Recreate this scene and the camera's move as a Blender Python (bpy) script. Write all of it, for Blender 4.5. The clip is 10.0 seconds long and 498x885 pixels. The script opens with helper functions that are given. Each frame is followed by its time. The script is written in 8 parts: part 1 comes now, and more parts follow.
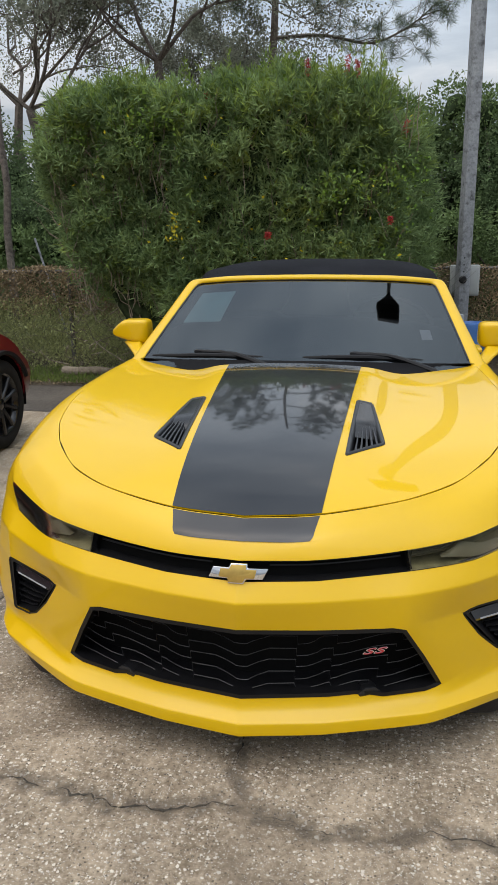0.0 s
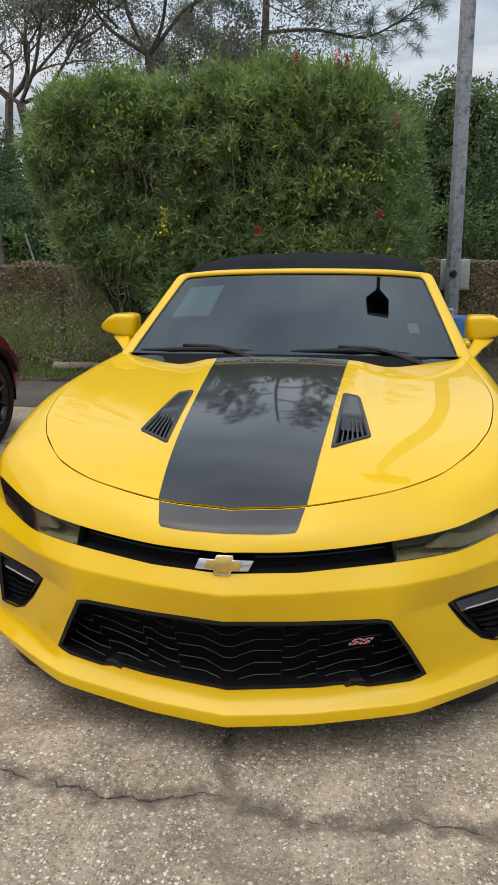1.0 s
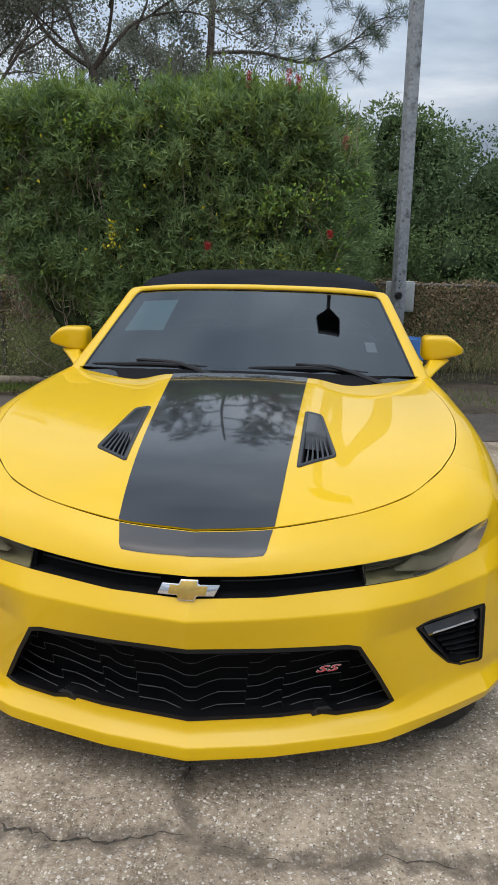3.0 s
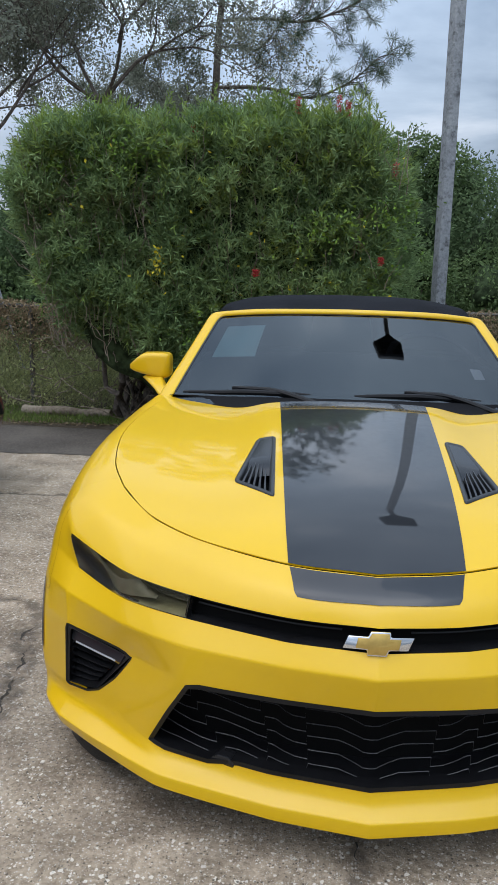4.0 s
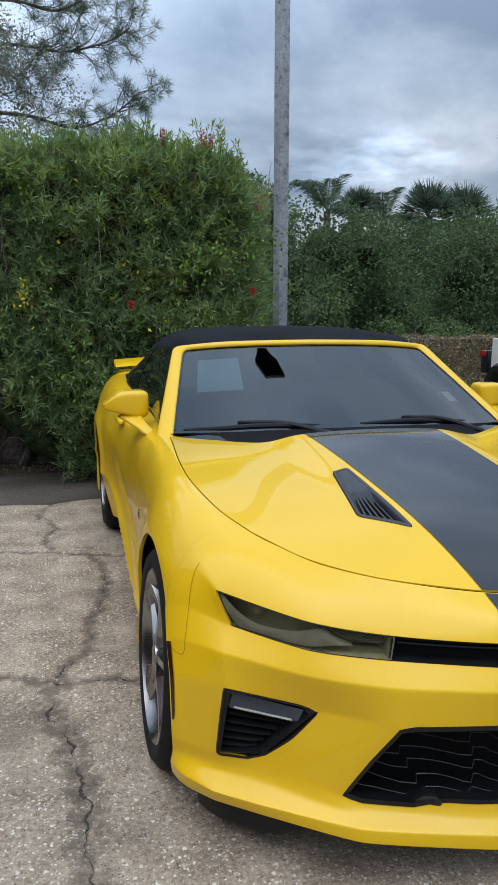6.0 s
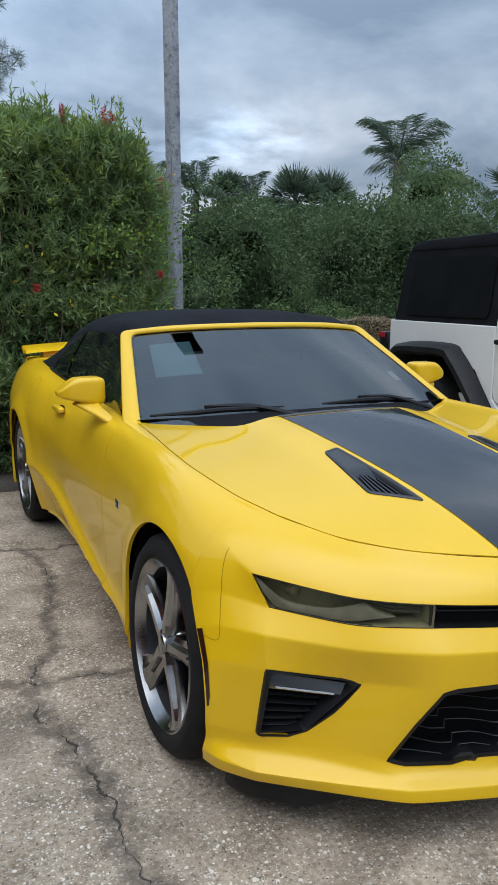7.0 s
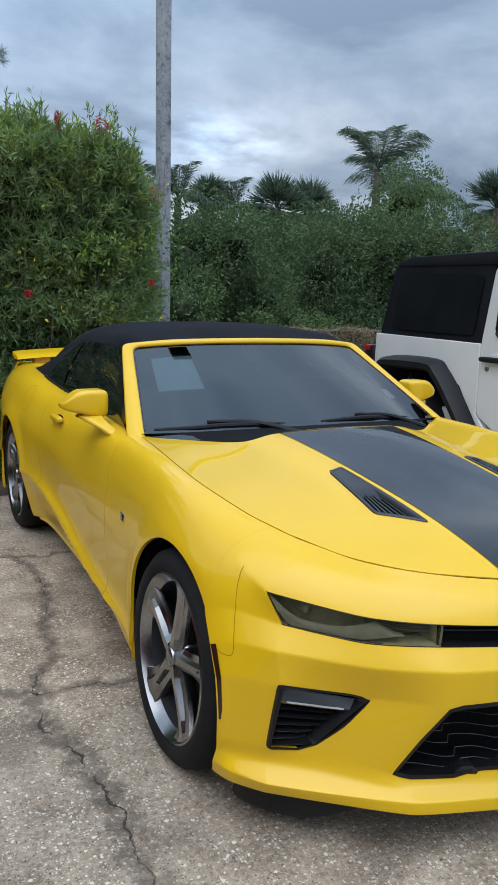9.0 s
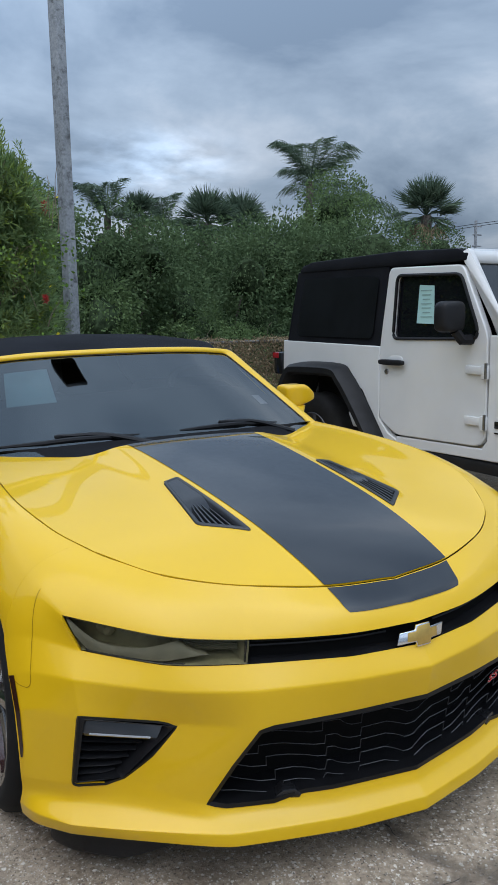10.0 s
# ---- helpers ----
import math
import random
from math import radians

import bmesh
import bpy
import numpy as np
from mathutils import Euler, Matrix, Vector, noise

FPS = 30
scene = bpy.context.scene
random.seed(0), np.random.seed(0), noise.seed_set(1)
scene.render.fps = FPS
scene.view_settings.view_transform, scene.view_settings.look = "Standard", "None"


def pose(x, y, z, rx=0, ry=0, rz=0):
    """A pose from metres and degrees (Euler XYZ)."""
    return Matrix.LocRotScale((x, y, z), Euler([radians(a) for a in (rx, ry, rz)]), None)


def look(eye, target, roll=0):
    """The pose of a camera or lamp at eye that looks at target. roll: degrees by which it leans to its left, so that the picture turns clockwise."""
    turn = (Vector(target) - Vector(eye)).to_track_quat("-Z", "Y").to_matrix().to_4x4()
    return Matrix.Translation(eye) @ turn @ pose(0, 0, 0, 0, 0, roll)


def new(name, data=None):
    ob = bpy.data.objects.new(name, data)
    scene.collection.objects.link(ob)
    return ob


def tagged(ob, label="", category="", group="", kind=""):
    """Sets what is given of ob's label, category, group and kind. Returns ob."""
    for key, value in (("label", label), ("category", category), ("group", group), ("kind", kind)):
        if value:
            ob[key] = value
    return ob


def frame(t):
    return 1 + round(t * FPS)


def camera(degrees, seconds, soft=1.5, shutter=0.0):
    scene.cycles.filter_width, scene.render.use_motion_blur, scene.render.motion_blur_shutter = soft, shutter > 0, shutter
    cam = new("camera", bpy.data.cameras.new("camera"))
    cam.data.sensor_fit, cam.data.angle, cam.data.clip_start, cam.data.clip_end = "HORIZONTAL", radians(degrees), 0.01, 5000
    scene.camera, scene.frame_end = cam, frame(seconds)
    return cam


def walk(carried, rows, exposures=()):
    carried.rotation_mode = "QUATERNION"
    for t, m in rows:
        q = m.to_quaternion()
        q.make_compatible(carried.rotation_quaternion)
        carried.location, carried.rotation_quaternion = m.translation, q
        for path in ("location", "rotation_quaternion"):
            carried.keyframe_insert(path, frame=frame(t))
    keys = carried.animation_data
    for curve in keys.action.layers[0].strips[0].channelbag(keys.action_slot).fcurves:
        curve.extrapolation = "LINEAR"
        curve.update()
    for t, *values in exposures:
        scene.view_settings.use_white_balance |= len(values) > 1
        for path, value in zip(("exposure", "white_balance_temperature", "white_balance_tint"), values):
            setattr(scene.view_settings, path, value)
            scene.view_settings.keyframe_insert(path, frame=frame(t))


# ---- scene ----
cam = camera(35.9, 10.0)
PATH = [
    (0, (0.363, -1.841, 1.492), (0.031, 0.061, 0.973), -0.6),
    (0.5, (0.371, -1.845, 1.487), (0.048, 0.059, 0.969), -0.6),
    (1, (0.387, -1.847, 1.485), (0.072, 0.055, 0.955), -0.7),
    (1.5, (0.39, -1.842, 1.481), (0.086, 0.059, 0.939), -0.8),
    (2, (0.392, -1.832, 1.477), (0.112, 0.07, 0.927), -0.9),
    (3.3, (0.198, -1.715, 1.456), (0.069, 0.227, 0.996), 1.1),
    (3.5, (0.102, -1.656, 1.441), (-0.018, 0.29, 0.994), 0.9),
    (4, (-0.192, -1.609, 1.415), (-0.328, 0.345, 1.008), 1.2),
    (4.5, (-0.476, -1.634, 1.412), (-0.432, 0.336, 1.065), 0.6),
    (5, (-0.764, -1.525, 1.398), (-0.592, 0.438, 1.054), -0.4),
    (5.5, (-1.035, -1.454, 1.422), (-0.84, 0.507, 1.086), -0.0),
    (6, (-1.221, -1.447, 1.418), (-0.737, 0.466, 1.09), 0.1),
    (6.2, (-1.261, -1.411, 1.407), (-0.631, 0.455, 1.057), -0.4),
    (7.3, (-1.749, -1.29, 1.434), (-0.912, 0.485, 1.045), -0.2),
    (7.5, (-1.771, -1.287, 1.472), (-0.924, 0.476, 1.055), -0.2),
    (8, (-1.783, -1.312, 1.487), (-0.872, 0.423, 1.09), 0.9),
    (8.5, (-1.789, -1.305, 1.484), (-0.883, 0.44, 1.117), 1.4),
    (9, (-1.778, -1.301, 1.481), (-0.888, 0.453, 1.119), 1.4),
    (9.5, (-1.685, -1.361, 1.465), (-0.709, 0.35, 1.119), 0.5),
    (10, (-1.337, -1.39, 1.439), (-0.35, 0.32, 1.116), -0.9),
]
walk(cam, [(t, look(eye, target, roll)) for t, eye, target, roll in PATH],
     exposures=[(0, 0.0, 7700, 16), (2.2, 0.0, 7700, 16), (3.5, 0.0, 6900, 15), (4.5, 0.0, 6700, 14), (5.5, 0.0, 6700, 14), (7.3, 0.0, 6600, 13), (8.5, 0.02, 6550, 13), (9.3, 0.04, 6500, 13), (10.0, -0.12, 6450, 13)])

# ---------------------------------------------------------------- sky and sun (overcast)
world = bpy.data.worlds.new("overcast_sky")
scene.world = world
world.use_nodes = True
wn, wl = world.node_tree.nodes, world.node_tree.links
wn.clear()
w_out = wn.new("ShaderNodeOutputWorld")
w_bg = wn.new("ShaderNodeBackground")
w_sky = wn.new("ShaderNodeTexSky")
w_sky.sky_type, w_sky.sun_disc = "NISHITA", False
w_sky.sun_elevation, w_sky.sun_rotation = radians(62), radians(233)
w_sky.air_density, w_sky.dust_density = 1.0, 3.0
w_dim = wn.new("ShaderNodeMix"); w_dim.data_type = "RGBA"; w_dim.blend_type = "MULTIPLY"; w_dim.inputs[0].default_value = 1.0
w_dim.inputs[7].default_value = (0.015, 0.015, 0.015, 1)
w_co = wn.new("ShaderNodeTexCoord")
w_sep = wn.new("ShaderNodeSeparateXYZ")
wl.new(w_co.outputs["Generated"], w_sep.inputs[0])
# cloud deck: directions projected on a flat layer, so clouds flatten towards the horizon
w_zc = wn.new("ShaderNodeMath"); w_zc.operation = "MAXIMUM"; w_zc.inputs[1].default_value = 0.0
wl.new(w_sep.outputs[2], w_zc.inputs[0])
w_za = wn.new("ShaderNodeMath"); w_za.operation = "ADD"; w_za.inputs[1].default_value = 0.22
wl.new(w_zc.outputs[0], w_za.inputs[0])
w_dx = wn.new("ShaderNodeMath"); w_dx.operation = "DIVIDE"
w_dy = wn.new("ShaderNodeMath"); w_dy.operation = "DIVIDE"
wl.new(w_sep.outputs[0], w_dx.inputs[0]); wl.new(w_za.outputs[0], w_dx.inputs[1])
wl.new(w_sep.outputs[1], w_dy.inputs[0]); wl.new(w_za.outputs[0], w_dy.inputs[1])
w_cmb = wn.new("ShaderNodeCombineXYZ")
wl.new(w_dx.outputs[0], w_cmb.inputs[0]); wl.new(w_dy.outputs[0], w_cmb.inputs[1])
w_n1 = wn.new("ShaderNodeTexNoise"); w_n1.inputs["Scale"].default_value = 1.15; w_n1.inputs["Detail"].default_value = 7; w_n1.inputs["Roughness"].default_value = 0.55
w_n1.inputs["Distortion"].default_value = 0.35
wl.new(w_cmb.outputs[0], w_n1.inputs["Vector"])
w_ramp = wn.new("ShaderNodeValToRGB")
w_ramp.color_ramp.elements[0].position, w_ramp.color_ramp.elements[0].color = 0.37, (0.208, 0.295, 0.408, 1)
w_ramp.color_ramp.elements[1].position, w_ramp.color_ramp.elements[1].color = 0.76, (0.885, 0.98, 1.08, 1)
e = w_ramp.color_ramp.elements.new(0.52); e.color = (0.392, 0.508, 0.640, 1)
wl.new(w_n1.outputs[0], w_ramp.inputs[0])
w_add = wn.new("ShaderNodeMix"); w_add.data_type = "RGBA"; w_add.blend_type = "ADD"; w_add.inputs[0].default_value = 1.0
wl.new(w_sky.outputs[0], w_dim.inputs[6])
wl.new(w_dim.outputs[2], w_add.inputs[6]); wl.new(w_ramp.outputs[0], w_add.inputs[7])
# an overcast sky is about three times as bright overhead as at the horizon
w_lift = wn.new("ShaderNodeMath"); w_lift.operation = "MULTIPLY_ADD"; w_lift.inputs[1].default_value = 1.9; w_lift.inputs[2].default_value = 0.47
wl.new(w_zc.outputs[0], w_lift.inputs[0])
# the cloud is thinner ahead, so the sky is brighter there
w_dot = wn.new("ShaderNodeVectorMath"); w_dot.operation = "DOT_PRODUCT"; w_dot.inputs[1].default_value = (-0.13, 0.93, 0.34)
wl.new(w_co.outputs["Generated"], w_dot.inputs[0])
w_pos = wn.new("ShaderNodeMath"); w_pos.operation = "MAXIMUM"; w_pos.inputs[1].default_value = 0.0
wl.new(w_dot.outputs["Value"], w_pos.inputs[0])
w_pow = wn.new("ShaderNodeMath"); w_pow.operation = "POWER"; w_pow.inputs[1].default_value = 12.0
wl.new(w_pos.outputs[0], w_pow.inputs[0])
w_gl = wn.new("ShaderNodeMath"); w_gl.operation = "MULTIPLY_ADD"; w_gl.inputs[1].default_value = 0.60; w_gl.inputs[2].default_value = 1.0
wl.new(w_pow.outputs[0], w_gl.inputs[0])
# a thin spot in the cloud low over the thicket
w_d2 = wn.new("ShaderNodeVectorMath"); w_d2.operation = "SUBTRACT"; w_d2.inputs[1].default_value = (0.39, 0.90, 0.185)
wl.new(w_co.outputs["Generated"], w_d2.inputs[0])
w_s2 = wn.new("ShaderNodeVectorMath"); w_s2.operation = "MULTIPLY"; w_s2.inputs[1].default_value = (1.0, 1.0, 2.6)
wl.new(w_d2.outputs[0], w_s2.inputs[0])
w_e2 = wn.new("ShaderNodeVectorMath"); w_e2.operation = "LENGTH"
wl.new(w_s2.outputs[0], w_e2.inputs[0])
w_m2 = wn.new("ShaderNodeMapRange"); w_m2.inputs[1].default_value = 0.155; w_m2.inputs[2].default_value = 0.0; w_m2.inputs[4].default_value = 1.0
w_m2.interpolation_type = "SMOOTHSTEP"
wl.new(w_e2.outputs["Value"], w_m2.inputs[0])
w_n2 = wn.new("ShaderNodeTexNoise"); w_n2.inputs["Scale"].default_value = 4.5; w_n2.inputs["Detail"].default_value = 6
wl.new(w_cmb.outputs[0], w_n2.inputs["Vector"])
w_r2 = wn.new("ShaderNodeMapRange"); w_r2.inputs[1].default_value = 0.40; w_r2.inputs[2].default_value = 0.60; w_r2.inputs[4].default_value = 1.15
wl.new(w_n2.outputs[0], w_r2.inputs[0])
w_g2 = wn.new("ShaderNodeMath"); w_g2.operation = "MULTIPLY_ADD"
wl.new(w_m2.outputs[0], w_g2.inputs[0]); wl.new(w_r2.outputs[0], w_g2.inputs[1]); wl.new(w_gl.outputs[0], w_g2.inputs[2])
# added broad bright lobe overhead, behind the view, in place of a stronger sun
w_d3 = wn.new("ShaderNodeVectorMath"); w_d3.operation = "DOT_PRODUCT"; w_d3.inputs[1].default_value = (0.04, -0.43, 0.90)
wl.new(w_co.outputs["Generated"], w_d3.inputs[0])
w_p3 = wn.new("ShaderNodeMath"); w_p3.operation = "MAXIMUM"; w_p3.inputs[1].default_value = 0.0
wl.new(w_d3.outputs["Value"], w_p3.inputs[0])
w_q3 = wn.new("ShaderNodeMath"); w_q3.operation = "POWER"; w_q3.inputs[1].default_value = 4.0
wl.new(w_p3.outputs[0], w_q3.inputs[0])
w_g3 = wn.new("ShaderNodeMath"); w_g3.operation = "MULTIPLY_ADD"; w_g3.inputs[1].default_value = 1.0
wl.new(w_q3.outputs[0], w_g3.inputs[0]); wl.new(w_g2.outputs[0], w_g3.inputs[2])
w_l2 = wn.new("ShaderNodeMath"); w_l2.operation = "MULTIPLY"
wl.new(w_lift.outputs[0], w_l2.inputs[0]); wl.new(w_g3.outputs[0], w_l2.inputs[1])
w_sc = wn.new("ShaderNodeVectorMath"); w_sc.operation = "SCALE"
wl.new(w_add.outputs[2], w_sc.inputs[0]); wl.new(w_l2.outputs[0], w_sc.inputs["Scale"])
wl.new(w_sc.outputs[0], w_bg.inputs[0])
w_bg.inputs[1].default_value = 1.0
wl.new(w_bg.outputs[0], w_out.inputs[0])

sun_data = bpy.data.lights.new("sun", "SUN")
sun_data.energy, sun_data.angle, sun_data.color = 0.62, radians(75), (1.0, 0.97, 0.92)
sun = new("sun", sun_data)
sun.matrix_world = look((-4.0, -2.0, 9.5), (0, 1, 0))

# ---------------------------------------------------------------- materials
def surface(name, col, rough=0.5, metal=0.0, var=0.12, scale=6.0, bump=0.0, bscale=80.0, coat=0.0, island=0.0, col2=None, spec=0.5, coords="Object", rvar=0.1, sheen=0.0, objvar=0.0):
    m = bpy.data.materials.new(name)
    m.use_nodes = True
    n, l = m.node_tree.nodes, m.node_tree.links
    b = n["Principled BSDF"]
    b.inputs["Metallic"].default_value = metal
    b.inputs["Specular IOR Level"].default_value = spec
    b.inputs["Coat Weight"].default_value = coat
    b.inputs["Coat Roughness"].default_value = 0.03
    if sheen:
        b.inputs["Sheen Weight"].default_value = sheen
    tc = n.new("ShaderNodeTexCoord")
    n1 = n.new("ShaderNodeTexNoise"); n1.inputs["Scale"].default_value = scale; n1.inputs["Detail"].default_value = 5
    l.new(tc.outputs[coords], n1.inputs["Vector"])
    rp = n.new("ShaderNodeValToRGB")
    c2 = col2 or tuple(min(1, c * (1 + var)) for c in col)
    rp.color_ramp.elements[0].position, rp.color_ramp.elements[0].color = 0.35, (*[c * (1 - var) for c in col], 1)
    rp.color_ramp.elements[1].position, rp.color_ramp.elements[1].color = 0.65, (*c2, 1)
    l.new(n1.outputs[0], rp.inputs[0])
    out = rp.outputs[0]
    if island or objvar:
        src = n.new("ShaderNodeNewGeometry").outputs["Random Per Island"] if island else n.new("ShaderNodeObjectInfo").outputs["Random"]
        amt = island or objvar
        mr = n.new("ShaderNodeMapRange"); mr.inputs[3].default_value = 1 - amt; mr.inputs[4].default_value = 1 + amt
        l.new(src, mr.inputs[0])
        mx = n.new("ShaderNodeVectorMath"); mx.operation = "SCALE"
        l.new(out, mx.inputs[0]); l.new(mr.outputs[0], mx.inputs["Scale"])
        out = mx.outputs[0]
    l.new(out, b.inputs["Base Color"])
    n2 = n.new("ShaderNodeTexNoise"); n2.inputs["Scale"].default_value = bscale; n2.inputs["Detail"].default_value = 4
    l.new(tc.outputs[coords], n2.inputs["Vector"])
    rr = n.new("ShaderNodeMapRange"); rr.inputs[3].default_value = max(0.0, rough * (1 - rvar)); rr.inputs[4].default_value = min(1, rough * (1 + rvar))
    l.new(n2.outputs[0], rr.inputs[0]); l.new(rr.outputs[0], b.inputs["Roughness"])
    if bump:
        bp = n.new("ShaderNodeBump"); bp.inputs["Strength"].default_value = bump; bp.inputs["Distance"].default_value = 0.01
        l.new(n2.outputs[0], bp.inputs["Height"]); l.new(bp.outputs[0], b.inputs["Normal"])
    return m


def leaf(name, col, col2, rough=0.68, island=0.35, trans=0.25, spec=0.22):
    """Foliage: two greens by clump, a shade a leaf, some light through the blade."""
    m = surface(name, col, rough, var=0.05, scale=2.2, col2=col2, island=island, spec=spec)
    n, l = m.node_tree.nodes, m.node_tree.links
    b = n["Principled BSDF"]
    out = n["Material Output"]
    tr = n.new("ShaderNodeBsdfTranslucent")
    l.new(b.inputs["Base Color"].links[0].from_socket, tr.inputs[0])
    mx = n.new("ShaderNodeMixShader"); mx.inputs[0].default_value = trans
    l.new(b.outputs[0], mx.inputs[1]); l.new(tr.outputs[0], mx.inputs[2]); l.new(mx.outputs[0], out.inputs[0])
    return m


def glass(name, tint, rough=0.0, trans=1.0, spec=0.5):
    m = bpy.data.materials.new(name)
    m.use_nodes = True
    b = m.node_tree.nodes["Principled BSDF"]
    b.inputs["Base Color"].default_value = (*tint, 1)
    b.inputs["Roughness"].default_value = rough
    b.inputs["Transmission Weight"].default_value = trans
    b.inputs["IOR"].default_value = 1.5
    b.inputs["Specular IOR Level"].default_value = spec
    return m


YELLOW = surface("yellow_paint", (0.735, 0.440, 0.005), 0.5, var=0.02, scale=3, coat=0.75, bscale=900, rvar=0.15, spec=0.18)
STRIPE = surface("gloss_black_vinyl", (0.010, 0.011, 0.013), 0.34, var=0.15, scale=2, bscale=40, rvar=0.2, coat=1.0, spec=0.10)
STRIPE.node_tree.nodes["Principled BSDF"].inputs["Coat Roughness"].default_value = 0.03
GRILLEBAR = surface("satin_grey_grille_bar", (0.06, 0.06, 0.062), 0.35, var=0.15, scale=10)
COWLBLACK = surface("dull_black_cowl", (0.007, 0.007, 0.008), 0.8, var=0.2, scale=12, spec=0.12)
WIPERBLACK = surface("dull_wiper_rubber", (0.007, 0.007, 0.008), 0.5, var=0.2, scale=12, spec=0.25)
VENTFRAME = surface("satin_dark_grey_vent_frame", (0.019, 0.020, 0.022), 0.32, var=0.15, scale=12)
GRAINBLACK = surface("fine_black_slat", (0.008, 0.008, 0.009), 0.4, var=0.2, scale=12, spec=0.3)
GLOSSBLACK = surface("gloss_black_plastic", (0.012, 0.012, 0.013), 0.18, var=0.2, scale=10, bscale=300, bump=0.01)
BLACKPLASTIC = surface("grained_black_plastic", (0.011, 0.011, 0.012), 0.5, var=0.2, scale=12, bscale=700, bump=0.12, spec=0.28)
# pale colour stands in for the bright reflection of a chrome strip
GLEAMSTRIP = surface("painted_chrome_gleam", (0.45, 0.46, 0.48), 0.25, var=0.05, coat=0.5)
DARKVOID = surface("unlit_black_lining", (0.006, 0.006, 0.006), 0.9, var=0.1, spec=0.06)
RUBBER = surface("tyre_rubber", (0.011, 0.0105, 0.010), 0.85, var=0.25, scale=9, bscale=260, bump=0.12, spec=0.25)
CANVAS = surface("black_canvas", (0.010, 0.011, 0.014), 0.95, var=0.2, scale=4, bscale=1400, bump=0.25, spec=0.15)
CHROME = surface("chrome", (0.75, 0.76, 0.78), 0.12, metal=1.0, var=0.03, bscale=200, rvar=0.3)
GOLD = surface("gold_insert", (0.55, 0.36, 0.10), 0.35, metal=0.7, var=0.1, scale=40, bscale=900, bump=0.05)
DISC = surface("dull_brake_steel", (0.07, 0.068, 0.066), 0.45, metal=0.7, var=0.2, scale=14)
BARREL = surface("dark_rim_barrel", (0.035, 0.035, 0.037), 0.5, metal=0.4, var=0.1, scale=14, bscale=500, bump=0.01)
ALLOY = surface("grey_alloy", (0.34, 0.335, 0.33), 0.22, metal=1.0, var=0.08, scale=14, bscale=500, bump=0.01, rvar=0.3)
STEEL = surface("brake_steel", (0.25, 0.25, 0.25), 0.4, metal=1.0, var=0.2, scale=20, bscale=400, bump=0.05)
RED = surface("red_enamel", (0.55, 0.012, 0.02), 0.3, var=0.05, coat=0.5)
REDPAINT = surface("dark_red_paint", (0.16, 0.006, 0.010), 0.3, var=0.05, scale=3, coat=1.0, bscale=900, bump=0.004)
WHITE = surface("white_paint", (0.72, 0.72, 0.705), 0.35, var=0.03, scale=3, coat=0.8, bscale=600, bump=0.006)
WINDSCREEN = glass("tinted_windscreen_glass", (0.035, 0.048, 0.068))
WINDSCREEN.node_tree.nodes["Principled BSDF"].inputs["Specular Tint"].default_value = (0.82, 0.94, 0.98, 1)
WINDSCREEN.node_tree.nodes["Principled BSDF"].inputs["IOR"].default_value = 1.75
DARKGLASS = glass("dark_tinted_glass", (0.008, 0.009, 0.011), trans=0.12)
SMOKED = glass("smoked_lamp_lens", (0.56, 0.54, 0.41), 0.14)
HOUSING = surface("dark_olive_lamp_lining", (0.200, 0.186, 0.120), 0.45, var=0.2, scale=30)
SMOKED.node_tree.nodes["Principled BSDF"].inputs["IOR"].default_value = 1.20
SEAM = surface("dark_panel_gap", (0.28, 0.155, 0.008), 0.8, var=0.1, spec=0.1)
LAMPBAR = surface("gloss_dark_grey_plastic", (0.030, 0.031, 0.034), 0.15, var=0.1, scale=10, coat=0.6)
PAPER = surface("pale_green_paper", (0.40, 0.64, 0.61), 0.7, var=0.05, scale=8)
WHITEPAPER = surface("white_paper", (0.75, 0.75, 0.72), 0.7, var=0.05)
INK = surface("grey_print", (0.24, 0.38, 0.36), 0.7, var=0.1)
TAIL = surface("red_lamp_lens", (0.35, 0.01, 0.015), 0.15, var=0.1, coat=0.6)
AMBER = surface("smoked_side_marker", (0.035, 0.012, 0.006), 0.2, var=0.2, coat=0.5)
LAMPGREY = surface("lamp_reflector_grey", (0.085, 0.082, 0.062), 0.5, var=0.1)
LAMPPALE = surface("lamp_guide_grey", (0.108, 0.101, 0.076), 0.4, var=0.15, scale=30)


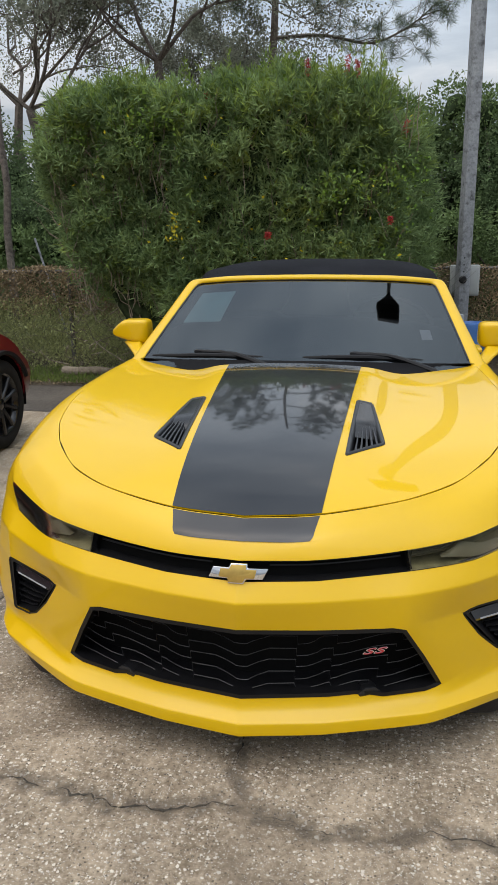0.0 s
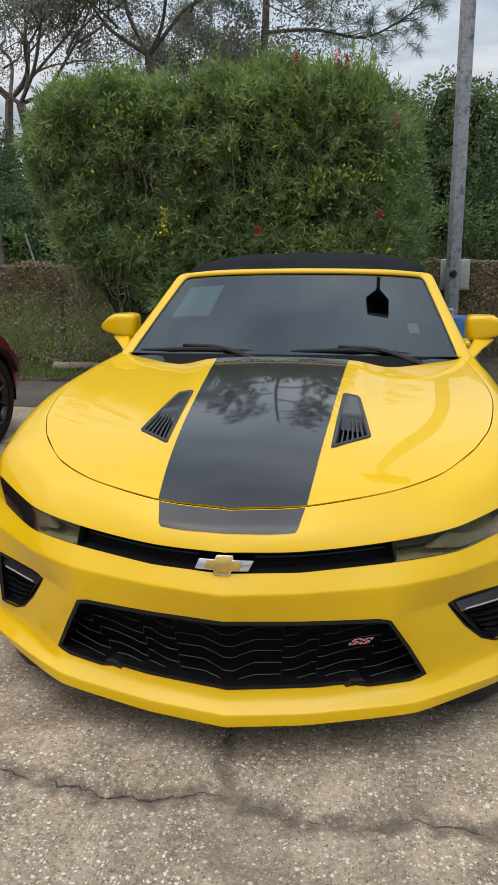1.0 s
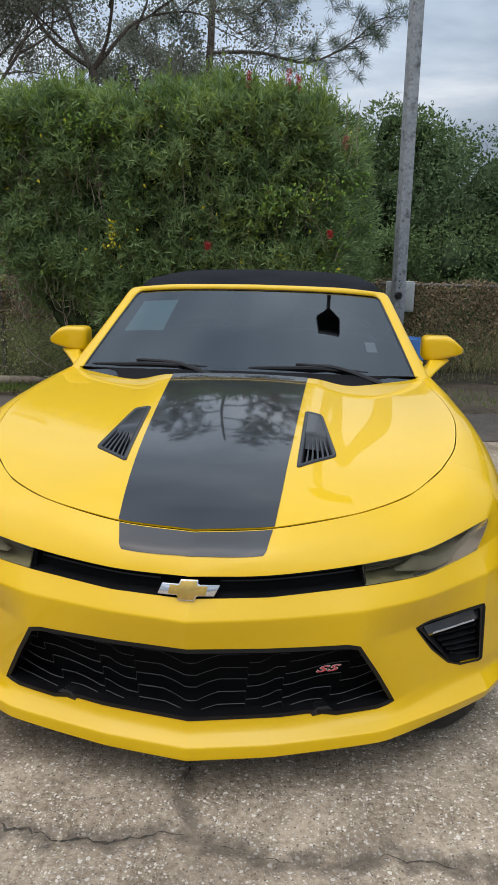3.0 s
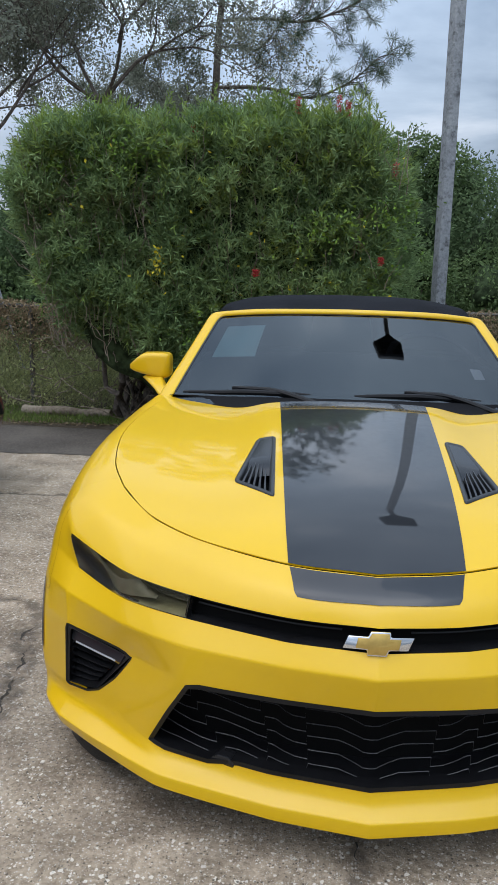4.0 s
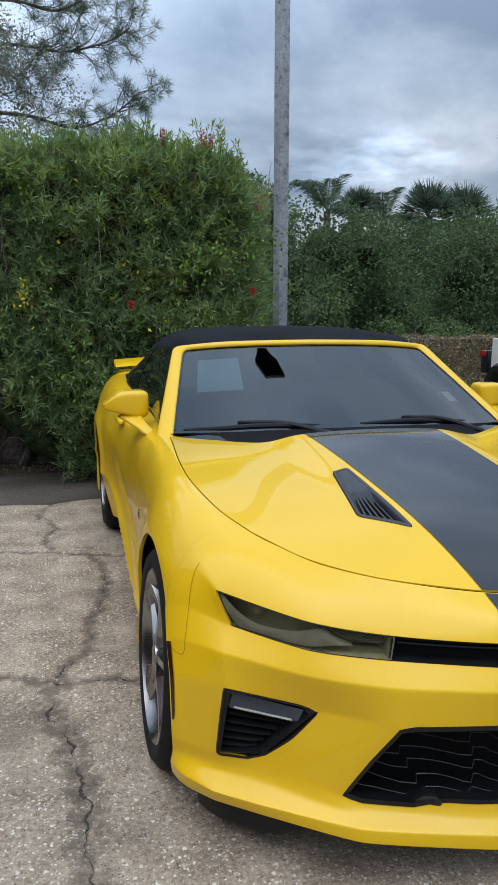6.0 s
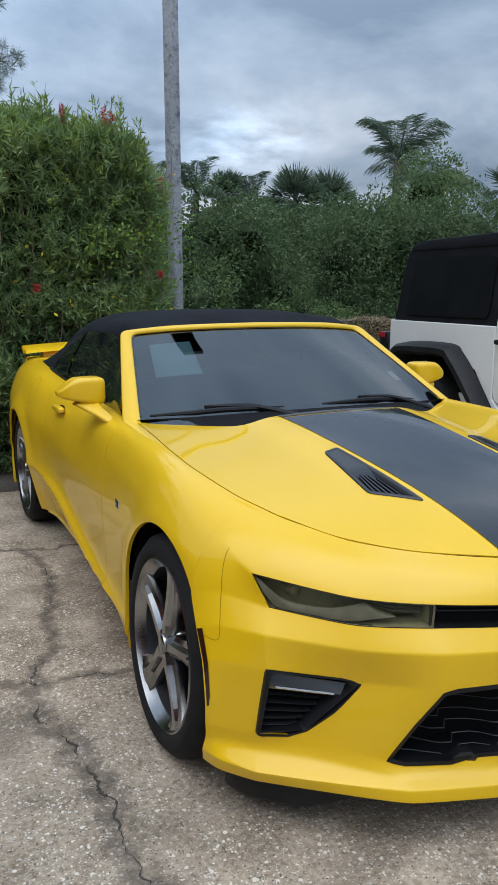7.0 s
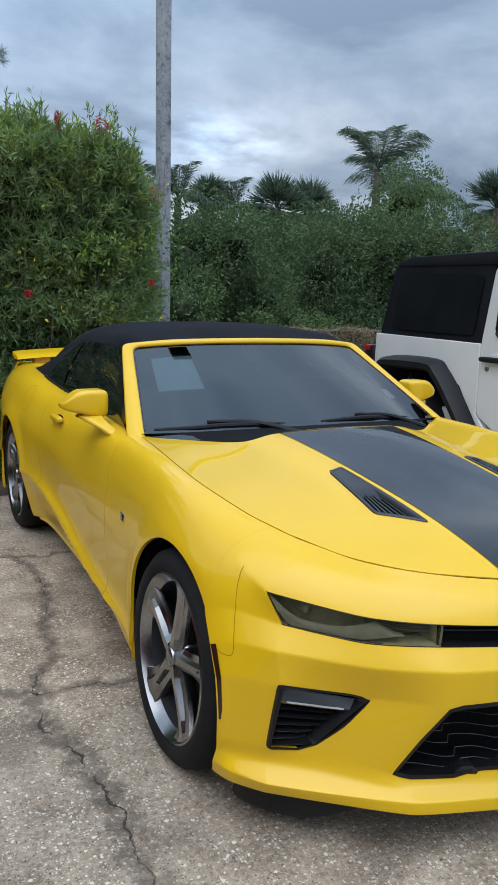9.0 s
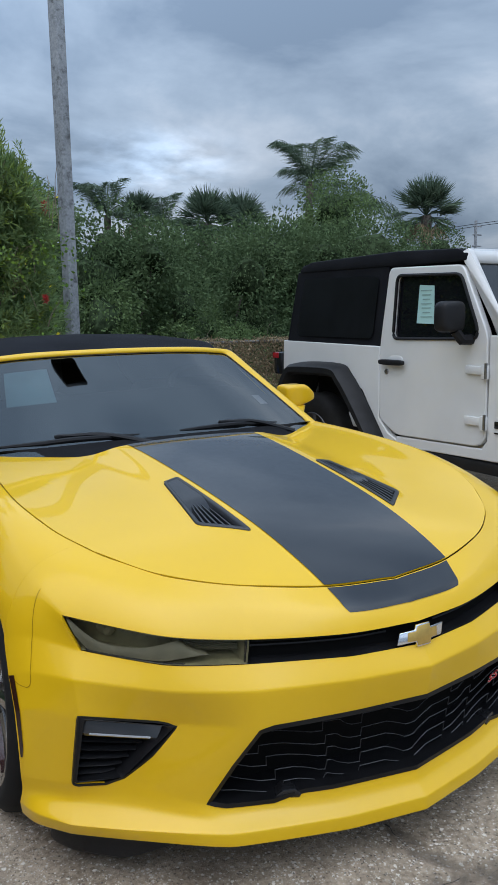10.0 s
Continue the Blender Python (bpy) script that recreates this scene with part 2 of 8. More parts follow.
def two_scale(name, c_dark, c_light, big, small, rough, bump, bdist=0.01, chips=None, stain=None):
    """Ground-like surface: large stains, fine grain and pale or dark chips."""
    m = bpy.data.materials.new(name)
    m.use_nodes = True
    n, l = m.node_tree.nodes, m.node_tree.links
    b = n["Principled BSDF"]
    b.inputs["Roughness"].default_value = rough
    b.inputs["Specular IOR Level"].default_value = 0.3
    tc = n.new("ShaderNodeTexCoord")

    def noise_(scale, det=6, rg=0.6):
        t = n.new("ShaderNodeTexNoise"); t.inputs["Scale"].default_value = scale; t.inputs["Detail"].default_value = det; t.inputs["Roughness"].default_value = rg
        l.new(tc.outputs["Object"], t.inputs["Vector"])
        return t

    nb, ns = noise_(big), noise_(small, 8, 0.7)
    mixf = n.new("ShaderNodeMath"); mixf.operation = "MULTIPLY_ADD"; mixf.inputs[1].default_value = 0.42
    l.new(nb.outputs[0], mixf.inputs[0])
    sc = n.new("ShaderNodeMath"); sc.operation = "MULTIPLY"; sc.inputs[1].default_value = 0.58
    l.new(ns.outputs[0], sc.inputs[0]); l.new(sc.outputs[0], mixf.inputs[2])
    rp = n.new("ShaderNodeValToRGB")
    rp.color_ramp.elements[0].position, rp.color_ramp.elements[0].color = 0.40, (*c_dark, 1)
    rp.color_ramp.elements[1].position, rp.color_ramp.elements[1].color = 0.60, (*c_light, 1)
    l.new(mixf.outputs[0], rp.inputs[0])
    out = rp.outputs[0]
    height = ns.outputs[0]
    for c_chip, scale_, cut in (chips or ()):
        v = n.new("ShaderNodeTexVoronoi"); v.inputs["Scale"].default_value = scale_; v.inputs["Randomness"].default_value = 1.0
        l.new(tc.outputs["Object"], v.inputs["Vector"])
        # only some cells hold a chip, of uneven size
        sepc = n.new("ShaderNodeSeparateColor"); l.new(v.outputs["Color"], sepc.inputs[0])
        lim = n.new("ShaderNodeMapRange"); lim.inputs[1].default_value = 0.55; lim.inputs[2].default_value = 1.0; lim.inputs[3].default_value = 0.0; lim.inputs[4].default_value = cut
        l.new(sepc.outputs[0], lim.inputs[0])
        wob = n.new("ShaderNodeMath"); wob.operation = "MULTIPLY_ADD"; wob.inputs[1].default_value = 0.75; 
        nf = noise_(scale_ * 2.2, 3)
        l.new(nf.outputs[0], wob.inputs[0]); l.new(v.outputs["Distance"], wob.inputs[2])
        sb = n.new("ShaderNodeMath"); sb.operation = "SUBTRACT"; sb.inputs[1].default_value = 0.375
        l.new(wob.outputs[0], sb.inputs[0])
        lt = n.new("ShaderNodeMath"); lt.operation = "LESS_THAN"
        l.new(sb.outputs[0], lt.inputs[0]); l.new(lim.outputs[0], lt.inputs[1])
        fade = n.new("ShaderNodeMath"); fade.operation = "MULTIPLY"; fade.inputs[1].default_value = 0.8
        l.new(lt.outputs[0], fade.inputs[0])
        mx = n.new("ShaderNodeMix"); mx.data_type = "RGBA"
        l.new(fade.outputs[0], mx.inputs[0]); l.new(out, mx.inputs[6]); mx.inputs[7].default_value = (*c_chip, 1)
        out = mx.outputs[2]
    if stain:
        st = noise_(stain[1], 5, 0.65)
        sr = n.new("ShaderNodeMapRange"); sr.inputs[1].default_value = 0.52; sr.inputs[2].default_value = 0.70; sr.inputs[4].default_value = stain[2]
        l.new(st.outputs[0], sr.inputs[0])
        mx = n.new("ShaderNodeMix"); mx.data_type = "RGBA"
        l.new(sr.outputs[0], mx.inputs[0]); l.new(out, mx.inputs[6]); mx.inputs[7].default_value = (*stain[0], 1)
        out = mx.outputs[2]
    l.new(out, b.inputs["Base Color"])
    bp = n.new("ShaderNodeBump"); bp.inputs["Strength"].default_value = bump; bp.inputs["Distance"].default_value = bdist
    l.new(height, bp.inputs["Height"]); l.new(bp.outputs[0], b.inputs["Normal"])
    return m


CONCRETE = two_scale("worn_shell_concrete", (0.195, 0.148, 0.100), (0.520, 0.412, 0.298), 4.5, 55, 0.88, 1.0, 0.009,
                     chips=(((0.80, 0.74, 0.64), 58, 0.38), ((0.76, 0.70, 0.60), 105, 0.46), ((0.60, 0.57, 0.51), 150, 0.36), ((0.080, 0.066, 0.050), 120, 0.42), ((0.76, 0.73, 0.66), 260, 0.36)), stain=((0.168, 0.130, 0.094), 1.5, 0.7))
ASPHALT = two_scale("dark_asphalt", (0.052, 0.044, 0.037), (0.125, 0.106, 0.087), 1.6, 60, 0.85, 0.5, 0.005, chips=(((0.22, 0.21, 0.19), 110, 0.3),))
SOIL = two_scale("dark_soil", (0.035, 0.028, 0.02), (0.12, 0.095, 0.065), 2.5, 45, 0.95, 0.8, 0.02)
CRACKDIRT = two_scale("crack_dirt", (0.035, 0.030, 0.024), (0.09, 0.078, 0.062), 5, 70, 0.95, 0.6, 0.01)
GALV = two_scale("weathered_galvanised_steel", (0.20, 0.215, 0.23), (0.36, 0.38, 0.40), 2.0, 35, 0.55, 0.2, 0.004, stain=((0.07, 0.072, 0.075), 14, 0.9))
BARK = two_scale("grey_brown_bark", (0.06, 0.05, 0.042), (0.20, 0.17, 0.145), 3, 25, 0.9, 0.9, 0.03)
TWIG = two_scale("dry_twigs", (0.12, 0.095, 0.07), (0.30, 0.25, 0.19), 3, 25, 0.9, 0.3, 0.01)
WIRE = surface("dull_fence_wire", (0.14, 0.135, 0.125), 0.6, metal=0.6, var=0.2, scale=5)
BLUE = surface("blue_plastic", (0.03, 0.13, 0.36), 0.45, var=0.15, scale=5, bscale=90, bump=0.05)
PALEBOX = surface("grey_painted_box", (0.33, 0.35, 0.34), 0.5, var=0.1, scale=6, bscale=90, bump=0.05)
L_BUSH = leaf("bottlebrush_leaf", (0.150, 0.235, 0.098), (0.250, 0.350, 0.148), trans=0.42)
L_BUSHTIP = leaf("bottlebrush_young_leaf", (0.17, 0.255, 0.062), (0.26, 0.345, 0.085))
L_VINE = leaf("vine_leaf", (0.10, 0.20, 0.03), (0.17, 0.27, 0.045))
L_YELLOW = leaf("yellow_leaf", (0.48, 0.42, 0.03), (0.60, 0.50, 0.05))
L_RED = leaf("red_bloom", (0.42, 0.045, 0.05), (0.55, 0.09, 0.08))
L_DARK = leaf("thicket_leaf", (0.068, 0.110, 0.050), (0.122, 0.178, 0.080), 0.8, island=0.25, trans=0.28, spec=0.10)
L_LIGHT = leaf("shrub_leaf", (0.095, 0.150, 0.056), (0.155, 0.230, 0.088), island=0.25, trans=0.35)
L_OAK = leaf("oak_leaf", (0.19, 0.21, 0.16), (0.29, 0.305, 0.235), trans=0.5)
L_PINE = leaf("pine_needle", (0.065, 0.10, 0.06), (0.11, 0.15, 0.085), trans=0.4)
L_PALM = leaf("palm_frond", (0.075, 0.115, 0.075), (0.13, 0.18, 0.115), trans=0.35)
L_DRY = leaf("dry_frond", (0.20, 0.15, 0.09), (0.30, 0.23, 0.14))
L_DRYVINE = leaf("dried_vine_leaf", (0.23, 0.170, 0.100), (0.36, 0.272, 0.165))
L_GRASS = leaf("grass_blade", (0.10, 0.16, 0.035), (0.17, 0.23, 0.06))
L_STRAW = leaf("straw_weed", (0.30, 0.33, 0.15), (0.44, 0.46, 0.22), trans=0.4)
# dark filler colour that stands in for the shade inside bushes
CORE = surface("painted_bush_shade", (0.040, 0.060, 0.028), 0.95, var=0.6, scale=14, bscale=22, bump=1.0, spec=0.1)

# ---------------------------------------------------------------- mesh tools
def cr(P, n, ten=1.0):
    """Cubic curve through the rows of P, n steps a span; ten: one softness for all rows or one each (low: a crease)."""
    P = np.asarray(P, float)
    if np.ndim(ten):
        ten = np.asarray(ten, float).reshape((-1,) + (1,) * (P.ndim - 1))
    T = np.empty_like(P)
    T[1:-1] = (P[2:] - P[:-2]) / 2
    T[0], T[-1] = P[1] - P[0], P[-1] - P[-2]
    T *= ten
    out = []
    for i in range(len(P) - 1):
        for s in np.arange(n) / n:
            h = s * s * (3 - 2 * s)
            out.append(P[i] * (1 - h) + P[i + 1] * h + T[i] * (s * (1 - s) ** 2) - T[i + 1] * (s * s * (1 - s)))
    out.append(P[-1])
    return np.array(out)


def line(*pts):
    """A smooth function through (t, value) pairs."""
    P = cr(pts, 12, 0.9)
    return lambda t: np.interp(t, P[:, 0], P[:, 1])


def from_arrays(name, V, F):
    me = bpy.data.meshes.new(name)
    me.from_pydata([tuple(v) for v in V], [], [tuple(f) for f in F])
    me.update()
    return me


def shell(bm, t):
    """Gives a sheet thickness t behind its front, with hard edges round its border."""
    bm.normal_update()
    front = list(bm.faces)
    back = {v: bm.verts.new(v.co - v.normal * t) for v in list(bm.verts)}
    rim = [e for e in bm.edges if len(e.link_faces) == 1]
    for e in rim:
        a, b = e.verts
        lp = e.link_loops[0]
        if lp.vert is not a:
            a, b = b, a
        bm.faces.new((b, a, back[a], back[b]))
    for f in front:
        bm.faces.new([back[v] for v in reversed(f.verts)])
    return bm


def part(name, data, material, parent=None, label="", smooth=40, thick=0.0, bevel=0.0):
    """Links a bmesh or mesh as one object under a thing or a part."""
    if isinstance(data, bmesh.types.BMesh):
        if thick:
            shell(data, thick)
            thick = 0.0
        me = bpy.data.meshes.new(name)
        data.to_mesh(me)
        data.free()
    else:
        me = data
    me.name = name
    if not me.materials:
        me.materials.append(material)
    if smooth:
        me.polygons.foreach_set("use_smooth", [True] * len(me.polygons))
        me.set_sharp_from_angle(angle=radians(smooth))
    ob = new(name, me)
    ob.parent = parent
    if thick:
        md = ob.modifiers.new("thickness", "SOLIDIFY"); md.thickness, md.offset = thick, -1
    if bevel:
        md = ob.modifiers.new("edge", "BEVEL"); md.width, md.segments, md.limit_method = bevel, 2, "ANGLE"
    return tagged(ob, label)


def thing(name, label, category, at=(0, 0, 0), group=""):
    ob = new(name)
    ob.empty_display_size = 0.2
    ob.location = at
    return tagged(ob, label, category, group)


def sheet(name, P, keep=None, mirror=False, flip=False, out=None):
    """A mesh from a grid of points (rows, columns, 3); keep(i, j) says which cells stay; mirror adds the other half in x; out: the way its front looks."""
    P = np.asarray(P, float)
    n, m = P.shape[:2]
    if out is not None:
        c = np.cross(P[:-1, 1:] - P[:-1, :-1], P[1:, :-1] - P[:-1, :-1]).sum((0, 1))
        flip = bool(c @ np.array(out, float) < 0)
    V, F = P.reshape(-1, 3), []
    for i in range(n - 1):
        for j in range(m - 1):
            if keep is None or keep(i, j):
                f = (i * m + j, i * m + j + 1, (i + 1) * m + j + 1, (i + 1) * m + j)
                F.append(f[::-1] if flip else f)
    if mirror:
        k = len(V)
        F += [tuple(a + k for a in f[::-1]) for f in F]
        V = np.concatenate([V, V * (-1, 1, 1)])
    bm = bmesh.new()
    vs = [bm.verts.new(v) for v in V]
    for f in F:
        try:
            bm.faces.new([vs[a] for a in f])
        except ValueError:
            pass
    bmesh.ops.remove_doubles(bm, verts=bm.verts, dist=0.0004)
    bmesh.ops.delete(bm, geom=[v for v in bm.verts if not v.link_faces], context="VERTS")
    return bm


def mirrored(bm):
    """The same shape on the other side of the car."""
    b2 = bm.copy()
    for v in b2.verts:
        v.co.x = -v.co.x
    bmesh.ops.reverse_faces(b2, faces=b2.faces)
    return b2


def box(cx, cy, cz, sx, sy, sz, bev=0.0, seg=2, rot=None):
    bm = bmesh.new()
    bmesh.ops.create_cube(bm, size=1)
    bmesh.ops.scale(bm, vec=(sx, sy, sz), verts=bm.verts)
    if bev:
        bmesh.ops.bevel(bm, geom=bm.edges, offset=bev, segments=seg, affect="EDGES", profile=0.5)
    if rot is not None:
        bmesh.ops.transform(bm, matrix=rot, verts=bm.verts)
    bmesh.ops.translate(bm, vec=(cx, cy, cz), verts=bm.verts)
    return bm


def joined(*bms):
    out = bmesh.new()
    for b in bms:
        me = bpy.data.meshes.new("tmp")
        b.to_mesh(me)
        b.free()
        out.from_mesh(me)
        bpy.data.meshes.remove(me)
    return out


def prism(pts, axis, a, b, bev=0.0, seg=2):
    """A closed outline (two coordinates a point) pushed from a to b along axis 'x', 'y' or 'z'."""
    bm = bmesh.new()
    put = {"x": lambda p, c: (c, p[0], p[1]), "y": lambda p, c: (p[0], c, p[1]), "z": lambda p, c: (p[0], p[1], c)}[axis]
    lo, hi = [bm.verts.new(put(p, a)) for p in pts], [bm.verts.new(put(p, b)) for p in pts]
    k = len(pts)
    bm.faces.new(lo[::-1]); bm.faces.new(hi)
    for i in range(k):
        bm.faces.new((lo[i], lo[(i + 1) % k], hi[(i + 1) % k], hi[i]))
    bmesh.ops.recalc_face_normals(bm, faces=bm.faces)
    if bev:
        bmesh.ops.bevel(bm, geom=bm.edges, offset=bev, segments=seg, affect="EDGES", profile=0.5)
    return bm


def tube(pts, radii, sides=8, closed=False, flat=1.0):
    """A round or flattened rod along points."""
    P = np.asarray(pts, float)
    R = np.broadcast_to(np.asarray(radii, float), (len(P),))
    V, F = [], []
    up = Vector((0, 0, 1))
    for i, p in enumerate(P):
        a, b = P[max(i - 1, 0)], P[min(i + 1, len(P) - 1)]
        if closed:
            a, b = P[i - 1], P[(i + 1) % len(P)]
        d = Vector(b - a).normalized()
        s = d.cross(up)
        s = s.normalized() if s.length > 1e-3 else Vector((1, 0, 0))
        u = s.cross(d)
        for k in range(sides):
            t = 2 * math.pi * k / sides
            V.append(Vector(p) + (s * math.cos(t) + u * math.sin(t) * flat) * R[i])
    n = len(P)
    for i in range(n if closed else n - 1):
        for k in range(sides):
            a, b = i * sides + k, i * sides + (k + 1) % sides
            c, d2 = ((i + 1) % n) * sides + (k + 1) % sides, ((i + 1) % n) * sides + k
            F.append((a, b, c, d2))
    if not closed:
        F += [tuple(range(sides))[::-1], tuple((n - 1) * sides + k for k in range(sides))]
    bm = bmesh.new()
    vs = [bm.verts.new(v) for v in V]
    for f in F:
        bm.faces.new([vs[a] for a in f])
    bmesh.ops.recalc_face_normals(bm, faces=bm.faces)
    return bm


def lathe(profile, n=48, axis="x", at=(0, 0, 0), closed=False):
    """Turns (radius, along) pairs round an axis."""
    V, F = [], []
    m = len(profile)
    for i in range(n):
        t = 2 * math.pi * i / n
        c, s = math.cos(t), math.sin(t)
        for r, a in profile:
            v = {"x": (a, r * c, r * s), "z": (r * c, r * s, a), "y": (r * s, a, r * c)}[axis]
            V.append(Vector(v) + Vector(at))
    for i in range(n):
        for j in range(m if closed else m - 1):
            a, b = i * m + j, i * m + (j + 1) % m
            F.append((a, b, ((i + 1) % n) * m + (j + 1) % m, ((i + 1) % n) * m + j))
    bm = bmesh.new()
    vs = [bm.verts.new(v) for v in V]
    for f in F:
        bm.faces.new([vs[a] for a in f])
    bmesh.ops.remove_doubles(bm, verts=bm.verts, dist=1e-5)
    bmesh.ops.recalc_face_normals(bm, faces=bm.faces)
    return bm


def pillow(size, e1=0.5, e2=0.5, n=28, shape=None):
    """A rounded box; shape(x, y, z), each -1 to 1, may push it into form before scaling."""
    V = []
    F = []
    pw = lambda v, e: math.copysign(abs(v) ** e, v)
    m = n // 2
    for i in range(m + 1):
        a = -math.pi / 2 + math.pi * i / m
        for j in range(n):
            b = -math.pi + 2 * math.pi * j / n
            x, y, z = pw(math.cos(a), e1) * pw(math.cos(b), e2), pw(math.cos(a), e1) * pw(math.sin(b), e2), pw(math.sin(a), e1)
            if shape:
                x, y, z = shape(x, y, z)
            V.append((x * size[0] / 2, y * size[1] / 2, z * size[2] / 2))
    for i in range(m):
        for j in range(n):
            F.append((i * n + j, i * n + (j + 1) % n, (i + 1) * n + (j + 1) % n, (i + 1) * n + j))
    bm = bmesh.new()
    vs = [bm.verts.new(v) for v in V]
    for f in F:
        bm.faces.new([vs[a] for a in f])
    bmesh.ops.remove_doubles(bm, verts=bm.verts, dist=1e-5)
    bmesh.ops.recalc_face_normals(bm, faces=bm.faces)
    return bm


def moved(bm, m):
    bmesh.ops.transform(bm, matrix=m, verts=bm.verts)
    return bm


def even(P):
    """The same patch with its points spread evenly both ways."""
    for axis in (0, 1):
        Q = P if axis else P.swapaxes(0, 1)
        out = []
        for row in Q:
            d = np.r_[0, np.cumsum(np.linalg.norm(np.diff(row, axis=0), axis=1))]
            out.append(np.stack([np.interp(np.linspace(0, d[-1], len(row)), d, row[:, k]) for k in range(3)], 1))
        P = np.array(out) if axis else np.array(out).swapaxes(0, 1)
    return P


# ---------------------------------------------------------------- the yellow convertible: nose at y = 0, tail towards +y
HUB_F, HUB_R, HUB_Z, ARCH, TYRE_R = 0.866, 3.70, 0.349, 0.384, 0.350
car = thing("convertible_car", "yellow two-door convertible with black bonnet stripe and raised black canvas top", "car")

# lines along the body: half width and height of the upper edge of the flank, half width of the flank
PEAK_Z = line((0.50, 0.770), (0.595, 0.796), (0.75, 0.830), (0.90, 0.857), (1.1, 0.882), (1.4, 0.906), (1.7, 0.915), (2.3, 0.925), (3.0, 0.945), (3.5, 0.985), (4.1, 1.0), (4.6, 0.97), (4.8, 0.94))
PEAK_X = line((0.50, 0.868), (0.595, 0.878), (0.75, 0.893), (0.90, 0.897), (1.1, 0.890), (1.4, 0.868), (1.7, 0.846), (2.3, 0.832), (3.0, 0.830), (3.5, 0.845), (4.1, 0.81), (4.6, 0.74), (4.8, 0.70))
FLANK = line((0.50, 0.930), (0.70, 0.943), (0.88, 0.946), (1.15, 0.944), (1.45, 0.937), (2.0, 0.930), (2.7, 0.932), (3.2, 0.945), (3.7, 0.955), (4.1, 0.94), (4.5, 0.88), (4.8, 0.80))
KICK = line((0.5, 0.215), (1.25, 0.228), (1.45, 0.244), (1.7, 0.256), (2.1, 0.290), (2.6, 0.385), (2.9, 0.425), (3.15, 0.44), (3.4, 0.44), (4.8, 0.44))
# half width of the rocker's foot, tucked in between the wheels
BASE = line((0.50, 0.916), (1.15, 0.930), (1.28, 0.922), (1.40, 0.908), (1.75, 0.868), (2.13, 0.846), (2.57, 0.834), (3.05, 0.832), (3.25, 0.855), (3.45, 0.925), (3.7, 0.941), (4.1, 0.926), (4.5, 0.866), (4.8, 0.786))
COVE = line((0.5, 0.0), (1.1, 0.003), (1.5, 0.016), (2.2, 0.030), (2.8, 0.026), (3.15, 0.009), (3.3, 0.002), (4.8, 0.0))


def flank_x(y, z):
    """Half width of the body side at a place."""
    w, c, zp, xp = FLANK(y), COVE(y), PEAK_Z(y), PEAK_X(y)
    k = KICK(y)
    zb = k + 0.09
    base = BASE(y)
    K = cr([(0.10, base - 0.06), (0.165, base), (0.180, base + 0.006), (k - 0.016, w - 0.010), (k, w + 0.001), (k + 0.030, w - 0.80 * c), (zb, w - c - 0.003), (zb + 0.48 * (zp - zb), w - 0.45 * c - 0.003), (zp - 0.065, w - 0.10 * c - 0.50 * (w - xp)), (zp, xp)], 8, 0.8)
    x = np.interp(z, K[:, 0], K[:, 1])
    for hy in (HUB_F, HUB_R):
        r = math.hypot(y - hy, z - HUB_Z)
        x += 0.019 * math.exp(-((r - ARCH) / 0.075) ** 2)
    return x


def low_edge(y, sill=0.165):
    for hy in (HUB_F, HUB_R):
        if abs(y - hy) < ARCH:
            return HUB_Z + math.sqrt(ARCH**2 - (y - hy) ** 2)
    return sill


def section(y, top, arch=True):
    """One cut through the body side: over the top, round the crest, down to the lower edge."""
    zl, zp = low_edge(y) if arch else 0.165, PEAK_Z(y)
    zs = np.r_[np.linspace(zp, 0.46, 22)[1:], np.linspace(0.46, 0.165, 25)[1:]]
    col = [(flank_x(y, max(z, zl)), y, max(z, zl)) for z in zs]
    C = np.concatenate([cr(top(y), 4, 0.9), col])
    # the crest is rolled, not folded
    soft = min(1.0, max(0.0, (1.75 - y) / 0.5))
    for k in range(24):
        w_ = 0.25 * min(1.0, max(0.0, 3 + 21 * soft - k))
        C[2:14] += w_ * (C[1:13] - 2 * C[2:14] + C[3:15])
    return C


def flank_panel(y0, y1, top):
    """Body side between two places; top(y) gives the points above the flank's upper edge, innermost first."""
    ys = set(np.linspace(y0, y1, 26).round(4))
    for hy in (HUB_F, HUB_R):
        for a in np.linspace(0, math.pi, 41):
            ys.add(round(hy + ARCH * math.cos(a), 4))
        ys |= {round(hy + s * (ARCH + 0.0008), 4) for s in (-1, 1)}
    ys = sorted(y for y in ys if y0 <= y <= y1)
    return sheet("flank", [section(y, top) for y in ys], out=(1, 0, 0))


# bonnet: five lines from the front shut line to the cowl
HOOD = [
    [(0, 0.146, 0.736), (0, 0.31, 0.798), (0, 0.60, 0.862), (0, 1.0, 0.924), (0, 1.2, 0.943), (0, 1.375, 0.958)],
    [(0.214, 0.1755, 0.7445), (0.226, 0.33, 0.800), (0.243, 0.62, 0.862), (0.262, 1.0, 0.922), (0.272, 1.2, 0.941), (0.281, 1.378, 0.955)],
    [(0.44, 0.266, 0.7655), (0.430, 0.42, 0.806), (0.425, 0.67, 0.856), (0.437, 1.0, 0.906), (0.450, 1.22, 0.924), (0.465, 1.405, 0.934)],
    [(0.600, 0.390, 0.7895), (0.613, 0.54, 0.824), (0.626, 0.76, 0.860), (0.638, 1.03, 0.893), (0.648, 1.33, 0.914), (0.657, 1.580, 0.922)],
    [(0.707, 0.545, 0.8245), (0.768, 0.70, 0.856), (0.806, 0.934, 0.890), (0.807, 1.17, 0.911), (0.787, 1.444, 0.925), (0.769, 1.68, 0.927)],
]
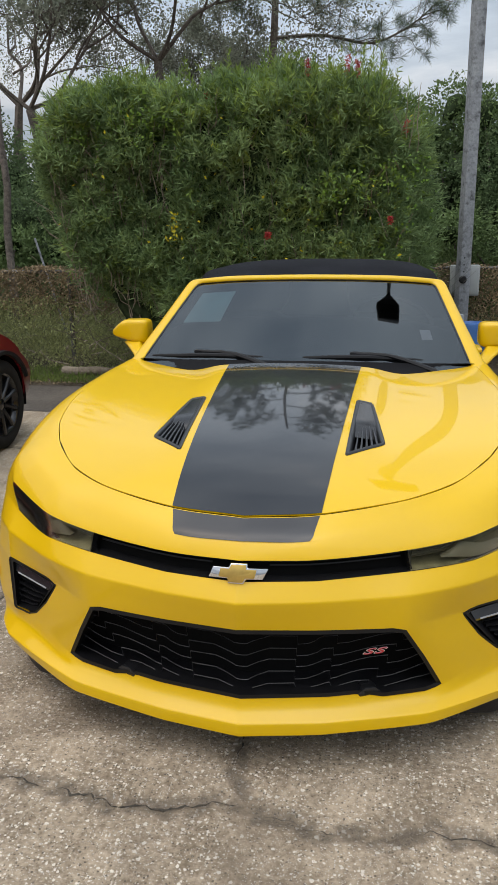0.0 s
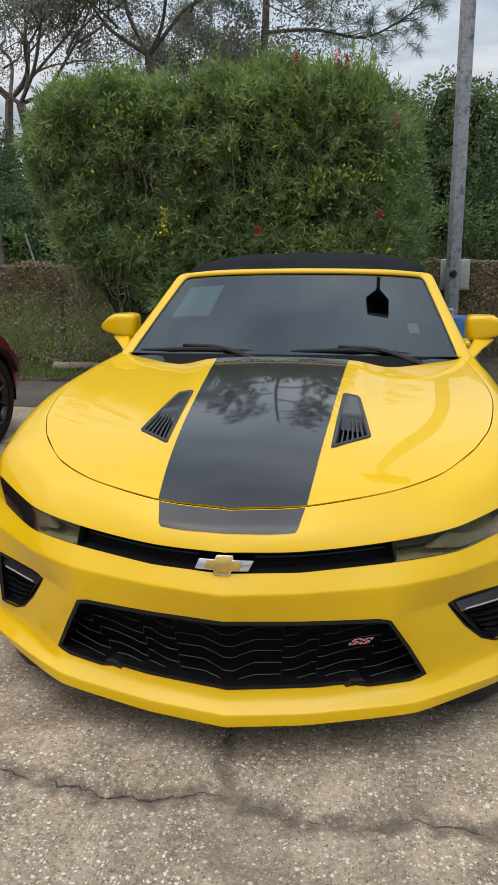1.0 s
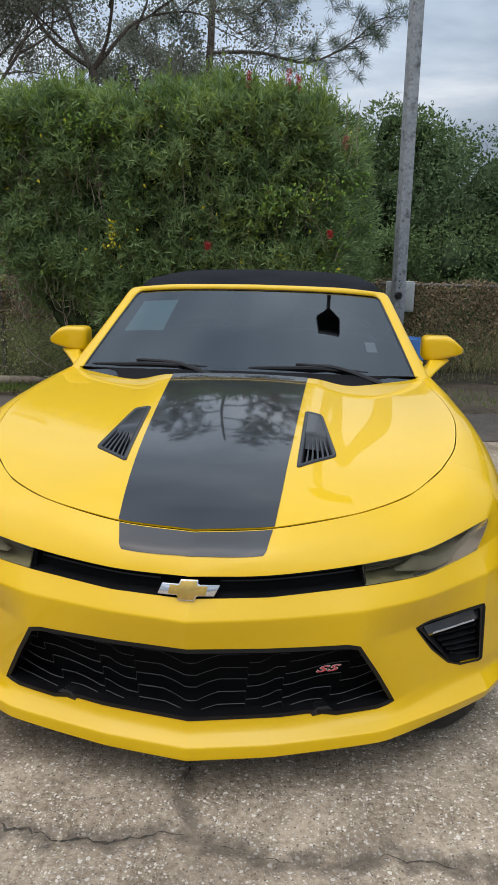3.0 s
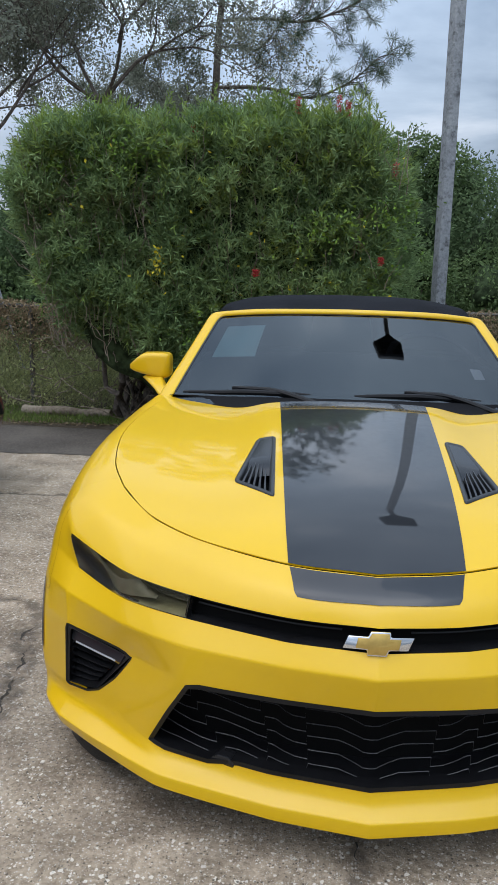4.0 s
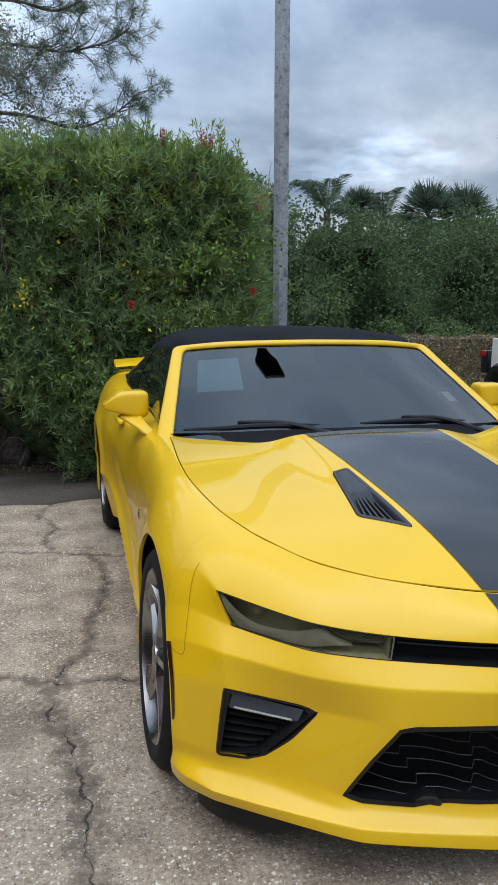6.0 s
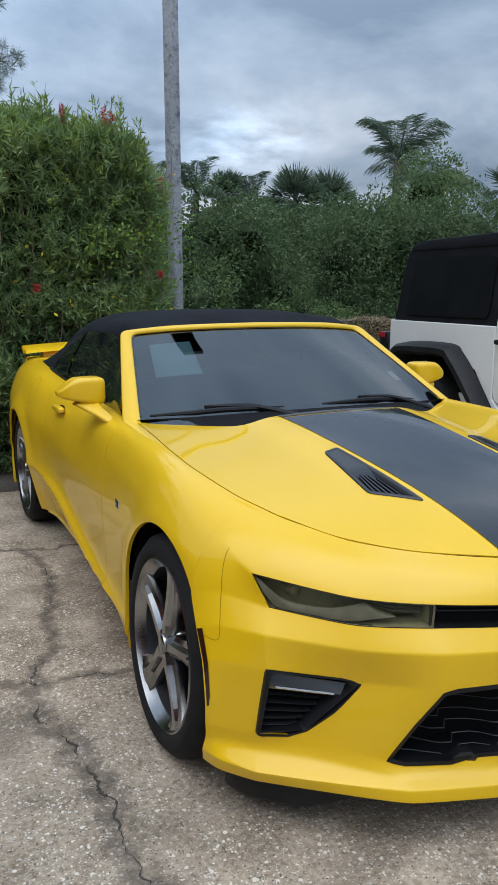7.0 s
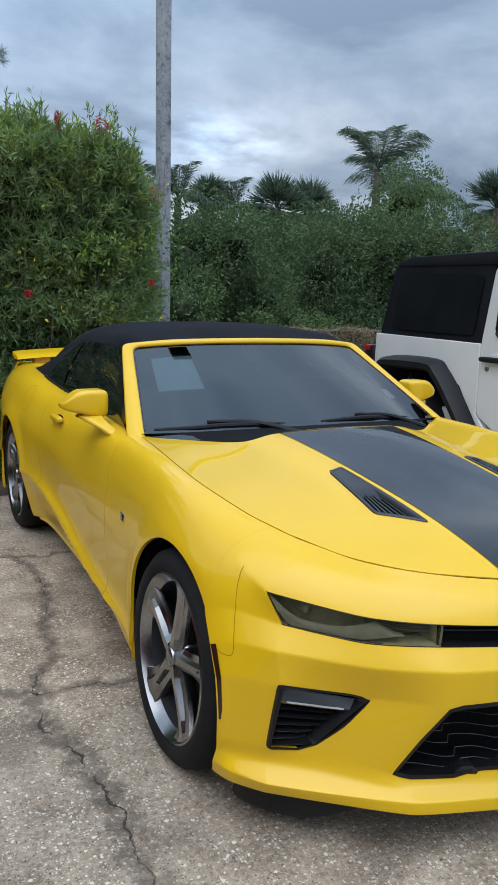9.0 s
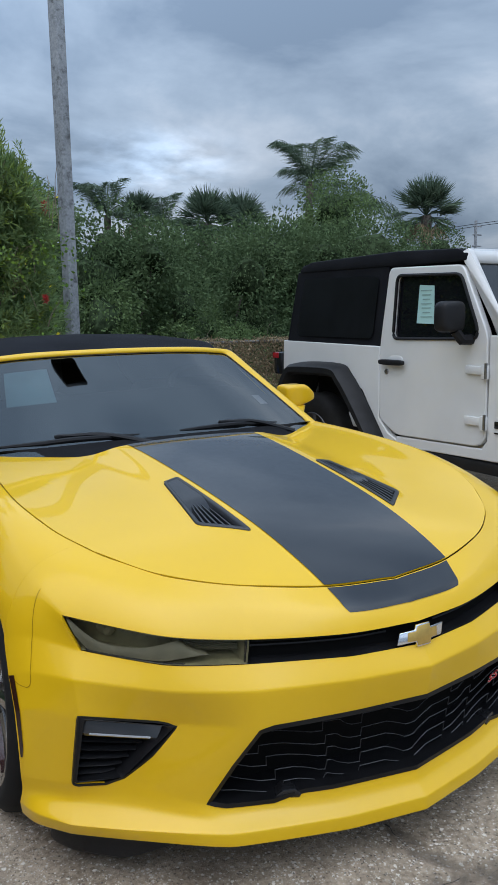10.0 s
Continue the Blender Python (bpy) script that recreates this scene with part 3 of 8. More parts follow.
hood_net = cr(np.array(HOOD).swapaxes(0, 1), 28, 0.9)          # along the car
hood_net = cr(hood_net.swapaxes(0, 1), 24, 0.85).swapaxes(0, 1)  # across


def hood_at(x, y):
    """Height of the bonnet's skin."""
    d = (hood_net[..., 0] - abs(x)) ** 2 + (hood_net[..., 1] - y) ** 2
    k = np.argsort(d.ravel())[:6]
    w = 1 / (d.ravel()[k] + 1e-6)
    return float((hood_net[..., 2].ravel()[k] * w).sum() / w.sum())


for _ in range(500):
    z = hood_net[..., 2]
    zl = np.concatenate([z[:, 1:2], z[:, :-2]], 1)
    avg = (zl[1:-1] + z[1:-1, 1:] + z[:-2, :-1] + z[2:, :-1]) / 4
    hood_net[1:-1, :-1, 2] += 0.5 * (avg - z[1:-1, :-1])

# the skin is one fair surface: a low polynomial in width and length
hx, hy_ = hood_net[..., 0], hood_net[..., 1]
terms = np.stack([(hx / 0.8) ** (2 * i) * ((hy_ - 0.9) / 0.8) ** j for i in range(4) for j in range(5) if i + j <= 5], -1).reshape(hx.size, -1)
weigh = np.ones(hx.shape)
weigh[0], weigh[-1], weigh[:, -1] = 6, 4, 6
fair = np.linalg.lstsq(terms * weigh.reshape(-1, 1), (hood_net[..., 2] * weigh).ravel(), rcond=None)[0]
hood_net[..., 2] = (terms @ fair).reshape(hx.shape)
# raised middle: its flanks fall away outside the stripe, most at the cowl
smooth_step = lambda t: np.clip(t, 0, 1) ** 3 * (10 - 15 * np.clip(t, 0, 1) + 6 * np.clip(t, 0, 1) ** 2)
dome_edge = np.interp(hy_, (0.2, 0.9, 1.4), (0.228, 0.262, 0.284))
dome_rise = np.interp(hy_, (0.30, 0.50, 0.90, 1.40), (0.0, 0.005, 0.012, 0.017))
dome = 1 - smooth_step((hx - dome_edge) / 0.18)
outer_fade = 1 - smooth_step((hx - 0.42) / 0.30)
hood_net[..., 2] += dome_rise * (dome - 0.55) * outer_fade

# the two vents open through the skin
VENT = np.array([(0.262, 0.458), (0.279, 0.925), (0.340, 0.912), (0.386, 0.572)])


def in_vent(p):
    q = np.array((abs(p[0]), p[1]))
    d = []
    for k in range(4):
        e = VENT[(k + 1) % 4] - VENT[k]
        d.append((e[1] * (q - VENT[k])[0] - e[0] * (q - VENT[k])[1]) / np.hypot(*e))
    return min(d) > 0.0065


def hood_keep(i, j):
    return not in_vent(hood_net[i:i + 2, j:j + 2].mean((0, 1)))


hood = part("bonnet", sheet("bonnet", hood_net, hood_keep, mirror=True, out=(0, 0, 1)), YELLOW, car, "yellow bonnet with two vents", smooth=60, thick=0.004)

# stripe: vinyl over the middle of the bonnet, and its end on the nose
def offset(P, d):
    """A grid of points moved d along its own normals (upwards or forwards)."""
    a, b = np.gradient(P, axis=0), np.gradient(P, axis=1)
    nn = np.cross(a, b)
    nn /= np.linalg.norm(nn, axis=-1, keepdims=True) + 1e-12
    if (nn[..., 2] - nn[..., 1]).mean() < 0:
        nn = -nn
    return P + nn * d


strip = offset(hood_net[:, :25], 0.0022)
strip[:, 0, 0] = 0
strip[0] = 0.9 * strip[0] + 0.1 * strip[1]
part("stripe", sheet("stripe", strip, mirror=True, out=(0, 0, 1)), STRIPE, hood, "satin black centre stripe", smooth=60)

# front bumper: rows from the bonnet's shut line down to the lip; columns from the middle to the wheel arch
NOSE = [
    [(0, 0.1435, 0.7325), (0.214, 0.172, 0.741), (0.44, 0.2625, 0.762), (0.578, 0.364, 0.7815), (0.650, 0.452, 0.8025), (0.695, 0.521, 0.8165), (0.728, 0.592, 0.832), (0.755, 0.66, 0.846)],
    [(0, 0.085, 0.694), (0.20, 0.105, 0.697), (0.447, 0.205, 0.715), (0.612, 0.302, 0.738), (0.746, 0.432, 0.772), (0.785, 0.516, 0.802), (0.806, 0.595, 0.824), (0.824, 0.66, 0.838)],
    [(0, 0.050, 0.644), (0.21, 0.075, 0.648), (0.45, 0.158, 0.657), (0.64, 0.255, 0.674), (0.834, 0.435, 0.709), (0.868, 0.52, 0.756), (0.882, 0.595, 0.782), (0.888, 0.66, 0.795)],
    [(0, 0.030, 0.590), (0.21, 0.062, 0.592), (0.46, 0.150, 0.598), (0.64, 0.240, 0.604), (0.803, 0.397, 0.622), (0.898, 0.50, 0.640), (0.946, 0.595, 0.612), (0.955, 0.64, 0.60)],
    [(0, -0.004, 0.540), (0.21, 0.032, 0.542), (0.46, 0.108, 0.545), (0.64, 0.210, 0.548), (0.833, 0.368, 0.562), (0.912, 0.475, 0.560), (0.951, 0.544, 0.540), (0.97, 0.60, 0.53)],
    [(0, 0.012, 0.456), (0.21, 0.046, 0.454), (0.457, 0.106, 0.452), (0.622, 0.236, 0.448), (0.827, 0.354, 0.467), (0.912, 0.452, 0.470), (0.950, 0.505, 0.455), (0.97, 0.55, 0.45)],
    [(0, 0.036, 0.340), (0.23, 0.067, 0.340), (0.512, 0.148, 0.345), (0.675, 0.270, 0.363), (0.834, 0.370, 0.370), (0.914, 0.455, 0.370), (0.950, 0.488, 0.360), (0.97, 0.53, 0.36)],
    [(0, 0.046, 0.222), (0.25, 0.089, 0.226), (0.566, 0.188, 0.239), (0.735, 0.315, 0.280), (0.840, 0.384, 0.276), (0.914, 0.458, 0.276), (0.947, 0.494, 0.276), (0.96, 0.53, 0.276)],
    [(0, 0.036, 0.190), (0.24, 0.076, 0.195), (0.552, 0.166, 0.204), (0.735, 0.306, 0.226), (0.844, 0.392, 0.228), (0.914, 0.464, 0.230), (0.944, 0.502, 0.232), (0.96, 0.54, 0.232)],
    [(0, 0.006, 0.164), (0.23, 0.041, 0.169), (0.53, 0.122, 0.181), (0.735, 0.252, 0.189), (0.862, 0.352, 0.190), (0.926, 0.446, 0.190), (0.949, 0.514, 0.190), (0.955, 0.56, 0.190)],
    [(0, 0.004, 0.128), (0.23, 0.039, 0.134), (0.53, 0.120, 0.148), (0.73, 0.258, 0.156), (0.856, 0.368, 0.153), (0.920, 0.458, 0.150), (0.942, 0.528, 0.148), (0.95, 0.57, 0.148)],
    [(0, 0.035, 0.116), (0.23, 0.068, 0.122), (0.52, 0.150, 0.136), (0.70, 0.285, 0.146), (0.835, 0.395, 0.148), (0.892, 0.480, 0.150), (0.910, 0.540, 0.150), (0.92, 0.57, 0.15)],
]
NU, NV = 10, 7
nose_net = cr(np.array(NOSE), NV, (1.0, 0.95, 0.6, 0.2, 0.12, 0.25, 0.9, 0.3, 0.9, 0.25, 0.1, 0.5))
across = nose_net.swapaxes(0, 1)
nose_net = cr(across, NU, (0.9, 0.95, 0.9, 0.8, 0.05, 0.9, 0.9, 0.9)).swapaxes(0, 1)[:, :6 * NU + 1]
# below the slot the cover folds along a keel in the middle
keel = cr(across, NU, (0.0, 0.25, 0.5, 0.8, 0.05, 0.9, 0.9, 0.9)).swapaxes(0, 1)[:, :6 * NU + 1]
nose_net[3 * NV:] = keel[3 * NV:]

# the lower opening dips outside the tow notch and has rounded corners
cols = np.arange(nose_net.shape[1]) / NU
dip = np.interp(cols, (1.36, 1.47, 1.80, 2.0, 2.25), (0, 1.0, 0.95, 0.15, 0))
corner = np.interp(cols, (1.80, 2.0, 2.2), (0, 1.0, 0))
for i in range(nose_net.shape[0]):
    near7, near5 = max(0.0, 1 - abs(i / NV - 7)), max(0.0, 1 - abs(i / NV - 5))
    nose_net[i, :, 2] -= 0.015 * near7 * dip + 0.009 * near5 * corner
    nose_net[i, :, 1] -= 0.004 * near7 * dip
    nose_net[i, :, 2] += 0.020 * near7 * np.interp(cols, (2.85, 3.0, 3.30), (0, 1.0, 0)) + 0.006 * near7 * np.interp(cols, (3.8, 4.0, 4.15), (0, 1.0, 0)) - 0.007 * near5 * np.interp(cols, (2.9, 3.0, 3.2), (0, 1.0, 0))

# the bumper's last column lies on the wing's front edge
HOOD_EDGE = hood_net[:, -1]
edge_x = lambda y: float(np.interp(y, HOOD_EDGE[:, 1], HOOD_EDGE[:, 0]))
edge_z = lambda y: float(np.interp(y, HOOD_EDGE[:, 1], HOOD_EDGE[:, 2]))
WING_Y = 0.595


def wing_top(y):
    return [(edge_x(y) + 0.0035, y, edge_z(y) - 0.002), (0.4 * edge_x(y) + 0.6 * PEAK_X(y), y, 0.4 * edge_z(y) + 0.6 * PEAK_Z(y) + 0.012), (PEAK_X(y), y, PEAK_Z(y))]


prof = section(WING_Y, wing_top)
arc = np.r_[0, np.cumsum(np.linalg.norm(np.diff(prof, axis=0), axis=1))]
last = nose_net[:3 * NV + 1, -1]
la = np.r_[0, np.cumsum(np.linalg.norm(np.diff(last, axis=0), axis=1))]
fit_to = np.stack([np.interp(la / la[-1] * arc[-1], arc, prof[:, k]) for k in range(3)], 1)
shift = fit_to - last
wgt = np.clip((np.arange(nose_net.shape[1]) - 4.2 * NU) / (1.8 * NU), 0, 1)
wgt = wgt * wgt * (3 - 2 * wgt)
nose_net[:3 * NV + 1] += shift[:, None] * wgt[None, :, None]
fade = np.linspace(1, 0, NV + 1)[1:, None, None]
nose_net[3 * NV + 1:4 * NV + 1] += shift[-1] * wgt[None, :, None] * fade
# and is faired into the wing: two cuts behind the joint hold the way it runs
run_s = la / la[-1] * arc[-1]
behind = []
for d_ in (0.0075, 0.0150):
    cut_ = section(WING_Y + d_, wing_top, False)
    along = np.r_[0, np.cumsum(np.linalg.norm(np.diff(cut_, axis=0), axis=1))]
    behind.append(np.stack([np.interp(run_s, along, cut_[:, k]) for k in range(3)], 1))
fair_net = np.concatenate([nose_net[:3 * NV + 1, int(4.3 * NU):], np.stack(behind, 1)], 1)
before = fair_net[-1].copy()
for _ in range(400):
    fair_net[:, 2:-3] += 0.5 * ((-fair_net[:, :-5] + 4 * fair_net[:, 1:-4] + 4 * fair_net[:, 3:-2] - fair_net[:, 4:-1]) / 6 - fair_net[:, 2:-3])
nose_net[:3 * NV + 1, int(4.3 * NU):] = fair_net[:, :-2]
nose_net[3 * NV + 1:4 * NV + 1, int(4.3 * NU):] += (fair_net[-1] - before)[None, :-2] * fade


def nose_keep(i, j):
    r, c = i // NV, j // NU
    if r == 2 and c < 4:            # grille slot and headlamps
        return False
    if r in (5, 6) and c < 2:       # lower grille
        return False
    if r in (5, 6) and c == 3:      # side intakes
        return False
    return True


bumper = part("front_bumper", sheet("front_bumper", nose_net, nose_keep, mirror=True, out=(0, -1, 0)), YELLOW, car, "yellow front bumper cover", smooth=40, thick=0.006)


def nose_patch(r0, r1, c0, c1, back, mirror=True, shrink=0.0):
    """A backing surface behind an opening of the bumper, pushed inwards."""
    P = nose_net[r0 * NV:r1 * NV + 1, c0 * NU:c1 * NU + 1].copy()
    P[..., 1] += back
    if shrink:
        P[..., 0] -= shrink * np.sign(P[..., 0])
    return P


def rim_of(P, back):
    """Side walls that run inwards from the edge of an opening."""
    edge = np.concatenate([P[0, :], P[1:, -1], P[-1, -2::-1], P[-2:0:-1, 0]])
    edge = np.concatenate([edge, edge[:1]])
    if abs(P[0, 0, 0]) < 1e-6:
        edge = np.concatenate([P[0, :], P[1:, -1], P[-1, -2::-1]])
    inner = edge + (0, back, 0)
    return np.stack([edge, inner])


def net_at(r, c):
    """A place on the bumper between the lines of its net."""
    i, j = min(int(r * NV), nose_net.shape[0] - 2), min(int(c * NU), nose_net.shape[1] - 2)
    a, b = r * NV - i, c * NU - j
    return nose_net[i, j] * (1 - a) * (1 - b) + nose_net[i + 1, j] * a * (1 - b) + nose_net[i, j + 1] * (1 - a) * b + nose_net[i + 1, j + 1] * a * b


# seam between bumper and wing: down behind the headlamp, round a corner, then back to the arch
for s in (-1, 1):
    path = [net_at(r, c) for r, c in cr([(1.9, 5.02), (2.5, 5.0), (3.2, 5.0), (3.9, 4.98), (4.32, 5.0), (4.45, 5.14), (4.40, 5.45), (4.27, 5.75), (4.15, 5.98)], 8, 0.9)]
    path = np.array(path)
    t_ = np.gradient(path, axis=0); t_ /= np.linalg.norm(t_, axis=1)[:, None]
    w_ = np.cross(t_, (0.87, -0.5, 0)); w_ /= np.linalg.norm(w_, axis=1)[:, None]
    lift_ = path + np.array((0.87, -0.5, 0.1)) * 0.0012
    part("panel_seam", sheet("panel_seam", np.stack([lift_ - w_ * 0.0008, lift_ + w_ * 0.0008]) * (s, 1, 1), out=(s, -0.5, 0)), SEAM, bumper, smooth=0)

# end of the stripe on the nose
end = nose_net[:, :NU + 1].copy()
end = offset(end, 0.0022)[:int(1.2 * NV) + 1]
end[:, 0, 0] = 0
end[0] = 0.65 * end[0] + 0.35 * end[1]
end[..., 0] *= np.r_[np.full(len(end) - 2, 0.985), 0.972, 0.940][:, None]
part("stripe_end", sheet("stripe_end", end, mirror=True, out=(0, -1, 1)), STRIPE, bumper, "satin black stripe end", smooth=60)

# dark rebate under the bonnet's front shut line
lip = nose_net[0, :5 * NU]
part("shut_rebate", sheet("shut_rebate", np.stack([lip + (0, -0.012, -0.018), lip + (0, 0.002, -0.0075), lip + (0, 0.022, -0.0085)]), mirror=True, out=(0, -0.3, 1)), DARKVOID, bumper, "black rebate below the shut line")

# upper grille slot
slot = nose_patch(2, 3, 0, 2, 0.05)
upper_grille = part("upper_grille", sheet("upper_grille", slot, mirror=True), DARKVOID, car, "gloss black slim upper grille")
part("grille_surround", sheet("grille_surround", rim_of(nose_patch(2, 3, 0, 2, 0.002), 0.06), mirror=True), GLOSSBLACK, upper_grille)
for k, (u, v) in enumerate(((0.35, 0.30), (0.62, 0.55))):
    for s in (-1, 1):
        row = np.array([slot[int(v * NV)][q] + (0, -0.012, 0) for q in range(int(u * 8), 2 * NU)])
        row = row * (s, 1, 1)
        part("grille_bar", tube(row, 0.003, 6), GRAINBLACK, upper_grille)


def lower_grille():
    """Dark mesh of stepped wavy bars behind the lower opening."""
    P = nose_patch(5, 7, 0, 2, 0.12)
    g = part("lower_grille", sheet("lower_grille", P, mirror=True), DARKVOID, car, "black lower grille with stepped wavy bars")
    part("grille_surround", sheet("grille_surround", rim_of(nose_patch(5, 7, 0, 2, -0.001), 0.13), mirror=True), GRAINBLACK, g, thick=0.012)
    face = nose_patch(5, 7, 0, 2, 0.035)
    n, m = face.shape[:2]

    def at(u, v):
        a, b = np.clip(v, 0, 1) * (n - 1), np.clip(u, 0, 1) * (m - 1)
        i, j = min(int(a), n - 2), min(int(b), m - 2)
        fa, fb = a - i, b - j
        return (face[i, j] * (1 - fa) * (1 - fb) + face[i, j + 1] * (1 - fa) * fb + face[i + 1, j] * fa * (1 - fb) + face[i + 1, j + 1] * fa * fb)

    half_w = lambda v: float(at(1.0, v)[0])
    for s in (-1, 1):
        for r in range(-1, 5):
            # each bar: level at the foot, a gentle rise outwards, level, then a steep step down
            st = (0.165, 0.305 - 0.006 * r, 0.440 - 0.012 * r)
            turns = [(0.0, 1.0), (0.045, 1.0), (0.105, 0.0)]
            for x in st:
                turns += [(x, 0.0), (x + 0.0015, 1.0), (x + 0.028, 0.92), (x + 0.085, 0.10), (x + 0.105, 0.0)]
            tx_, tw_ = zip(*turns)
            xs_ = sorted(set(np.linspace(0.0, 0.56, 70).round(4)) | {x for x in tx_})
            pts = []
            for x in xs_:
                v = 0.225 + r * 0.152 + 0.098 * float(np.interp(x, tx_, tw_))
                u = x / half_w(min(max(v, 0), 1))
                if u < 0.965 and v < 0.93 and (r >= 0 or u > 0.5):
                    pts.append(at(u, v) * (s, 1, 1))
            P2 = np.array(pts)
            rows = np.stack([P2 + (0, 0.004, 0.0), P2 + (0, 0.0010, 0.0008), P2 + (0, 0, 0), P2 + (0, 0.0010, -0.0008), P2 + (0, 0.004, -0.0014)])
            part("grille_bar", sheet("grille_bar", rows), GRILLEBAR, g, smooth=50)
    # tow-hook notch covers at the lower edge
    for s in (-1, 1):
        c = at(0.70, 0.965) * (s, 1, 1)
        part("notch_cover", moved(prism([(-0.036, 0.002), (-0.014, 0.018), (0.016, 0.018), (0.034, 0.002), (0.030, -0.010), (-0.030, -0.010)], "y", -0.012, 0.030, 0.004), Matrix.Translation((c[0], c[1] - 0.022, c[2])) @ pose(0, 0, 0, 0, 0, s * 20)), GLOSSBLACK, g)
    # lettered badge on the mesh
    c = at(0.76, 0.42)
    letters = []
    for grow in (0.0, 0.0022):
        fc = bpy.data.curves.new("letters", "FONT"); fc.body = "SS"; fc.size = 0.046; fc.extrude = 0.003; fc.shear = 0.45; fc.align_x = "CENTER"; fc.space_character = 1.15; fc.offset = grow
        tmp = bpy.data.objects.new("tmp", fc); scene.collection.objects.link(tmp)
        me = bpy.data.meshes.new_from_object(tmp.evaluated_get(bpy.context.evaluated_depsgraph_get()))
        bpy.data.objects.remove(tmp)
        me.transform(Matrix.Diagonal((1.30, 0.50, 1, 1)))
        me.materials.clear()
        letters.append(me)
    o = part("model_badge", letters[0], RED, g, "red slanted letters with a chrome edge", smooth=30)
    o.matrix_local = Matrix.Translation((c[0], c[1] - 0.010, c[2] - 0.008)) @ pose(0, 0, 0, 82, 0, 18)
    e = part("badge_edge", letters[1], CHROME, o, smooth=30)
    e.matrix_local = Matrix.Translation((0, 0, -0.0025))
    return g


lower_grille()


def intake(s):
    """Black side intake with three slats and a strip painted as a chrome gleam."""
    P = nose_patch(5, 7, 3, 4, 0.06) * (s, 1, 1)
    g = part("side_intake", sheet("side_intake", P, flip=s < 0), DARKVOID, car, "black side intake with slats and a slim lamp")
    ring = nose_patch(5, 7, 3, 4, -0.003) * (s, 1, 1)
    part("intake_frame", sheet("intake_frame", rim_of(ring, 0.07), flip=s > 0), GRAINBLACK, g, thick=0.006)
    face = even(nose_patch(5, 7, 3, 4, 0.012)) * (s, 1, 1)
    n, m = face.shape[:2]

    def at(u, v, deep):
        a, b = v * (n - 1), u * (m - 1)
        i, j = min(int(a), n - 2), min(int(b), m - 2)
        fa, fb = a - i, b - j
        return face[i, j] * (1 - fa) * (1 - fb) + face[i, j + 1] * (1 - fa) * fb + face[i + 1, j] * fa * (1 - fb) + face[i + 1, j + 1] * fa * fb + (0, deep, 0)

    def ring_uv(e, r):
        """A rounded loop inside the opening, e from its edge."""
        eu, ev = e, e * 0.55
        P_ = []
        for cu, cv, a0 in ((1 - eu - r, 1 - ev - r, 0), (eu + r, 1 - ev - r, 90), (eu + r, ev + r, 180), (1 - eu - r, ev + r, 270)):
            P_ += [(cu + r * math.cos(radians(a0 + k)), cv + r * math.sin(radians(a0 + k))) for k in (0, 18, 36, 54, 72, 90)]
        return P_ + P_[:1]

    part("flange", sheet("flange", [[at(min(max(u, 0), 1), min(max(v, 0), 1), dp) for u, v in ring_uv(e, r)] for e, r, dp in ((-0.02, 0.02, -0.013), (0.015, 0.03, -0.015), (0.048, 0.05, -0.013), (0.060, 0.05, 0.040))], out=(0, -1, 0)), GRAINBLACK, g, smooth=50)
    us = np.linspace(0.07, 0.94, 12)
    bar = part("lamp_bar", sheet("lamp_bar", [[at(u, v, dp) for u in us] for v, dp in ((0.05, 0.030), (0.07, 0.010), (0.16, 0.002), (0.24, -0.004), (0.285, 0.0), (0.30, 0.030))], out=(0, -1, 0)), LAMPBAR, g, "gloss dark grey lamp bar", smooth=35)
    part("lamp_strip", sheet("lamp_strip", [[at(u, v, dp) for u in us[1:-1]] for v, dp in ((0.232, -0.002), (0.238, -0.0070), (0.256, -0.0070), (0.262, -0.002))], out=(0, -1, 0)), GLEAMSTRIP, bar, "slim pale strip painted as a chrome gleam")
    for v in (0.40, 0.53, 0.66, 0.79, 0.91):
        us_ = np.linspace(0.06 + 0.12 * v, 0.95, 10)
        part("slat", sheet("slat", [[at(u, v + dv, dp + 0.016 * (1 - u)) for u in us_] for dv, dp in ((-0.035, 0.040), (-0.02, 0.010), (0.0, 0.004), (0.012, 0.008), (0.02, 0.040))], out=(0, -1, 0)), GLOSSBLACK, g, smooth=35)
    return g


intake(1), intake(-1)


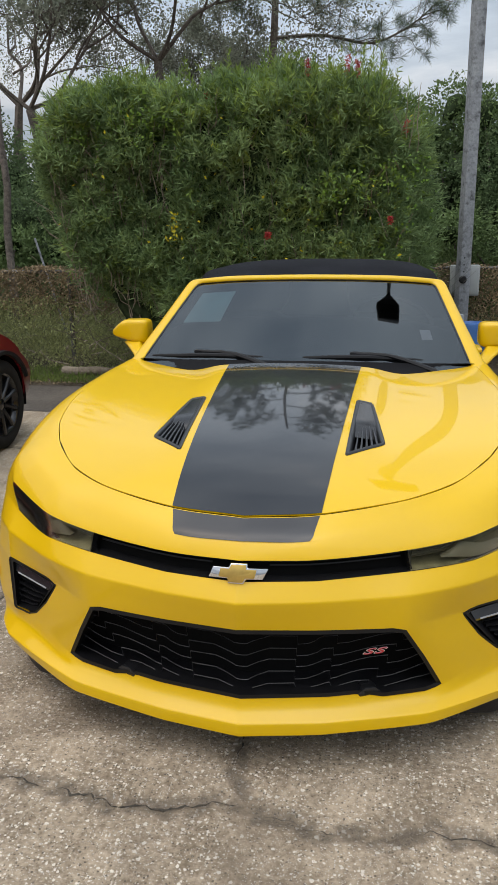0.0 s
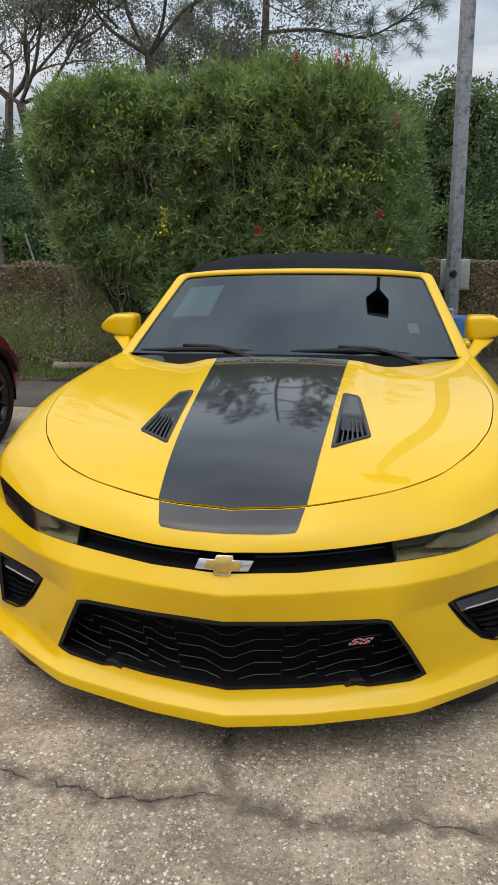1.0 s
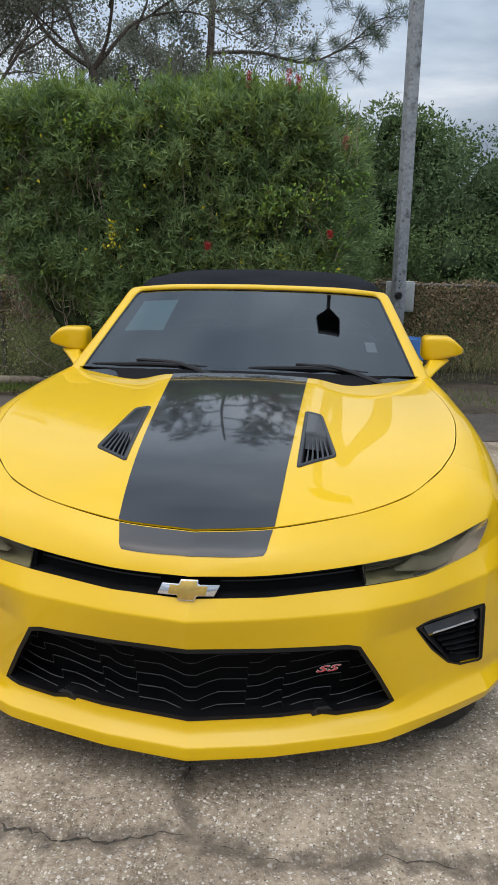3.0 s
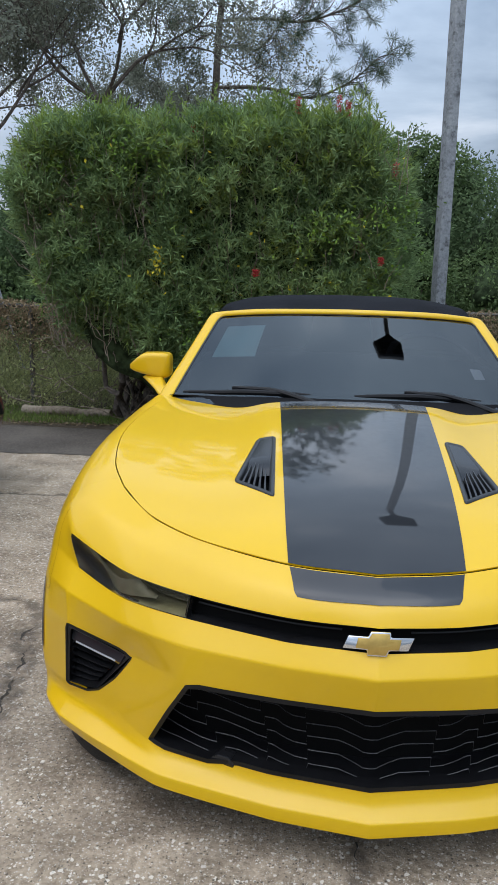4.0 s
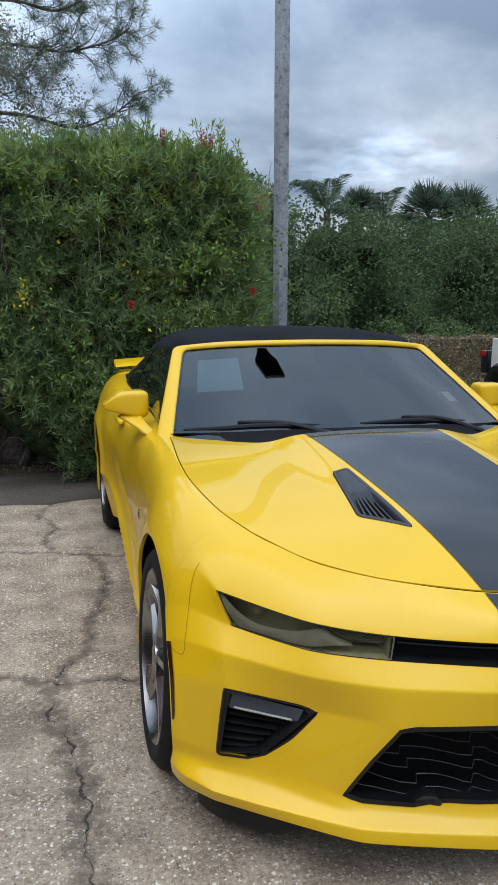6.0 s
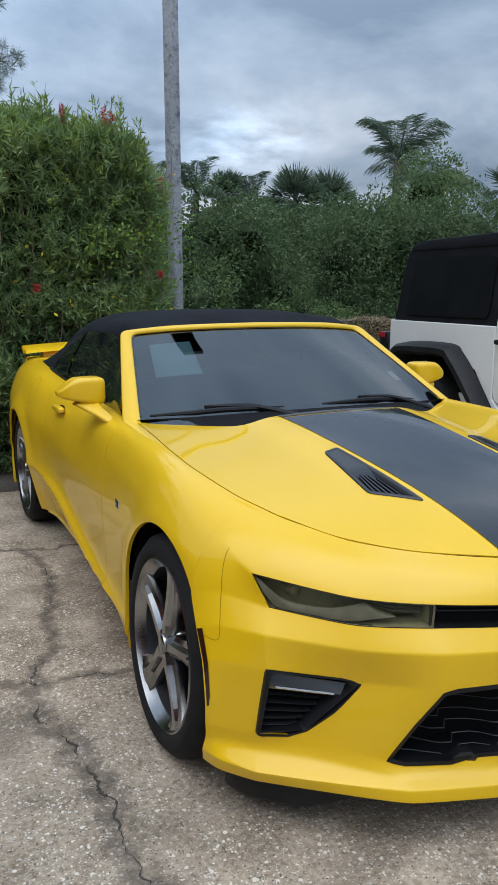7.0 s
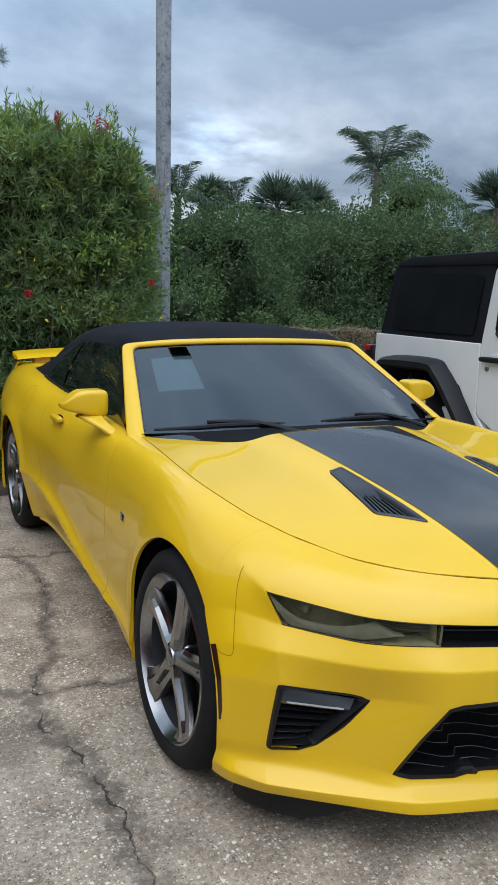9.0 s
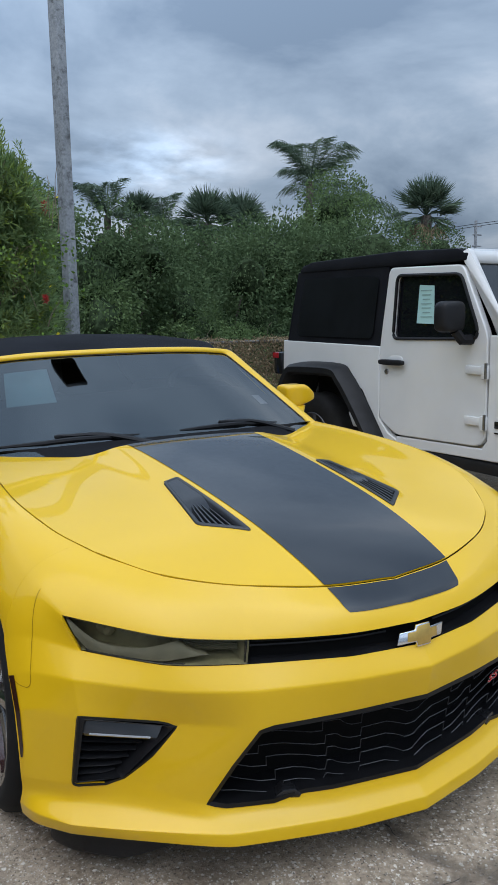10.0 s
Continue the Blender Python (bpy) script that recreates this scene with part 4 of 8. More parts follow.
def headlamp(s):
    lens = nose_patch(2, 3, 2, 4, -0.001) * (s, 1, 1)
    h = part("headlamp", sheet("headlamp", lens, flip=s < 0), SMOKED, car, "smoked slim headlamp")
    h.visible_shadow = False
    back = nose_patch(2, 3, 2, 4, 0.085) * (s, 1, 1)
    part("lamp_housing", sheet("lamp_housing", back, flip=s < 0), HOUSING, h, "black lamp housing")
    inner_ = lens.mean((0, 1)) + (lens - lens.mean((0, 1))) * (0.985, 1.0, 0.93) + (0, 0.001, 0)
    part("lamp_rim", sheet("lamp_rim", rim_of(inner_, 0.084), flip=s > 0), HOUSING, h)
    face = even(nose_patch(2, 3, 2, 4, 0.0)) * (s, 1, 1)
    n, m = face.shape[:2]

    def at(u, v, deep):
        """Inside the lamp: u from the inner end outwards, v down."""
        a, b = np.clip(v, 0, 1) * (n - 1), np.clip(u, 0, 1) * (m - 1)
        i, j = min(int(a), n - 2), min(int(b), m - 2)
        fa, fb = a - i, b - j
        return face[i, j] * (1 - fa) * (1 - fb) + face[i, j + 1] * (1 - fa) * fb + face[i + 1, j] * fa * (1 - fb) + face[i + 1, j + 1] * fa * fb + (0, deep, 0)

    # pale guide: down the outer edge, along the foot, then widening into a wedge that ends in a point
    BAND = cr([(0.972, 0.06, 0.55), (0.945, 0.16, 0.90), (0.90, 0.46, 0.94), (0.85, 0.64, 0.94), (0.79, 0.71, 0.94), (0.72, 0.71, 0.935), (0.64, 0.67, 0.93), (0.56, 0.60, 0.92), (0.50, 0.50, 0.90), (0.445, 0.39, 0.85), (0.40, 0.29, 0.79)], 3)
    TIP = [(0.356, 0.20, 0.72), (0.33, 0.27, 0.68), (0.30, 0.37, 0.63), (0.26, 0.45, 0.57), (0.215, 0.50, 0.515)]
    rows = [[at(u, v0 + (v1 - v0) * k, 0.004 + 0.016 * (1 - k) ** 2) for k in np.linspace(0, 1, 6)] for u, v0, v1 in [*BAND, *TIP]]
    part("light_guide", sheet("light_guide", rows, out=(0, -1, 0)), LAMPPALE, h, "pale grey light guide", smooth=40, thick=0.003)
    # inner chamber: a ribbed dull panel above the wedge
    rows = [[at(u, v0 + (v1 - v0) * k, 0.030 + 0.004 * (q % 2)) for q, k in enumerate(np.linspace(0, 1, 9))] for u, v0, v1 in ((0.345, 0.06, 0.16), (0.29, 0.06, 0.34), (0.22, 0.07, 0.43), (0.12, 0.08, 0.47), (0.03, 0.10, 0.52))]
    part("reflector", sheet("reflector", rows, out=(0, -1, 0)), LAMPGREY, h, "grey ribbed reflector", smooth=20, thick=0.003)
    # thin bezel along the foot
    us = np.linspace(0.0, 0.955, 40)
    part("bezel", sheet("bezel", [[at(u, v, dp) for u in us] for v, dp in ((0.945, 0.010), (0.95, 0.002), (0.985, 0.001), (0.99, 0.01))], out=(0, -1, 0)), LAMPBAR, h, "dark lamp bezel")
    for u in (0.72, 0.30):
        part("projector", lathe([(0.001, -0.02), (0.014, -0.015), (0.020, 0.0), (0.022, 0.03)], 20, "y", at(u, 0.40, 0.072)), HOUSING, h, "dark projector lens")
    part("divider", sheet("divider", [[at(u, v, 0.006) for v in np.linspace(0, 1, 4)] for u in (0.0, 0.018)], out=(0, -1, 0)), GLOSSBLACK, h, thick=0.02)
    return h


headlamp(1), headlamp(-1)

# bow-tie shaped maker's badge in the slot
BOW = [(-0.088, -0.016), (-0.028, -0.016), (-0.028, -0.030), (0.020, -0.030), (0.026, -0.016), (0.074, -0.016), (0.090, 0.017), (0.030, 0.017), (0.030, 0.030), (-0.020, 0.030), (-0.026, 0.017), (-0.074, 0.017)]
def swept(bm):
    """Sweeps the ends of a flat mark back along the keeled nose."""
    for v in bm.verts:
        v.co.z -= 0.22 * abs(v.co.x)
    return bm


badge = part("nose_badge", swept(prism(BOW, "z", 0, 0.012, 0.003)), CHROME, car, "chrome-edged gold cross-shaped badge", smooth=30)
badge.matrix_local = Matrix.Translation((0, 0.036, 0.613)) @ pose(0, 0, 0, 74, 0, 0) @ Matrix.Scale(0.93, 4)
part("gold_insert", swept(prism([(-0.027, -0.026), (0.017, -0.026), (0.024, -0.013), (0.050, -0.013), (0.056, 0.012), (0.027, 0.013), (0.026, 0.026), (-0.017, 0.026), (-0.024, 0.013), (-0.050, 0.013), (-0.056, -0.012), (-0.027, -0.013)], "z", 0.0125, 0.0145, 0.001)), GOLD, badge, smooth=30)

# black air dam under the bumper ahead of the tyres
for s in (-1, 1):
    P = np.array([(0.60, 0.245, 0), (0.72, 0.315, 0), (0.82, 0.41, 0), (0.865, 0.49, 0), (0.86, 0.54, 0)])
    P = cr(P, 5) * (s, 1, 1)
    # shallow at its inner end, full depth ahead of the tyre
    foot = np.interp(np.abs(P[:, 0]), (0.60, 0.74), (0.120, 0.072))[:, None] * (0, 0, 1)
    rows = np.stack([P + (0, 0, 0.155), P + foot, P + foot + (0, 0.02, -0.016), P + foot + (-0.03 * s, 0.05, -0.011)])
    part("air_dam", sheet("air_dam", rows, flip=s < 0), BLACKPLASTIC, car, "black plastic air dam", thick=0.006)

# wings, doors, rear quarters
def belt_top(y):
    x, z = PEAK_X(y), PEAK_Z(y)
    return [(x - 0.085, y, z + 0.012), (x - 0.045, y, z + 0.017), (x, y, z)]


def deck_top(y):
    x, z = PEAK_X(y), PEAK_Z(y)
    return [(x - 0.20, y, z + 0.015), (x - 0.10, y, z + 0.018), (x, y, z)]


DOOR_F, DOOR_R, TAIL_Y = 1.685, 2.965, 4.62
for s in (-1, 1):
    for name, y0, y1, top, lab in (("front_wing", WING_Y + 0.0002, DOOR_F - 0.002, wing_top, "yellow front wing"), ("door", DOOR_F + 0.003, DOOR_R, belt_top, "yellow door"), ("rear_quarter", DOOR_R + 0.005, TAIL_Y, deck_top, "yellow rear quarter panel")):
        b = flank_panel(y0, y1, top)
        if s < 0:
            b = mirrored(b)
        p = part(name, b, YELLOW, car, lab, smooth=55, thick=0.012)
        if name == "door":
            hy = 2.64
            hx = flank_x(hy, 0.865)
            # near-black pad painted in for the shade of the handle's hollow
            part("handle_recess", moved(pillow((0.016, 0.10, 0.045), 0.6, 0.6, 20), Matrix.Translation((s * (hx - 0.004), hy, 0.858))), DARKVOID, p)
            part("door_handle", moved(pillow((0.035, 0.20, 0.032), 0.6, 0.5, 20), Matrix.Translation((s * (hx + 0.018), hy, 0.865))), YELLOW, p, "yellow pull handle")
        if name == "rear_quarter" and s < 0:
            ring = []
            for rr in (0.0712, 0.0728):
                ring.append([(-flank_x(3.33 + rr * math.cos(a), 0.885 + rr * math.sin(a)) - 0.0012, 3.33 + rr * math.cos(a), 0.885 + rr * math.sin(a)) for a in np.linspace(0, 2 * math.pi, 41)])
            part("fuel_flap_seam", sheet("fuel_flap_seam", np.array(ring), out=(-1, 0, 0)), SEAM, p, "round fuel flap seam", smooth=0)
        if name == "front_wing":
            bx = flank_x(1.42, 0.665)
            part("wing_badge", box(s * (bx + 0.002), 1.42, 0.665, 0.006, 0.045, 0.032, 0.002), CHROME, p, "small chrome and black badge")
            part("badge_bar", box(s * (bx + 0.006), 1.412, 0.665, 0.004, 0.012, 0.024, 0.001), GLOSSBLACK, p)
    # side marker ahead of the front wheel
    mk = []
    for k, f in enumerate(np.linspace(4.2, 6.3, 15)):
        row = nose_net[int(f * NV)]
        c0, c1 = 5.66 - 0.03 * (f - 4.2) + 0.30 * max(0, f - 6.0), 5.95 - 0.05 * (f - 4.2)
        mk.append([row[int(c * NU)] * (1 - (c * NU) % 1) + row[min(int(c * NU) + 1, row.shape[0] - 1)] * ((c * NU) % 1) + (0.0018, -0.0018, 0) for c in np.linspace(c0, c1, 4)])
    part("side_marker", sheet("side_marker", np.array(mk) * (s, 1, 1), out=(s, 0, 0)), AMBER, bumper, "smoked side marker strip")
    # sill skirt
    rows = []
    for y in np.linspace(HUB_F + ARCH + 0.06, HUB_R - ARCH - 0.05, 30):
        w = BASE(y)
        rows.append([(s * (w - 0.012), y, 0.195), (s * (w + 0.002), y, 0.180), (s * (w + 0.006), y, 0.165), (s * (w - 0.004), y, 0.150), (s * (w - 0.09), y, 0.142)])
    part("sill_skirt", sheet("sill_skirt", cr(np.array(rows).swapaxes(0, 1), 4).swapaxes(0, 1), flip=s > 0), YELLOW, car, "yellow sill skirt")
    # wheel house liners
    for hy in (HUB_F, HUB_R):
        rows = []
        for a in np.linspace(-0.12 * math.pi, 1.12 * math.pi, 30):
            c, q = math.cos(a), math.sin(a)
            rows.append([(s * x, hy + (ARCH + d) * c, HUB_Z + (ARCH + d) * q) for x, d in ((0.925, 0.006), (0.80, 0.012), (0.60, 0.012), (0.58, -0.39))])
        part("wheel_liner", sheet("wheel_liner", rows, flip=s < 0), DARKVOID, car, "black wheel house liner", smooth=60)

# tail: deck lid, rear bumper, lamps, spoiler
deck = np.array([[(x, y, PEAK_Z(y) + 0.016 + 0.035 * (1 - (x / 0.62) ** 2)) for x in np.linspace(0, PEAK_X(y) - 0.203, 9)] for y in np.linspace(3.98, 4.58, 10)])
part("boot_lid", sheet("boot_lid", deck, mirror=True, out=(0, 0, 1)), YELLOW, car, "yellow boot lid", thick=0.01)
tail = []
for f, dz in ((0.0, 1.0), (0.25, 0.93), (0.45, 0.72), (0.6, 0.5), (0.72, 0.3), (0.8, 0.17)):
    zz = 0.17 + (PEAK_Z(4.62) - 0.17 + 0.02) * (1 - f / 0.8)
    bulge = 0.16 * math.sin(math.pi * min(1, 0.25 + f)) 
    row = []
    for u in np.linspace(0, 1, 16):
        wx = flank_x(TAIL_Y, min(zz, PEAK_Z(TAIL_Y)))
        row.append((wx * math.sin(u * math.pi / 2) ** 0.8, TAIL_Y - 0.02 + 0.06 * math.cos(u * math.pi / 2) + bulge * math.cos(u * math.pi / 2) ** 0.6, zz))
    tail.append(row)
part("rear_bumper", sheet("rear_bumper", cr(np.array(tail), 4), mirror=True, out=(0, 1, 0)), YELLOW, car, "yellow rear bumper cover", thick=0.01)
sp = []
for x in np.linspace(-0.775, 0.775, 25):
    u = abs(x) / 0.775
    y0, z0 = 4.46 - 0.10 * u**2, 1.062 - 0.020 * u**3
    sp.append([(x, y0, z0 - 0.012), (x, y0 + 0.02, z0 + 0.004), (x, y0 + 0.12, z0 + 0.020), (x, y0 + 0.20, z0 + 0.034), (x, y0 + 0.215, z0 + 0.022), (x, y0 + 0.12, z0 - 0.014), (x, y0, z0 - 0.012)])
spoiler = part("rear_spoiler", sheet("rear_spoiler", sp, flip=True), YELLOW, car, "yellow blade rear spoiler")
for s in (-1, 1):
    part("spoiler_foot", prism([(4.44, 0.98), (4.56, 0.98), (4.58, 1.055), (4.46, 1.052)], "x", s * 0.52, s * 0.64, 0.008), YELLOW, spoiler)
    part("tail_lamp", moved(pillow((0.30, 0.05, 0.11), 0.5, 0.4, 20), Matrix.Translation((s * 0.52, 4.735, 0.80)) @ pose(0, 0, 0, 0, 0, -s * 14)), TAIL, car, "red tail lamp")

# windscreen: curved glass in a yellow frame
WS_B = [(0, 1.405, 0.898), (0.30, 1.428, 0.898), (0.55, 1.515, 0.909), (0.762, 1.645, 0.918)]
WS_M = [(0, 1.833, 1.119), (0.27, 1.846, 1.115), (0.50, 1.880, 1.103), (0.692, 1.940, 1.086)]
WS_T = [(0, 2.155, 1.274), (0.24, 2.165, 1.271), (0.45, 2.192, 1.262), (0.620, 2.234, 1.247)]
ws = cr(np.array([WS_B, WS_M, WS_T]), 8)
ws = cr(ws.swapaxes(0, 1), 8).swapaxes(0, 1)
windscreen = part("windscreen", sheet("windscreen", ws, mirror=True, out=(0, -1, 1)), WINDSCREEN, car, "tinted windscreen glass", smooth=80)
windscreen.visible_shadow = False
out_b, out_m, out_t = (0.815, 1.70, 0.925), (0.737, 1.985, 1.090), (0.658, 2.264, 1.262)
out_top = [(0.44, 2.212, 1.284), (0.23, 2.186, 1.291), (0, 2.176, 1.294)]


def frame_line(post_, head):
    """Pillar from its foot below the wing up, round a soft corner, then along the header."""
    a, b = cr(np.array(post_), 16, 0.9), cr(np.array(head), 14, 0.9)
    P = []
    for q, k in ((a, 40), (b, 44)):
        d = np.r_[0, np.cumsum(np.linalg.norm(np.diff(q, axis=0), axis=1))]
        P.append(np.stack([np.interp(np.linspace(0, d[-1], k), d, q[:, c]) for c in range(3)], 1))
    P = np.concatenate([P[0][:-1], P[1]])
    for _ in range(4):
        P[34:45] = (P[33:44] + 2 * P[34:45] + P[35:46]) / 4
    return P


frame_in = frame_line([(0.775, 1.545, 0.860), WS_B[-1], WS_M[-1], WS_T[-1]], WS_T[::-1])
frame_out = frame_line([(0.838, 1.605, 0.862), out_b, out_m, out_t], [out_t] + out_top)
mid = (frame_in + frame_out) / 2
edge_out = np.clip(frame_in[:, :1] / 0.15, 0, 1) * np.array((1.0, 0, 0))
lift = np.stack([frame_in + (0, 0.012, -0.012), frame_in + (0, -0.004, 0.004), mid + (0, -0.008, 0.010) + edge_out * 0.006, frame_out + (0, 0, 0.004) + edge_out * 0.004, frame_out + (0, 0.02, -0.016) - edge_out * 0.01])
wf = part("windscreen_frame", sheet("windscreen_frame", cr(lift, 4), mirror=True, out=(0, -1, 1)), YELLOW, car, "yellow windscreen frame", smooth=60, thick=0.006)
toward = np.array((0, 1.86, 1.10)) - frame_in
seal = np.stack([frame_in + (0, 0.002, 0.0045), frame_in + toward / np.linalg.norm(toward, axis=1)[:, None] * 0.009 + (0, -0.0035, 0.002)])[:, 8:]
part("glass_seal", sheet("glass_seal", seal, mirror=True), GLOSSBLACK, wf, "black rubber seal")

# cowl and wipers
rear_edge = hood_net[-1][::4]
gl = np.stack([np.interp(rear_edge[:, 0], [q[0] for q in WS_B], [q[k] for q in WS_B]) for k in (1, 2)], 1)
cowl = np.stack([rear_edge + (0, -0.03, -0.020), rear_edge + (0, 0.004, -0.014), np.c_[rear_edge[:, 0], 0.45 * rear_edge[:, 1] + 0.55 * (gl[:, 0] + 0.06), 0.5 * rear_edge[:, 2] + 0.5 * (gl[:, 1] + 0.02) - 0.008], np.stack([rear_edge[:, 0]] + [np.interp(rear_edge[:, 0], (0, 0.30, 0.55, 0.754), v) for v in ((1.512, 1.528, 1.575, 1.655), (0.958, 0.955, 0.946, 0.936))], 1)])
part("cowl_panel", sheet("cowl_panel", cowl, mirror=True, out=(0, 0, 1)), COWLBLACK, car, "black cowl panel")


def wiper(x0, x1, sgn):
    """Arm and blade parked along the foot of the glass."""
    FOOT = ((0, 1.515, 0.955), (0.30, 1.530, 0.951), (0.55, 1.580, 0.940), (0.754, 1.665, 0.932))
    f = lambda x: np.array((x, float(np.interp(abs(x), [p[0] for p in FOOT], [p[1] for p in FOOT])), float(np.interp(abs(x), [p[0] for p in FOOT], [p[2] for p in FOOT])) - 0.012))
    b = f(x0) + (0, -0.05, -0.012)
    clip = f(x0) * 0.40 + f(x1) * 0.60 + (0, 0.026, 0.040)
    w = part("wiper", tube(cr([b, (f(x0) * 0.68 + f(x1) * 0.32) + (0, 0.006, 0.040), clip + (0, -0.004, 0.010)], 8), np.linspace(0.019, 0.010, 17), 8, flat=0.7), WIPERBLACK, car, "black wiper arm")
    part("clip", box(clip[0], clip[1], clip[2] + 0.006, 0.055, 0.022, 0.020, 0.006), WIPERBLACK, w)
    xs = np.linspace(x0 + 0.1 * (x1 - x0), x1, 20)
    part("wiper_blade", tube([f(x) + (0, 0.028, 0.032 - 0.008 * abs(i - 9.5) / 9.5) for i, x in enumerate(xs)], 0.0040 + 0.0070 * np.sin(np.linspace(0.12, 3.0, 20)) ** 0.7, 8, flat=1.1), WIPERBLACK, w)


wiper(-0.10, -0.71, -1)
wiper(0.60, 0.02, 1)

# bonnet vents: flush frame, dark tray, closed rear blade, louvres
def vent(s):
    loop = VENT
    dense = []
    for k in range(4):
        p0, p1, p2 = loop[k - 1], loop[k], loop[(k + 1) % 4]
        a_, b_ = p1 + (p0 - p1) / np.linalg.norm(p0 - p1) * 0.018, p1 + (p2 - p1) / np.linalg.norm(p2 - p1) * 0.018
        # rounded corner, then the straight side
        dense += [(1 - t) ** 2 * a_ + 2 * t * (1 - t) * p1 + t * t * b_ for t in np.linspace(0, 1, 6)]
        c_ = p2 + (p1 - p2) / np.linalg.norm(p1 - p2) * 0.018
        dense += [b_ + (c_ - b_) * t for t in np.linspace(0, 1, 9)[1:-1]]
    D = np.array(dense)
    t_ = np.roll(D, -1, 0) - np.roll(D, 1, 0)
    nin = np.stack([t_[:, 1], -t_[:, 0]], 1) / np.linalg.norm(t_, axis=1)[:, None]
    if ((D.mean(0) - D) * nin).sum() < 0:
        nin = -nin
    ring = lambda d, dz: np.array([(x, y, hood_at(x, y) + dz) for x, y in D + nin * d])
    rows = np.stack([ring(-0.001, -0.004), ring(0.0, 0.0035), ring(0.004, 0.006), ring(0.011, 0.0045), ring(0.015, 0.0), ring(0.017, -0.035)])
    rows = np.concatenate([rows, rows[:, :1]], 1) * (s, 1, 1)
    v = part("bonnet_vent", sheet("bonnet_vent", rows, out=(0, 0, 1)), VENTFRAME, hood, "black bonnet vent with louvres", smooth=50)
    tray = np.array([[(x, y, hood_at(x, y) - 0.045) for x in np.linspace(0.24, 0.41, 5)] for y in np.linspace(0.44, 0.94, 9)]) * (s, 1, 1)
    part("vent_tray", sheet("vent_tray", tray, out=(0, 0, 1)), DARKVOID, v, "dark vent tray")
    side = lambda y, e: float(np.interp(y, (0.458, 0.925), (0.262, 0.279))) + e
    far = lambda y, e: float(np.interp(y, (0.572, 0.912), (0.386, 0.340))) - e
    # upright fins between the front edge and the blade, broad at the front and drawn to a point
    for k in range(5):
        t = (k + 0.5) / 5
        y0, y1 = 0.480 + 0.105 * t, (0.66, 0.70, 0.735, 0.72, 0.69)[k]
        F_ = []
        for q in np.linspace(0, 1, 7):
            y = y0 + (y1 - y0) * q
            x = side(y, 0.018) + (far(y, 0.018) - side(y, 0.018)) * (t + 0.10 * (0.5 - t) * q)
            z, w_ = hood_at(0.32, y) - 0.002 - 0.005 * (1 - q), 0.0042 * (1 - q) ** 0.6 + 0.0006
            F_.append([(x - w_, y, z - 0.032), (x - w_ * 0.7, y, z), (x + w_ * 0.7, y, z), (x + w_, y, z - 0.032)])
        part("louvre", sheet("louvre", np.array(F_) * (s, 1, 1), out=(0, 0, 1)), VENTFRAME, v, smooth=20)
    blade = np.array([[(side(y, 0.006) + (far(y, 0.006) - side(y, 0.006)) * u, y, hood_at(side(y, 0.006) + (far(y, 0.006) - side(y, 0.006)) * u, y) + 0.003 - 0.026 * max(0, (0.74 - y) / 0.09) ** 2) for u in np.linspace(0, 1, 5)] for y in np.linspace(0.65, 0.918, 13)]) * (s, 1, 1)
    part("vent_blade", sheet("vent_blade", blade, out=(0, 0, 1)), GLOSSBLACK, v, "smooth black closing blade", smooth=60)


vent(1), vent(-1)

# black canvas top: sections from the header to the tail
ROOF = []
for y, zc, zr, xr in ((2.215, 1.284, 1.224, 0.598), (2.40, 1.328, 1.274, 0.640), (2.70, 1.345, 1.272, 0.645), (3.00, 1.340, 1.262, 0.640), (3.30, 1.305, 1.225, 0.635), (3.60, 1.235, 1.150, 0.640), (3.85, 1.140, 1.060, 0.650), (4.05, 1.035, 0.995, 0.640)):
    ROOF.append([(0, y, zc + 0.012), (0.30, y, zc + 0.006), (0.50, y, zc - 0.012), (xr - 0.045, y, zr + 0.030), (xr, y + 0.005, zr - 0.014), (xr + 0.015, y + 0.01, zr - 0.055)])
roof = cr(np.array(ROOF), 6)
roof = cr(roof.swapaxes(0, 1), 6).swapaxes(0, 1)
top = part("soft_top", sheet("soft_top", roof, mirror=True, out=(0, 0, 1)), CANVAS, car, "black canvas convertible top", smooth=70, thick=0.012)
